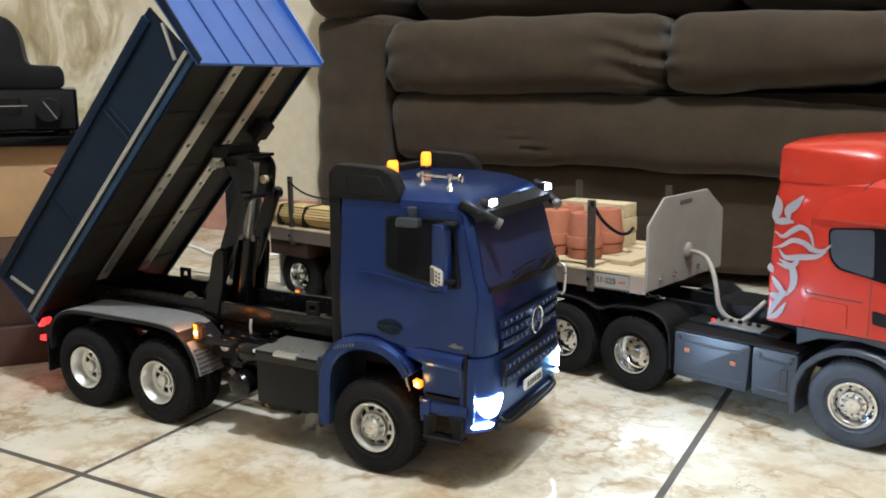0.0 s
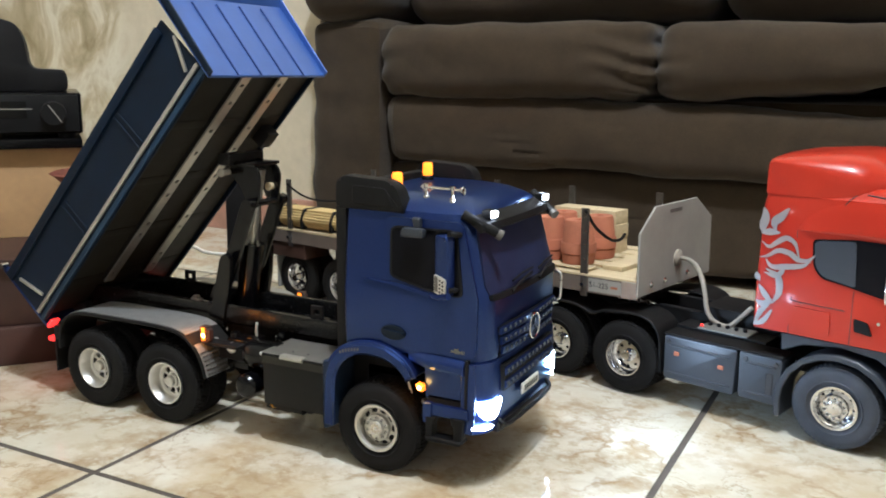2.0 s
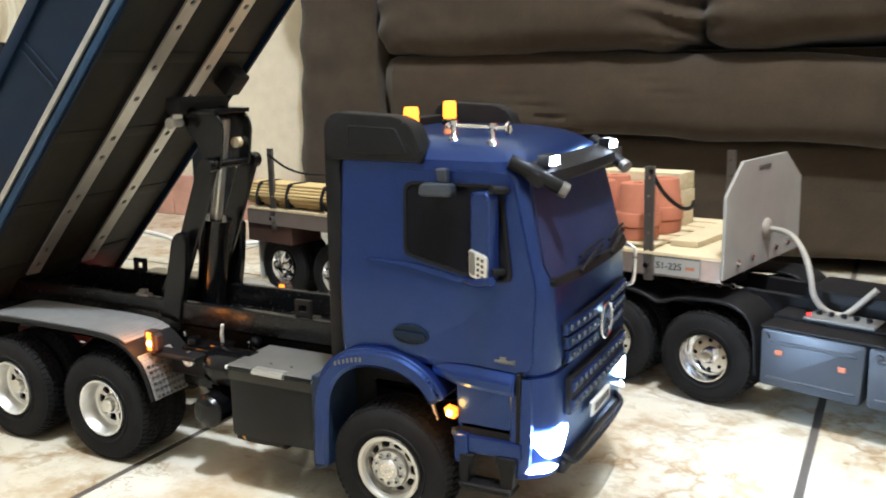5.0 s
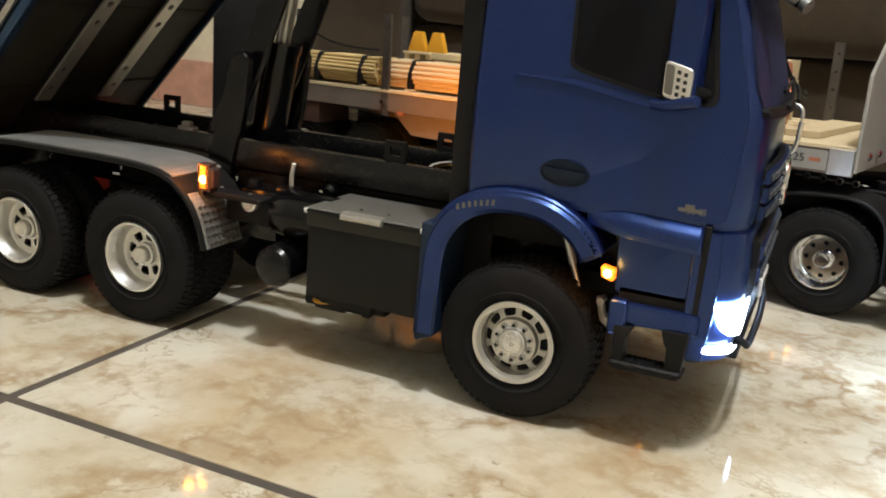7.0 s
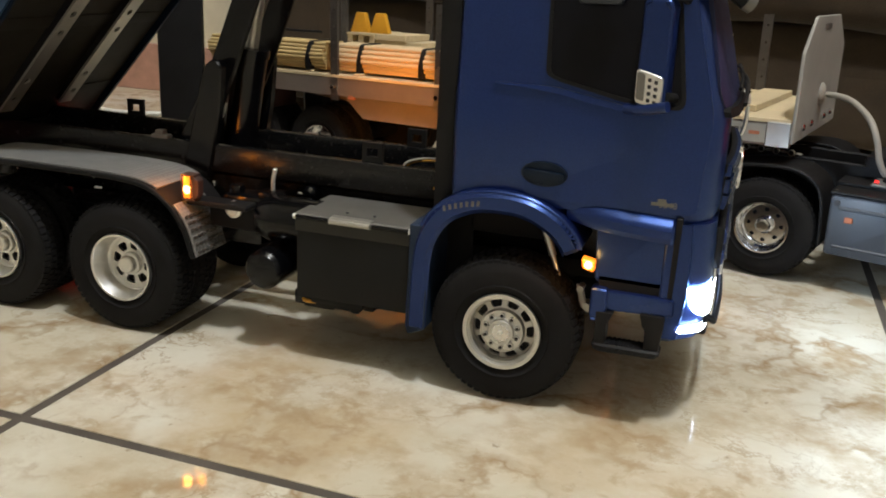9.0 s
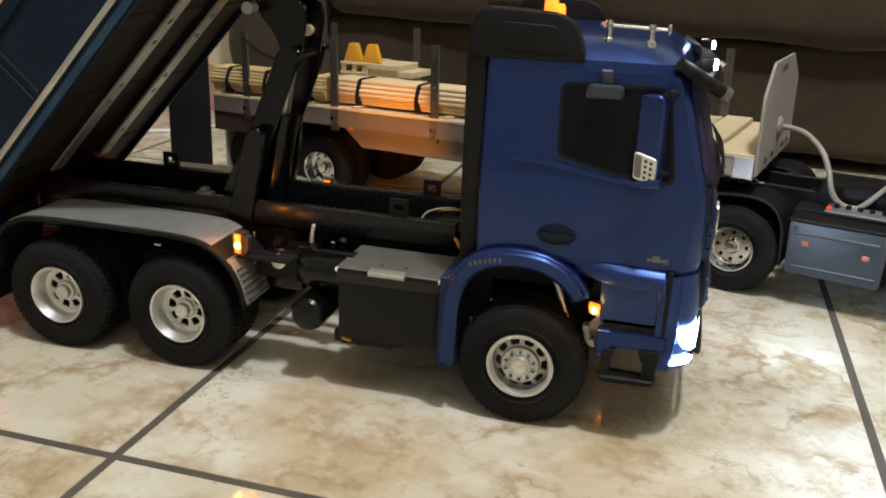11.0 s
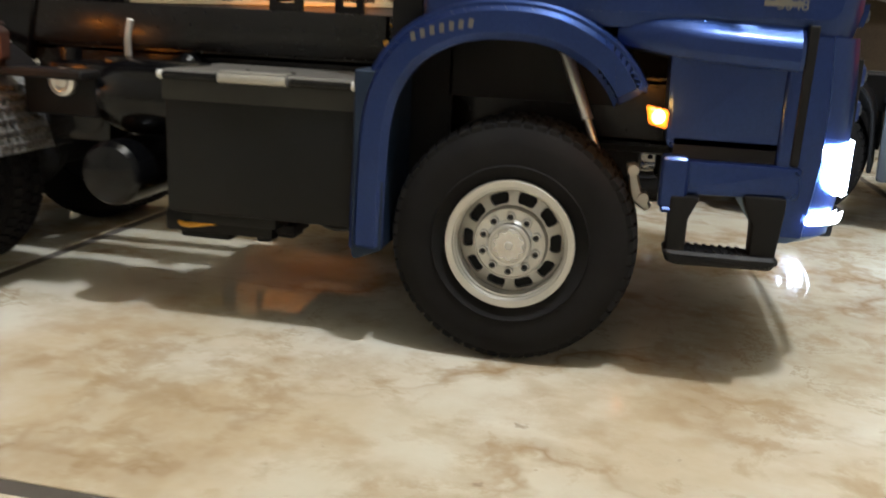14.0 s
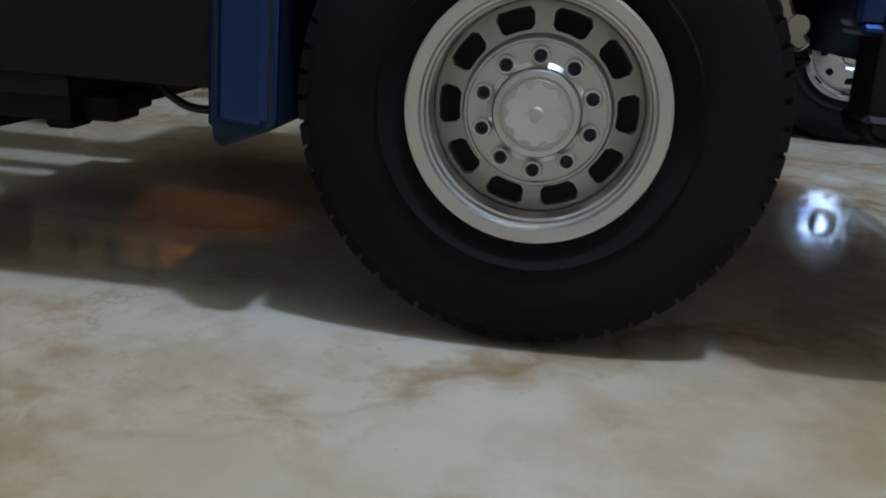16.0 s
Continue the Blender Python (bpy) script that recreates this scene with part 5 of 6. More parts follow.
# ---- red tractor ----
SQUAT = Matrix.Diagonal((1, 1, 0.98, 1))
LANE = pose(0.2656 * 0.3257, 0.9641 * 0.3257, 0, 0, 0, -15.4) @ SQUAT
ROAD = pose(0.2334 * 0.336, 0.9724 * 0.336, 0, 0, 0, -13.5) @ SQUAT
STANCE = Matrix.Translation((-0.417, 0, -0.0050)) @ Matrix.Rotation(radians(-1.25), 4, "Y") @ Matrix.Translation((0.417, 0, 0))
tractor = thing("tractor_truck", "red model tractor truck with grey skirts and silver flame decal", "model truck", m=LANE)
AX_F, AX_1, AX_2 = 0.2935, 0.0735, -0.0155
for y, f in ((-0.0735, FACE_NEAR), (0.0735, FACE_FAR)):
    steer_wheel(tractor, Matrix.Translation((AX_F, y, 0.0414)) @ f, 0.028, 52, RUBBER_LIT, CHROME, "_red", (0.0146, 0.0166, 4.6))
for x in (AX_1, AX_2):
    for y, f in ((-0.0680, FACE_NEAR), (0.0680, FACE_FAR)):
        drive_wheel(tractor, Matrix.Translation((x, y, 0.0414)) @ f, 0.046, 52, RUBBER, CHROME, "_red", (8, 0.0112, 0.0142, 7.5))
RED_RINGS = [(0.2110, 0.3900, 0.0880, 0.004, 0.016, 0.1050, 0.004), (0.2110, 0.3960, 0.0885, 0.004, 0.018, 0.1300, 0.004), (0.2110, 0.3980, 0.0885, 0.004, 0.018, 0.1480, 0.004), (0.2110, 0.3900, 0.0870, 0.004, 0.018, 0.1750, 0.004), (0.2115, 0.3820, 0.0850, 0.004, 0.018, 0.2080, 0.005),
             (0.2115, 0.3790, 0.0845, 0.004, 0.018, 0.2260, 0.005), (0.2120, 0.3730, 0.0825, 0.006, 0.022, 0.2370, 0.006), (0.2150, 0.3620, 0.0770, 0.008, 0.026, 0.2440, 0.008), (0.2180, 0.3480, 0.0680, 0.010, 0.028, 0.2480, 0.008)]
red_cab = part("cab", loft([plan_ring(*r[:5], r[5], r[6]) for r in RED_RINGS]), RED, tractor, "glossy red cab shell")


def lean_red(z):
    return float(np.interp(z, [0.105, 0.13, 0.152, 0.175, 0.205, 0.226, 0.237, 0.244], [0.0880, 0.0885, 0.0885, 0.0870, 0.0850, 0.0845, 0.0825, 0.0770]))


def on_red(pts, s, out=0.0010, thick=0.003):
    bm = bmesh.new()
    a = [bm.verts.new((x, s * (lean_red(z) + out), z)) for x, z in pts]
    b = [bm.verts.new((x, s * (lean_red(z) + out - thick), z)) for x, z in pts]
    bm.faces.new(a), bm.faces.new(b[::-1])
    for i in range(len(a)):
        bm.faces.new((a[i], a[(i + 1) % len(a)], b[(i + 1) % len(a)], b[i]))
    return bm


def flame(line, w):
    """A swoosh that swells in the middle and ends in points."""
    c = curve_through([Vector((*p, 0)) for p in line], 6)
    left, right = [], []
    for i, p in enumerate(c):
        d = (c[min(i + 1, len(c) - 1)] - c[max(i - 1, 0)]).normalized()
        k = w * (0.12 + 0.88 * math.sin(math.pi * (i + 0.3) / (len(c) - 0.4)))
        left.append((p.x - d.y * k, p.y + d.x * k)), right.append((p.x + d.y * k, p.y - d.x * k))
    return left + right[::-1]


def strip_red(left_right, s, out):
    n = len(left_right) // 2
    a, b = left_right[:n], left_right[n:][::-1]
    bm = bmesh.new()
    va = [bm.verts.new((x, s * (lean_red(z) + out), z)) for x, z in a]
    vb = [bm.verts.new((x, s * (lean_red(z) + out), z)) for x, z in b]
    for i in range(n - 1):
        bm.faces.new((va[i], va[i + 1], vb[i + 1], vb[i]))
    bmesh.ops.solidify(bm, geom=bm.faces[:], thickness=0.0004)
    return bm


FLAMES = [([(0.2125, 0.1985), (0.2200, 0.2004), (0.2300, 0.2005)], 0.0034), ([(0.2128, 0.2235), (0.2150, 0.2150), (0.2132, 0.2051), (0.2125, 0.2000)], 0.0042), ([(0.2366, 0.2250), (0.2300, 0.2165), (0.2240, 0.2100), (0.2255, 0.2022)], 0.0042),
          ([(0.2138, 0.1903), (0.2213, 0.1863), (0.2290, 0.1920), (0.2368, 0.1964), (0.2452, 0.1915), (0.2501, 0.1780)], 0.0026), ([(0.2130, 0.1750), (0.2209, 0.1774), (0.2303, 0.1836), (0.2412, 0.1823), (0.2491, 0.1774), (0.2585, 0.1781), (0.2657, 0.1855)], 0.0026),
          ([(0.2190, 0.1744), (0.2256, 0.1675), (0.2391, 0.1694), (0.2527, 0.1719), (0.2607, 0.1773)], 0.0028), ([(0.2189, 0.1610), (0.2290, 0.1591), (0.2352, 0.1634), (0.2378, 0.1720)], 0.0026), ([(0.2122, 0.1600), (0.2130, 0.1560), (0.2155, 0.1520)], 0.0030),
          ([(0.2200, 0.1650), (0.2324, 0.1580), (0.2346, 0.1438), (0.2290, 0.1317)], 0.0034), ([(0.2148, 0.1486), (0.2217, 0.1395), (0.2290, 0.1317)], 0.0030), ([(0.2130, 0.1319), (0.2214, 0.1299), (0.2286, 0.1361)], 0.0034),
          ([(0.2278, 0.1326), (0.2186, 0.1220), (0.2130, 0.1075)], 0.0026), ([(0.2125, 0.1075), (0.2216, 0.1128), (0.2295, 0.1256)], 0.0026)]
RED_WIN = soft([(0.2602, 0.1985), (0.2985, 0.2026), (0.3467, 0.2020), (0.3690, 0.2030), (0.3712, 0.1560), (0.3690, 0.1455), (0.3239, 0.1533), (0.2946, 0.1593), (0.2713, 0.1630), (0.2634, 0.1728)], 0.005)
BROW = ((0.2470, 0.2056, 0.2072), (0.2484, 0.2053, 0.2120), (0.2520, 0.2053, 0.2175), (0.2613, 0.2053, 0.2255), (0.2740, 0.2053, 0.2305), (0.2878, 0.2053, 0.2345), (0.3050, 0.2050, 0.2372), (0.3250, 0.2048, 0.2376), (0.3450, 0.2046, 0.2355), (0.3606, 0.2050, 0.2310), (0.3690, 0.2080, 0.2265), (0.3738, 0.2112, 0.2225), (0.3760, 0.2150, 0.2185))


def brow(s):
    """The swelling over the side windows: a crisp lower edge, fading out upwards."""
    rings = []
    for i, (x, low, up) in enumerate(BROW):
        k = min(1.0, i / 2.5, (len(BROW) - 1 - i) / 2.5)
        ring = [(x, s * (lean_red(low) - 0.004), low), (x, s * (lean_red(low) + 0.0018 * k), low)]
        for u in (0.08, 0.2, 0.4, 0.6, 0.8, 1.0):
            z = low + (up - low) * u
            ring.append((x, s * (lean_red(z) + 0.0004 + 0.0030 * k * (1 - u) ** 0.8), z))
        ring.append((x, s * (lean_red(up) - 0.004), up))
        rings.append(ring)
    return loft(rings)


def scored(pts, s, r=0.0005):
    """A thin dark groove that follows the cab's side."""
    return tube([(x, s * (lean_red(z) + 0.0001), z) for x, z in pts], r, 6)


for s in (-1, 1):
    part("window", on_red(RED_WIN, s, 0.0010, 0.002), GLASS, tractor, "dark side window")
    part("window_blind", on_red(soft([(0.2622, 0.1972), (0.2985, 0.2012), (0.3018, 0.1594), (0.2946, 0.1608), (0.2730, 0.1647), (0.2653, 0.1736)], 0.005), s, 0.0016, 0.001), SKIRT, tractor, "grey rear quarter pane")
    part("eyebrow", brow(s), RED, tractor, "red swelling over the side windows")
    part("roof_seam", scored([(0.3009, 0.2430), (0.3227, 0.2408), (0.3438, 0.2380), (0.3600, 0.2330), (0.3700, 0.2255), (0.3762, 0.2130)], s, 0.0007), INK, tractor, "dark seam along the roof edge")
    part("crease", scored([(0.2840, 0.2311), (0.2879, 0.2373), (0.2934, 0.2425)], s), INK, tractor)
    part("crease", scored([(0.2462, 0.1413), (0.2496, 0.1375), (0.2944, 0.1363)], s), INK, tractor)
    part("side_locker", on_red(soft([(0.2476, 0.1330), (0.2480, 0.1117), (0.2828, 0.1098), (0.2823, 0.1322)], 0.003), s, 0.0011, 0.002), RED, tractor, "red locker flap")
    for pts in ([(0.2453, 0.2050), (0.2453, 0.1055), (0.2460, 0.1055), (0.2460, 0.2050)], [(0.3003, 0.1560), (0.3003, 0.1060), (0.3010, 0.1060), (0.3010, 0.1560)]):
        part("panel_gap", on_red(pts, s, 0.0004, 0.002), INK, tractor)
    part("door_handle", on_red(soft([(0.3030, 0.1310), (0.3040, 0.1190), (0.3200, 0.1170), (0.3150, 0.1290)], 0.002), s, 0.0012, 0.002), BLACK, tractor)
    for x, z in ((0.3240, 0.1300), (0.3410, 0.1280), (0.3395, 0.1080), (0.3820, 0.0900)):
        part("rivet", rod((x, s * (lean_red(z) - 0.001), z), (x, s * (lean_red(z) + 0.0016), z), 0.0016, 10), CHROME, tractor)
    for l, w in FLAMES:
        part("decal", strip_red(flame(l, w), s, 0.0012), SILVER, tractor, "silver flame decal")
    mir = part("mirror", slab(soft([(0.3512, 0.1905), (0.3495, 0.1620), (0.3590, 0.1620), (0.3605, 0.1905)], 0.003), "y", s * 0.0950, s * 0.1020, 0.001, 2), RED, tractor, "red mirror housing")
    for x in (0.3285, 0.3620):
        part("mirror_arm", tube([(x, s * 0.086, 0.2000), (x, s * 0.093, 0.1960), (x, s * 0.093, 0.1550), (x, s * 0.087, 0.1480)], 0.0012, 8), CHROME, mir)
    part("lower_door", slab(soft([(0.3380, 0.1070), (0.3500, 0.0885), (0.3900, 0.0845), (0.3920, 0.1070)], 0.003), "y", s * 0.0885, s * 0.0700, 0.001, 1), RED, tractor)
    fl_arch = [(AX_F + r * math.cos(radians(a)), 0.0425 + r * math.sin(radians(a)) * 0.98) for a, r in [(203, 0.059), (186, 0.056), (170, 0.055), (150, 0.054), (130, 0.053), (110, 0.0525), (90, 0.052), (70, 0.0525), (50, 0.053), (30, 0.054), (10, 0.054)]]
    part("wheel_arch", joined(band(fl_arch, 0.0060, "y", s * 0.0900, s * 0.0560, 0.0010), slab([(0.2390, 0.1040), (0.2400, 0.0860), (0.2600, 0.0960), (0.2935, 0.1000), (0.3250, 0.0960), (0.3420, 0.0850), (0.3560, 0.0860), (0.3440, 0.1050)], "y", s * 0.0860, s * 0.0600, 0.001, 1)), SKIRT, tractor, "slate grey wheel arch")
    for x0, x1 in ((0.1200, 0.1990), (0.2010, 0.2440)):
        skirt = part("side_skirt", slab(soft([(x0, 0.0770), (x0 + 0.001, 0.0300), (x1 - 0.002, 0.0290), (x1, 0.0770)], 0.003), "y", s * 0.0890, s * 0.0560, 0.0015, 2), SKIRT, tractor, "slate grey side skirt")
        part("ridge", box(x0 + 0.006, x1 - 0.006, s * 0.0885, s * 0.0902, 0.0660, 0.0690, 0.0008, 1), SKIRT, skirt)
        part("ridge", box(x0 + 0.006, x1 - 0.006, s * 0.0885, s * 0.0902, 0.0360, 0.0385, 0.0008, 1), SKIRT, skirt)
    for x, z in ((0.1350, 0.0590), (0.1830, 0.0555)):
        part("side_marker", box(x - 0.0030, x + 0.0030, s * 0.0890, s * 0.0905, z - 0.0022, z + 0.0022, 0.0006, 1), CLAY, tractor, "small orange side reflector")
    # no recess is cut: a dark patch on the skirt paints its shade
    part("pocket_shade", box(0.2290, 0.2360, s * 0.0885, s * 0.0896, 0.0390, 0.0610, 0.001, 1), INK, tractor, "dark patch drawing the shade of a recess in the skirt")
    for x in (0.125, 0.208, 0.238):
        part("cap", rod((x, s * 0.088, 0.0710), (x, s * 0.0905, 0.0710), 0.0022, 12), INK, tractor)
    rf = [(-0.0640, 0.0700), (-0.0560, 0.0860), (-0.0360, 0.0920), (0.0100, 0.0900), (0.0290, 0.0840), (0.0480, 0.0900), (0.0860, 0.0930), (0.1060, 0.0860), (0.1150, 0.0700), (0.1180, 0.0350)]
    part("rear_fender", band([(p.x, p.y) for p in curve_through([Vector((*p, 0)) for p in rf], 4)], 0.0025, "y", s * 0.0900, s * 0.0440, 0.0006), BLACK, tractor, "black fender over the drive wheels")
    part("chassis_rail", box(-0.070, 0.380, s * 0.024, s * 0.030, 0.0680, 0.0920, 0.001, 1), BLACK, tractor)


def spoiler_ring(x, top, shoulder, hw, n=24):
    """One slice of the roof spoiler: upright sides, then a rounded crown."""
    pts = []
    for i in range(n + 1):
        t = math.pi * i / n
        c, d = math.cos(t), math.sin(t)
        pts.append((x, hw * math.copysign(abs(c) ** 0.55, c), shoulder + (top - shoulder) * d ** 0.75))
    return [(x, hw, 0.2370)] + pts + [(x, -hw, 0.2370)]


SPOILER = ((0.2122, 0.2690, 0.2620, 0.0820), (0.2140, 0.2725, 0.2650, 0.0835), (0.2180, 0.2745, 0.2655, 0.0840), (0.2350, 0.2760, 0.2630, 0.0840), (0.2480, 0.2775, 0.2600, 0.0838), (0.2600, 0.2785, 0.2560, 0.0832), (0.2720, 0.2792, 0.2515, 0.0822),
           (0.2840, 0.2785, 0.2475, 0.0810), (0.2940, 0.2760, 0.2455, 0.0790), (0.3010, 0.2725, 0.2450, 0.0750), (0.3070, 0.2685, 0.2450, 0.0670), (0.3140, 0.2635, 0.2455, 0.0600), (0.3210, 0.2575, 0.2460, 0.0540))
part("roof_spoiler", loft([spoiler_ring(*r) for r in SPOILER]), RED, tractor, "red roof spoiler")
part("roof_hatch", box(0.3220, 0.3640, -0.060, 0.060, 0.2440, 0.2510, 0.002), GLOSS, tractor, "black sunroof")
part("windscreen", slab([(0.3985, 0.1560), (0.4000, 0.1560), (0.3835, 0.2180), (0.3820, 0.2180)], "y", -0.066, 0.066, 0.0004, 1), GLASS, tractor, "dark windscreen")
part("visor", slab([(0.3760, 0.2220), (0.3960, 0.2130), (0.3970, 0.2150), (0.3800, 0.2260)], "y", -0.082, 0.082, 0.001, 1), RED, tractor)
part("bumper", loft([plan_ring(0.3640, 0.3950 - d, 0.0860 - d, 0.003, 0.018, z, 0.004) for z, d in ((0.0280, 0.004), (0.0320, 0.0), (0.0760, 0.0), (0.0800, 0.002))]), BLACK, tractor, "black front bumper")
part("grille", box(0.3900, 0.3985, -0.056, 0.056, 0.0800, 0.1500, 0.002), BLACK, tractor)
for s in (-1, 1):
    part("turn_signal", box(0.3740, 0.3772, s * 0.0868, s * 0.0700, 0.0585, 0.0685, 0.001), AMBER, tractor, "amber turn signal")
    part("headlamp", slab(soft([(0.3776, 0.0570), (0.3776, 0.0690), (0.3960, 0.0700), (0.3960, 0.0575)], 0.002), "y", s * 0.0868, s * 0.0560, 0.0015, 2), WHITE, tractor, "pale headlamp")
    for x, z in ((0.3800, 0.0450), (0.3880, 0.0455)):
        part("fog_lamp", rod((x, s * 0.0850, z), (x, s * 0.0868, z), 0.0017, 18), LEDW, tractor, "small lit fog lamp")
    part("sill_panel", box(0.3420, 0.3640, s * 0.0840, s * 0.0600, 0.0300, 0.0880, 0.002), GLOSS, tractor, "black panel behind the steps")
    for z in (0.0660, 0.0370):
        tread_bar = part("step", box(0.3400, 0.3650, s * 0.0890, s * 0.0760, z, z + 0.0030, 0.001, 1), LID, tractor, "grey ribbed entry step")
        for i in range(6):
            part("rib", box(0.3425 + 0.0038 * i, 0.3440 + 0.0038 * i, s * 0.0886, s * 0.0765, z + 0.0030, z + 0.0037), LID, tread_bar)
catwalk = part("catwalk", joined(box(0.118, 0.215, -0.060, 0.060, 0.0760, 0.0820, 0.001)), BLACK, tractor)
panel = part("switch_panel", box(0.1420, 0.1960, -0.0620, -0.0330, 0.0822, 0.0842, 0.0006, 1), PANEL, catwalk, "grey switch panel")
part("deck_plate", box(0.1190, 0.2440, -0.0882, -0.0605, 0.0772, 0.0795, 0.0006, 1), BLACK, tractor, "black plate over the skirts")
for i in range(5):
    part("switch", rod((0.150 + 0.0095 * i, -0.048, 0.0850), (0.150 + 0.0095 * i, -0.048, 0.0880), 0.0022, 10), BLACK, panel)
part("pilot_lamp", rod((0.1450, -0.057, 0.0850), (0.1450, -0.057, 0.0868), 0.0016, 10), TAIL, panel, "small lit red lamp")
part("fifth_wheel", joined(lathe([(0, 0), (0.034, 0), (0.034, 0.005), (0, 0.005)], Matrix.Translation((0.03, 0, 0.094)), 32), box(0.0, 0.06, -0.03, 0.03, 0.086, 0.094, 0.001)), BLACK, tractor)
part("engine_block", box(0.130, 0.370, -0.030, 0.030, 0.050, 0.100, 0.004), BLACK, tractor)
for x in (AX_F, AX_1, AX_2):
    part("axle", rod((x, -0.055, 0.0422), (x, 0.055, 0.0422), 0.008, 14), BLACK, tractor)
part("drawbar_chain", joined(*[moved(lathe([(0.0022, -0.0006), (0.0030, 0), (0.0022, 0.0006)], Matrix.Translation((0.085 - 0.006 * i, -0.052, 0.0975)) @ Matrix.Rotation(radians(90 * (i % 2)), 4, "X"), 10, True), Matrix.Identity(4)) for i in range(9)]), STEEL, tractor)

# ---- flatbed trailer ----
trailer = thing("flatbed_trailer", "grey model flatbed trailer with a wooden deck and metal posts", "model trailer", m=ROAD @ STANCE)
DECK0, DECK1, DW, DECK_Z = -0.519, 0.0940, 0.100, 0.1222
FAR_W = 0.0755      # the deck reaches less far on its other side
part("frame", joined(box(DECK0, DECK1, -DW, -DW + 0.004, 0.1010, 0.1190), box(DECK0, DECK1, FAR_W - 0.004, FAR_W, 0.1010, 0.1190), box(DECK0, DECK1, -DW + 0.004, FAR_W - 0.004, 0.1110, 0.1155), box(DECK0, DECK0 + 0.006, -DW + 0.004, FAR_W - 0.004, 0.0980, 0.1155, 0.001)), FRAME, trailer, "brown-grey trailer frame")
for s in (-1, 1):
    part("beam", slab([(-0.480, 0.1108), (-0.480, 0.0960), (-0.330, 0.0860), (-0.150, 0.0800), (-0.060, 0.0920), (0.050, 0.1000), (0.080, 0.1108)], "y", s * 0.0480, s * 0.0540, 0.001, 1), FRAME, trailer, "brown-grey lengthwise beam")
    part("side_beam", slab([(-0.340, 0.1008), (-0.315, 0.0790), (-0.150, 0.0780), (-0.090, 0.1008)], "y", -0.0950 if s < 0 else 0.0650, -0.0900 if s < 0 else 0.0700, 0.001, 1), FRAME, trailer, "brown-grey side beam")
    for x in (0.0285, -0.0980, -0.2230, -0.3465, -0.4690):
        post = part("post", moved(holed_bar(0.100, 0.0085, 0.0030, [0.006, 0.026, 0.042, 0.058, 0.074, 0.090], 0.0013), Matrix.Translation((x, FAR_W + 0.0005 if s > 0 else -DW - 0.0005, 0.0960)) @ Matrix.Rotation(radians(-90), 4, "Y") @ Matrix.Rotation(radians(90 * s), 4, "X")), POSTS, trailer, "dull drilled metal post")
        out = FAR_W if s > 0 else DW
        part("bolt", rod((x, s * out, 0.1100), (x, s * (out + 0.0050), 0.1100), 0.0022, 10), CHROME, post)
for i in range(14):
    w = (DW + FAR_W + 0.002) / 14
    y = -DW - 0.0010 + w * i
    piece("plank", "deck_plank", lambda: box(DECK0 + 0.002, DECK1, 0.0004, w - 0.0004, 0.1191, DECK_Z, 0.0004, 1), PALE, trailer, Matrix.Translation((0, y, 0)))
board = part("headboard", slab([(-0.1030, 0.1040), (0.0745, 0.1040), (0.0745, 0.1740), (0.0330, 0.2000), (-0.0680, 0.2000), (-0.1015, 0.1735)], "x", 0.0942, 0.0968, 0.0006, 1), GREY, trailer, "grey headboard with cut corners")
for y in (-0.0752, -0.0439, 0.0118, 0.0410):
    piece("bolt", "hb_bolt", lambda: lathe([(0.0032, 0), (0.0032, 0.0014), (0.0020, 0.0026), (0, 0.0028)], AXES["x"], 14), CHROME, board, Matrix.Translation((0.0968, y, 0.1144)))
part("slot", box(0.0966, 0.0972, -0.034, -0.006, 0.1890, 0.1935, 0.0002, 1), LID, board, "darker stain near the top edge")
part("hose_socket", lathe([(0.0095, 0), (0.0095, 0.0014), (0.0078, 0.0030), (0.0042, 0.0044), (0, 0.0044)], Matrix.Translation((0.0968, -0.0125, 0.1352)) @ AXES["x"], 28), HOSE, board, "pale hose socket")
part("hose", tube([(0.0990, -0.0125, 0.1352), (0.1130, -0.0180, 0.1350), (0.1264, -0.0270, 0.1312), (0.1412, -0.0443, 0.1210), (0.1490, -0.0530, 0.1070), (0.1535, -0.0570, 0.0920), (0.1580, -0.0560, 0.0830), (0.1645, -0.0540, 0.0775), (0.1725, -0.0540, 0.0760), (0.1805, -0.0540, 0.0788), (0.1995, -0.0500, 0.1000)], 0.0025, 12), HOSE, trailer, "beige air hose looping to the tractor")
lab = part("label_plate", box(0.0350, 0.0755, -DW - 0.0008, -DW, 0.1030, 0.1175), GREY, trailer, "pale grey lettered label")
words("lettering", "51-225", 0.0085, INK, Matrix.Translation((0.0480, -DW - 0.0009, 0.1105)) @ FACE_NEAR, lab)
part("label_bar", box(0.0630, 0.0710, -DW - 0.0012, -DW - 0.0008, 0.1090, 0.1116), CLAY, lab)
part("corner_cap", box(0.0760, 0.0938, -DW - 0.0014, -DW + 0.004, 0.1005, 0.1200, 0.0006, 1), STEEL, trailer, "bright corner cap")
for i in range(2):
    part("label_bar", box(-0.185 + 0.05 * i, -0.172 + 0.05 * i, -DW - 0.0006, -DW, 0.1085, 0.1105), INK, trailer)
for x in (-0.377, -0.469):
    for y, f in ((-0.0660, FACE_NEAR), (0.0660, FACE_FAR)):
        drive_wheel(trailer, Matrix.Translation((x, y, 0.0464 - 0.0218 * (x + 0.417))) @ f, 0.046, 52, RUBBER, CHROME, "_red", (8, 0.0112, 0.0142, 7.5))
    part("axle", rod((x, -0.055, 0.0464), (x, 0.055, 0.0464), 0.008, 14), BLACK, trailer)
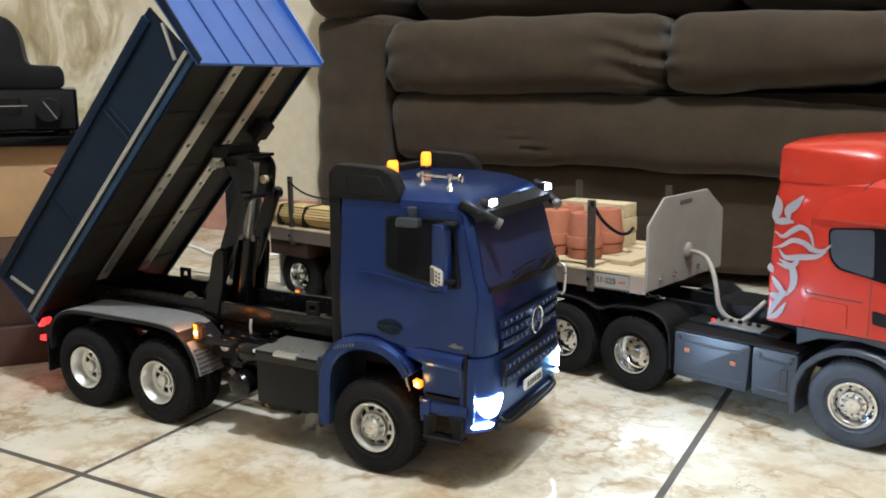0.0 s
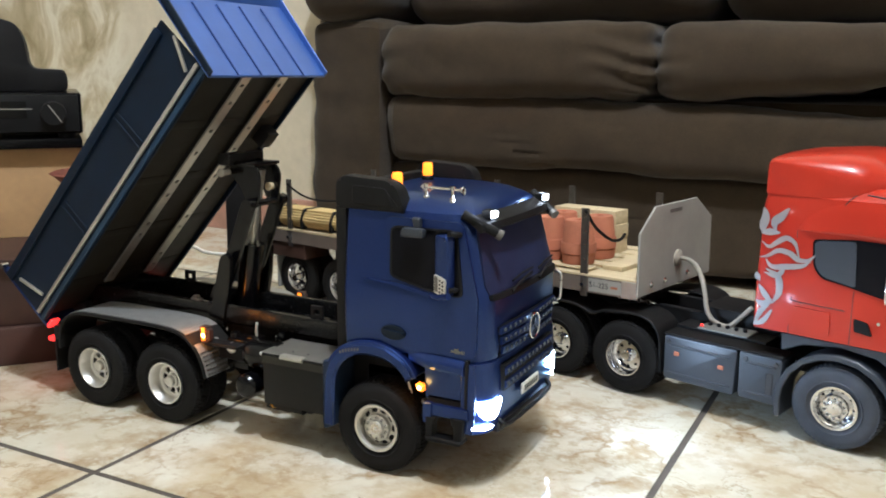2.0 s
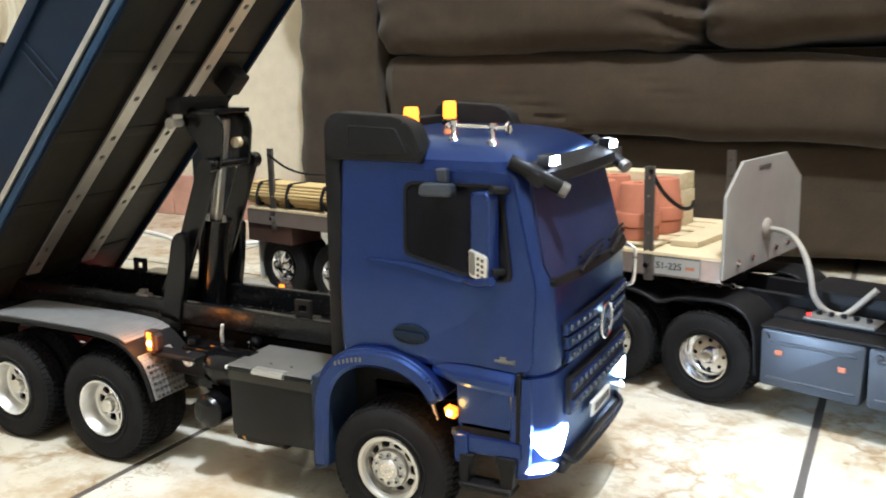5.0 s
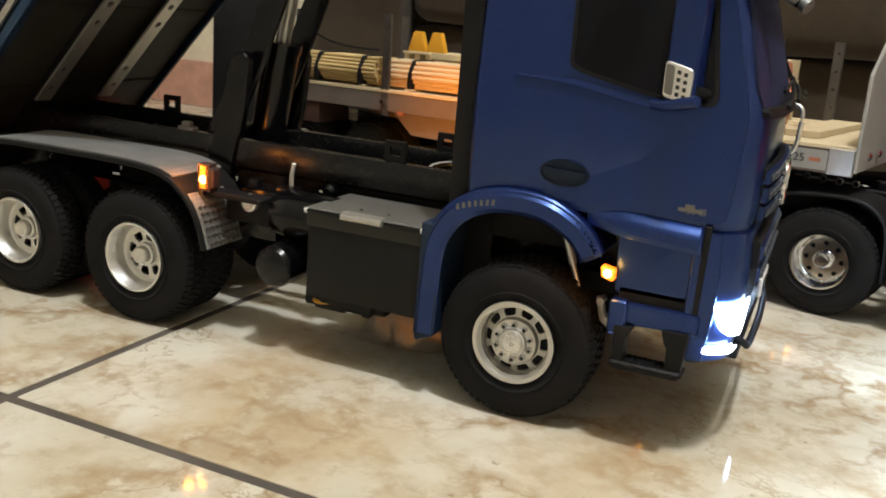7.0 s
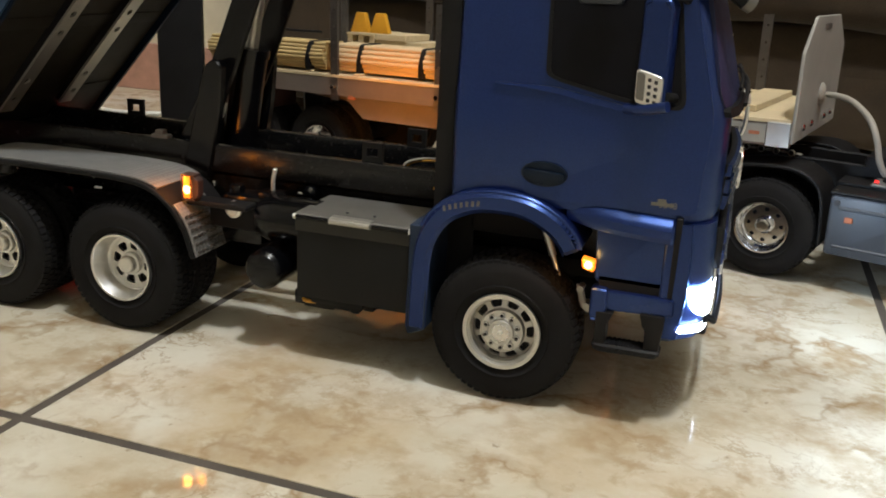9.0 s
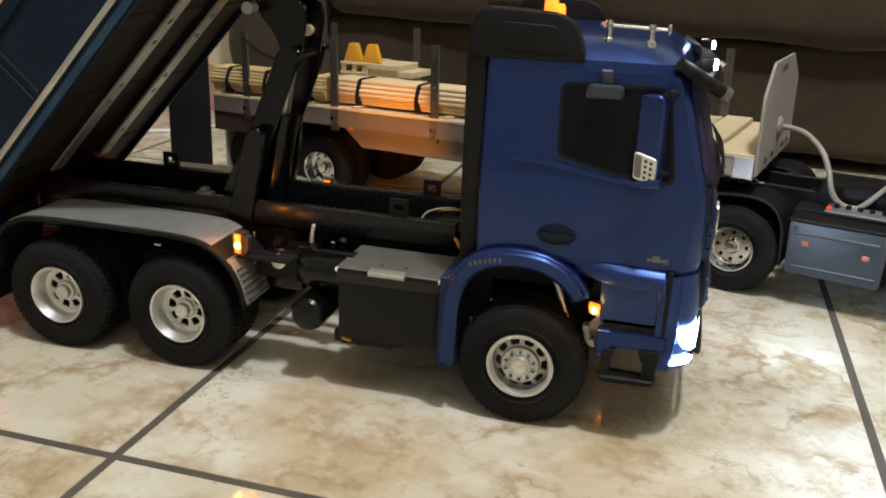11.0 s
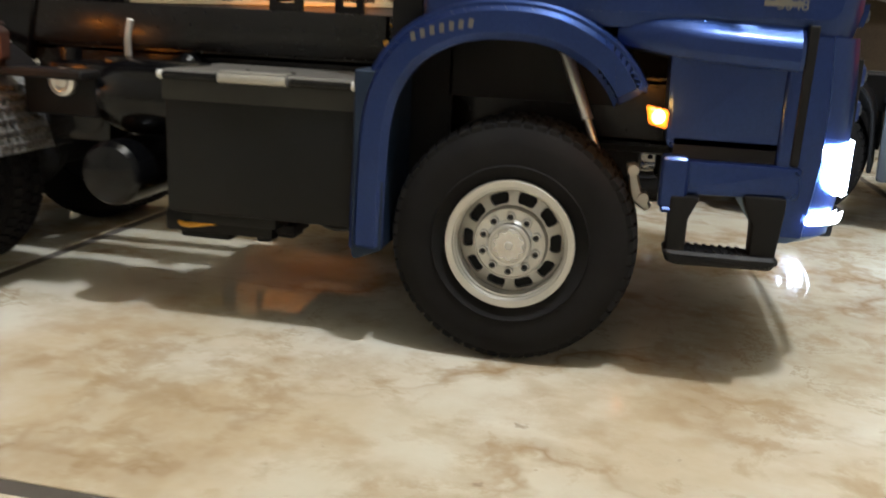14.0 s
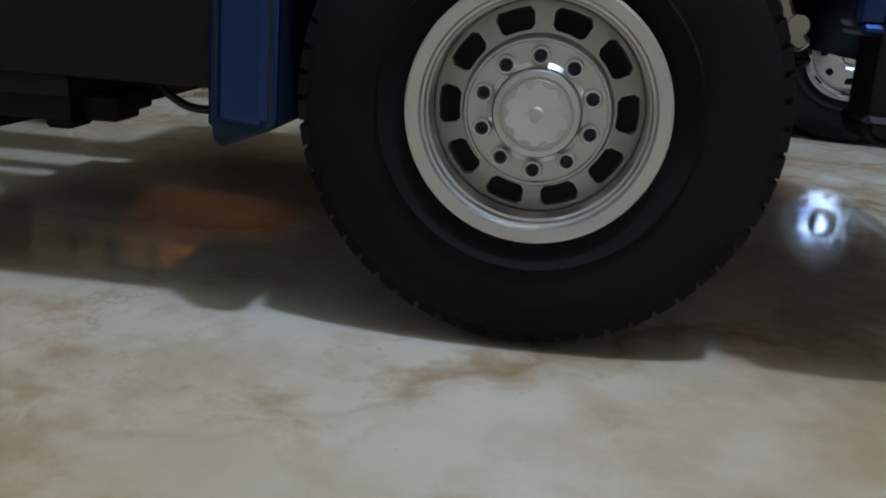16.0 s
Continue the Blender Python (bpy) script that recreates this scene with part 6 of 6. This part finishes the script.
for s in (-1, 1):
    part("spring", joined(*[box(-0.46 + 0.006 * k, -0.375 - 0.006 * k, s * 0.036, s * 0.044, 0.056 + 0.003 * k, 0.0586 + 0.003 * k) for k in range(4)], box(-0.43, -0.405, s * 0.034, s * 0.048, 0.060, 0.100, 0.001)), BLACK, trailer)
    part("side_lamp", box(-0.330, -0.322, s * 0.0960, s * 0.1000, 0.0980, 0.1030, 0.0008, 1), CLAY, trailer, "small amber side lamp")
    part("mud_flap", box(-0.5140, -0.5110, s * 0.0900, s * 0.0480, 0.0260, 0.0760, 0.0006, 1), GREY, trailer, "grey mud flap")
    part("tail_box", box(-0.5220, -0.4400, s * 0.0980, s * 0.0500, 0.0780, 0.1020, 0.0015), DARKWOOD, trailer, "dark brown tail lamp box")
part("landing_leg", joined(box(-0.075, -0.060, -0.075, -0.060, 0.010, 0.100, 0.001), box(-0.082, -0.053, -0.082, -0.053, 0.006, 0.011, 0.001)), BLACK, trailer)
part("landing_leg", joined(box(-0.075, -0.060, 0.060, 0.075, 0.010, 0.100, 0.001), box(-0.082, -0.053, 0.053, 0.082, 0.006, 0.011, 0.001)), BLACK, trailer)
part("chain", tube([(0.0300, -0.1020, 0.1940), (0.0340, -0.085, 0.1720), (0.0380, -0.060, 0.1560), (0.0360, -0.035, 0.1520), (0.0280, -0.010, 0.1540)], 0.0018, 8), BLACK, trailer, "black chain hanging from the post")
part("chain", tube([(-0.4670, -0.1050, 0.1900), (-0.4600, -0.080, 0.1700), (-0.4500, -0.050, 0.1600), (-0.4450, 0.0, 0.1560)], 0.0014, 8), BLACK, trailer, "black chain hanging from the post")


# ---- load on the trailer ----
def load(name, label, category, group=""):
    return thing(name, label, category, group, m=ROAD @ STANCE @ Matrix.Translation((0, 0, DECK_Z - 0.1292)))


pallet = load("pallet", "pale wooden pallet on the trailer deck", "pallet")
for i in range(6):
    part("slat", box(-0.095, 0.030, -0.092 + 0.0273 * i, -0.073 + 0.0273 * i, 0.1311, 0.1333, 0.0004, 1), PALE, pallet)
for x in (-0.090, -0.036, 0.018):
    part("bearer", box(x, x + 0.010, -0.092, 0.062, 0.1293, 0.1311, 0.0004, 1), PALE, pallet)


def flower_pot(x, y, z, h, r, tall):
    """A clay pot upside down with a thick rim, or the shallow saucer under it."""
    spot = ROAD @ STANCE @ Matrix.Translation((x, y, z + DECK_Z - 0.1292))
    if tall:
        p = thing("flower_pot", "terracotta flower pot upside down on a clay saucer", "flower pot", "flower pots on the trailer", m=spot)
        part("pot_body", lathe([(r * 0.86, 0.0100), (r * 0.93, 0.0120), (r * 0.78, h - 0.0016), (r * 0.74, h), (r * 0.2, h), (r * 0.2, h - 0.002), (0, h - 0.002)], seg=40), CLAY, p)
        part("rim", lathe([(r * 0.88, 0.0), (r * 0.97, 0.0004), (r * 1.0, 0.0016), (r * 1.0, 0.0120), (r * 0.98, 0.0132), (r * 0.90, 0.0136)], seg=40), CLAY, p)
    else:
        p = thing("pot_saucer", "shallow terracotta saucer on the pallet under a pot", "saucer", "saucers under the flower pots", m=spot)
        part("dish", lathe([(0, 0.0), (r * 0.86, 0.0), (r * 0.90, 0.0010), (r * 0.95, h - 0.0006), (r * 0.93, h), (r * 0.80, h), (0, h - 0.001)], seg=40), CLAY, p)
    return p


for x, y in ((0.0023, -0.0695), (0.0030, -0.0255), (-0.0395, -0.0665), (-0.0480, -0.0225)):
    flower_pot(x, y, 0.1334, 0.0115, 0.0203, False)
    flower_pot(x, y, 0.1450, 0.0390, 0.0203, True)
block = load("wood_block", "pale cut wooden block on the pallet", "wood block")
part("block", joined(box(-0.078, 0.009, 0.002, 0.032, 0.1334, 0.1510, 0.0008), box(-0.077, 0.010, 0.001, 0.032, 0.1514, 0.1685, 0.0008), box(-0.078, 0.009, 0.002, 0.032, 0.1689, 0.1855, 0.0008)), PALE, block)
plank = load("loose_plank", "pale wooden plank lying on the deck", "plank")
part("board", box(0.034, 0.060, -0.070, 0.066, 0.1294, 0.1350, 0.0006, 1), PALE, plank)

random.seed(4)


def bundle(x0, x1, y, z, rows, r, label, mat=PINE):
    b = load("rod_bundle", label, "wood bundle", "bundles of wooden rods on the trailer")
    for row, n in enumerate(rows):
        for i in range(n):
            yy = y + (i - (n - 1) / 2) * 2 * r
            zz = z + r + row * r * 1.74
            d = random.uniform(-0.002, 0.002)
            piece("rod", "rod%.3f%.3f" % (x1 - x0, r), lambda: rod((0, 0, 0), (x1 - x0, 0, 0), r * 0.98, 12), mat, b, Matrix.Translation((x0 + d, yy, zz)))
    h, w = r * 2 + (len(rows) - 1) * r * 1.74, max(rows) * r
    for t in (0.16, 0.50, 0.88):
        x = x0 + (x1 - x0) * t
        part("strap", slab(soft([(y - w - 0.0012, z - 0.0004), (y + w + 0.0012, z - 0.0004), (y + w + 0.0012, z + h * 0.5), (y + w * 0.75, z + h + 0.001), (y - w * 0.75, z + h + 0.001), (y - w - 0.0012, z + h * 0.5)], 0.004), "x", x - 0.0022, x + 0.0022), BLACK, b)
    return b


bundle(-0.523, -0.362, -0.078, 0.1316, (7, 9, 10, 11, 11, 10, 9, 7), 0.0020, "strapped bundle of yellowish wooden rods", TIMBER)
bundle(-0.356, -0.140, -0.072, 0.1316, (6, 7, 8, 8, 7, 6), 0.0026, "strapped bundle of pale wooden rods")
for x in (-0.470, -0.380, -0.320, -0.210):
    bearer = load("bearer", "thin wooden bearer under the rod bundle", "bearer", "bearers under the bundles")
    part("stick", box(x - 0.004, x + 0.004, -0.098, -0.044, 0.1293, 0.1315, 0.0004, 1), PALE, bearer)
crate = load("pallet_stack", "two small pale wooden pallets stacked on the deck", "pallet")
for j in range(2):
    z = 0.1430 + 0.0112 * j
    for y in (0.000, 0.0200, 0.0400):
        part("slat", box(-0.409, -0.372, y, y + 0.0160, z + 0.0080, z + 0.0108, 0.0004, 1), PALE, crate)
    for x in (-0.409, -0.394, -0.379):
        part("block", box(x, x + 0.0070, 0.002, 0.054, z, z + 0.0080, 0.0004, 1), PALE, crate)
part("slat", box(-0.409, -0.372, 0.000, 0.056, 0.1293, 0.1428, 0.0004, 1), PALE, crate)
boards = load("board_stack", "short pale boards stacked beside the pallets", "boards")
for j, (x1, d) in enumerate(((-0.322, 0.0), (-0.318, 0.002), (-0.326, 0.001), (-0.312, 0.003), (-0.330, 0.0))):
    part("board", box(-0.3715, x1, 0.002 + d, 0.050 + d, 0.1293 + 0.0072 * j, 0.1360 + 0.0072 * j, 0.0005, 1), PALE, boards)
for i in range(2):
    cone = load("yellow_block", "yellow tapered plastic block on the pallets", "plastic block", "yellow blocks on the pallets")
    part("block", slab([(-0.4080 + 0.0262 * i, 0.1652), (-0.3820 + 0.0262 * i, 0.1652), (-0.3890 + 0.0262 * i, 0.1870), (-0.4000 + 0.0262 * i, 0.1870)], "y", 0.006, 0.013, 0.0012, 2), YELLOW, cone)


# ---- sofa ----
def pillow(x0, x1, y0, y1, z0, z1, r, seed, puff=0.012, cuts=26, pleats=False, sag=0.0):
    """An upholstered block: rounded, with soft swells, creases and pleats by its seams; sag lifts (or drops) one edge in a slack stretch."""
    bm = bmesh.new()
    bmesh.ops.create_cube(bm, size=1, matrix=Matrix.Translation(((x0 + x1) / 2, (y0 + y1) / 2, (z0 + z1) / 2)) @ Matrix.Diagonal((x1 - x0, y1 - y0, z1 - z0, 1)))
    bmesh.ops.subdivide_edges(bm, edges=bm.edges[:], cuts=cuts, use_grid_fill=True)
    for v in bm.verts:
        p = v.co
        q = Vector((min(max(p.x, x0 + r), x1 - r), min(max(p.y, y0 + r), y1 - r), min(max(p.z, z0 + r), z1 - r)))
        v.co = q + (p - q).normalized() * r
    bm.normal_update()
    for v in bm.verts:
        p = v.co.copy()
        u, w = (p.x - x0) / (x1 - x0), (p.z - z0) / (z1 - z0)
        swell = puff * max(0.0, math.sin(math.pi * min(max(w, 0), 1))) ** 0.7 * max(0.0, math.sin(math.pi * min(max(u, 0), 1))) ** 0.4
        fold = noise.noise(Vector((p.x * 5 + seed, p.z * 12, p.y * 4))) * 0.0085 + noise.noise(Vector((p.x * 13 + seed, p.z * 21 + p.x * 6, 3))) * 0.0032
        crease = -0.0075 * max(0.0, 1 - abs(noise.noise(Vector((p.x * 2.4 + seed * 2, p.z * 13 + p.x * 9, 9)))) * 9) * max(0.0, noise.noise(Vector((p.x * 4, p.z * 6, seed + 5)))) * 2
        near = math.exp(-((x1 - p.x) / 0.09) ** 2) + 0.5 * math.exp(-((p.x - x0) / 0.05) ** 2)
        pleat = 0.0045 * near * math.sin(p.z * 170 + 6 * noise.noise(Vector((p.x * 9, p.z * 9, seed)))) if pleats else 0.0
        slack = math.exp(-((p.x - 0.46) / 0.24) ** 2) * abs(sag) * (1 + 0.5 * noise.noise(Vector((p.x * 11, p.z * 8, seed))))
        v.co = p + v.normal * (swell + fold + crease + pleat) + Vector((0, 0, slack * (1 - w) if sag > 0 else -slack * w))
    return bm


SOFA_Y = 0.725
sofa = thing("sofa", "large dark brown suede sofa with overstuffed cushions", "sofa", m=Matrix.Translation((0, SOFA_Y, 0)))
part("frame", joined(box(-0.61, 1.55, 0.06, 0.84, 0.03, 0.30, 0.01), box(-0.60, 1.55, 0.60, 0.85, 0.30, 0.80, 0.03)), SUEDE, sofa)
part("arm", pillow(-0.632, -0.478, -0.004, 0.86, 0.02, 0.432, 0.024, 3, 0.008), SUEDE, sofa, "padded sofa arm")
part("arm_roll", pillow(-0.640, -0.480, -0.030, 0.86, 0.430, 0.560, 0.055, 6, 0.012), SUEDE, sofa, "rounded arm roll")
part("front_panel", pillow(-0.476, 0.62, 0.030, 0.10, 0.02, 0.178, 0.015, 11, 0.004), SUEDE, sofa)
part("front_panel", pillow(0.63, 1.52, 0.030, 0.10, 0.02, 0.178, 0.015, 12, 0.004), SUEDE, sofa)
part("foot_panel", pillow(-0.472, 0.60, -0.002, 0.08, 0.176, 0.300, 0.030, 21, 0.010, 44, False, -0.028), SUEDE, sofa, "padded foot panel")
part("foot_panel", pillow(0.61, 1.52, -0.002, 0.08, 0.180, 0.300, 0.030, 22, 0.010), SUEDE, sofa, "padded foot panel")
part("cushion", pillow(-0.474, 0.022, -0.020, 0.62, 0.296, 0.424, 0.040, 31, 0.016, 44, True), SUEDE, sofa, "overstuffed seat cushion")
part("cushion", pillow(0.024, 0.80, -0.022, 0.62, 0.300, 0.420, 0.040, 37, 0.016, 44, True, 0.024), SUEDE, sofa, "overstuffed seat cushion")
part("cushion", pillow(0.802, 1.52, -0.020, 0.62, 0.300, 0.420, 0.034, 38, 0.014), SUEDE, sofa, "overstuffed seat cushion")
for x0, x1, sd in ((-0.470, 0.10, 41), (0.104, 0.80, 42), (0.804, 1.52, 43)):
    part("back_cushion", pillow(x0, x1, 0.060, 0.62, 0.424, 0.70, 0.06, sd, 0.02), SUEDE, sofa, "overstuffed back cushion")

# ---- corner by the wall ----
CORNER = pose(-0.6027, 0.0090, 0, 0, 0, 50)
hearth = thing("hearth", "low dark brown stone plinth in the corner", "plinth", m=CORNER)
part("plinth", box(-0.60, 0.20, -0.10, 0.42, 0.0, 0.045, 0.003), DARKWOOD, hearth, "dark brown base")
part("body", box(-0.60, 0.19, -0.09, 0.42, 0.045, 0.118, 0.003), HEARTH, hearth)
part("top", box(-0.60, 0.20, -0.10, 0.42, 0.118, 0.126, 0.002), HEARTH, hearth, "dark brown stone top")
# added sheet: the wall below the shelf, its shade put into the tan
part("shade_sheet", box(-0.60, 0.20, 0.045, 0.060, 0.126, 0.239, 0.002), WALL_SHADE, hearth, "tan sheet standing for the wall in the shelf's shade")
shelf = thing("shelf", "black shelf with a glass top over the plinth", "shelf", m=CORNER)
part("top", box(-0.60, 0.108, 0.03, 0.34, 0.240, 0.252, 0.002), GLOSS, shelf, "black glass shelf top")
for x in (-0.58, -0.10):
    for y in (0.08, 0.31):
        part("leg", box(x - 0.012, x + 0.012, y - 0.012, y + 0.012, 0.126, 0.240, 0.002), BLACK, shelf)
amp = thing("amplifier", "black hi-fi amplifier with a large knob on the shelf", "amplifier", m=CORNER @ Matrix.Translation((0, 0.045, 0.2525)))
part("body", box(-0.33, 0.110, 0.003, 0.24, 0.005, 0.057, 0.003), GLOSS, amp)
part("face", box(-0.325, 0.106, 0.0, 0.003, 0.008, 0.054, 0.001), BLACK, amp)
part("knob", lathe([(0.0155, 0), (0.0150, 0.010), (0.0140, 0.011), (0, 0.011)], Matrix.Translation((0.076, 0.0, 0.031)) @ FACE_NEAR, 34), BLACK, amp, "large black volume knob")
part("knob_mark", moved(box(-0.0006, 0.0006, -0.0118, -0.0108, -0.0130, 0.0130), Matrix.Translation((0.078, 0, 0.031)) @ Matrix.Rotation(radians(-34), 4, "Y")), STEEL, amp)
part("display", box(-0.10, 0.045, -0.0008, 0.0, 0.026, 0.046), GLOSS, amp)
part("trim_line", box(-0.10, 0.052, -0.0012, -0.0004, 0.0360, 0.0372), STEEL, amp)
for x in (-0.31, 0.09):
    for y in (0.02, 0.22):
        part("foot", rod((x, y, 0), (x, y, 0.005), 0.010, 14), BLACK, amp)
speaker = thing("speaker", "black speaker with rounded shoulders on the amplifier", "speaker", m=CORNER @ Matrix.Translation((0, 0.075, 0.3098)))
part("cabinet", slab(soft([(-0.30, 0.0), (0.096, 0.0), (0.096, 0.020), (0.092, 0.0285), (0.052, 0.0300), (0.048, 0.066), (0.040, 0.086), (0.014, 0.0930), (-0.30, 0.095)], 0.010), "y", 0.0, 0.12, 0.003, 2), BLACK, speaker)
pot = thing("clay_jar", "dark brown clay jar with a flared rim on the plinth", "jar", m=CORNER @ Matrix.Translation((0.128, -0.030, 0.1265)))
part("jar", lathe([(0, 0), (0.036, 0), (0.056, 0.022), (0.060, 0.044), (0.050, 0.064), (0.044, 0.072), (0.056, 0.084), (0.062, 0.088), (0.058, 0.090), (0.044, 0.078), (0.040, 0.06), (0, 0.02)], seg=44), CLAY_DARK, pot)
post = thing("floor_post", "black upright post standing on the floor behind the truck", "post", m=pose(-0.449, 0.293, 0, 0, 0, 30))
part("column", box(-0.022, 0.022, -0.020, 0.020, 0.006, 0.230, 0.003), BLACK, post)
part("foot", box(-0.026, 0.026, -0.024, 0.024, 0.0, 0.006, 0.002), BLACK, post)
cord = thing("floor_cable", "thin white cable lying on the floor", "cable")
part("cable", tube([(-1.10, 0.66, 0.003), (-0.85, 0.602, 0.003), (-0.75, 0.560, 0.003), (-0.66, 0.60, 0.003), (-0.60, 0.70, 0.003)], 0.003, 8), WHITE, cord)

# ---- light from the truck's own lamps ----
for s in (-1, 1):
    lamp("headlamp_light", "SPOT", look((0.1080, s * 0.068, 0.0740), (0.60, s * 0.150, 0.068)), 0.98, (0.72, 0.87, 1.0), size=0.008, cone=128, blend=0.9)
    lamp("marker_light", "POINT", Matrix.Translation((0.0425, s * 0.0920, 0.0865)), 0.010, (1.0, 0.38, 0.04), size=0.003)
    lamp("tail_light", "SPOT", look((-0.4120, s * 0.075, 0.0620), (-0.4700, s * 0.080, 0.0)), 0.035, (1.0, 0.04, 0.02), size=0.010, cone=130, blend=0.9)
lamp("fender_light", "POINT", Matrix.Translation((-0.2010, -0.0830, 0.1010)), 0.020, (1.0, 0.27, 0.012), size=0.003)
lamp("fender_light", "SPOT", look((-0.1950, 0.0910, 0.0950), (-0.2120, 0.294, 0.0940)), 2.3, (1.0, 0.30, 0.005), size=0.004, cone=44, blend=1.0)
for s in (-1, 1):
    lamp("visor_light", "POINT", Matrix.Translation((0.0860, s * 0.0700, 0.2360)), 0.006, (0.95, 0.97, 1.0), size=0.003)
lamp("fender_light", "POINT", Matrix.Translation((-0.1860, -0.0890, 0.0930)), 0.008, (1.0, 0.27, 0.012), size=0.003)

# ---- floor tiles, last ----
TILE_B = 0.6288


def long_tile():
    bm = box(JOINT / 2, JOINT / 2 + TILE, JOINT / 2, JOINT / 2 + TILE_B, -0.012, 0.0)
    bmesh.ops.bevel(bm, geom=[e for e in bm.edges if all(v.co.z > -0.001 for v in e.verts)], offset=0.0003, segments=1, affect="EDGES")
    return bm


def cut_tile(m):
    """A tile trimmed where it meets the walls."""
    bm = moved(long_tile(), m)
    for co, no in (((X0, 0, 0), (-1, 0, 0)), ((X1, 0, 0), (1, 0, 0)), ((0, Y0, 0), (0, -1, 0)), ((0, Y1, 0), (0, 1, 0))):
        bmesh.ops.bisect_plane(bm, geom=bm.verts[:] + bm.edges[:] + bm.faces[:], plane_co=co, plane_no=no, clear_outer=True)
    return bm


for i in range(-6, 8):
    for j in range(-7, 5):
        m = GRID @ Matrix.Translation((i * (TILE + JOINT), j * (TILE_B + JOINT), 0))
        c = [m @ Vector((u * (TILE + JOINT), v * (TILE_B + JOINT), 0)) for u in (0, 1) for v in (0, 1)]
        if all(X0 < p.x < X1 and Y0 < p.y < Y1 for p in c):
            piece("tile", "floor_tile", long_tile, MARBLE, floor, m)
        elif max(p.x for p in c) > X0 + 0.02 and min(p.x for p in c) < X1 - 0.02 and max(p.y for p in c) > Y0 + 0.02 and min(p.y for p in c) < Y1 - 0.02:
            part("tile", cut_tile(m), MARBLE, floor)
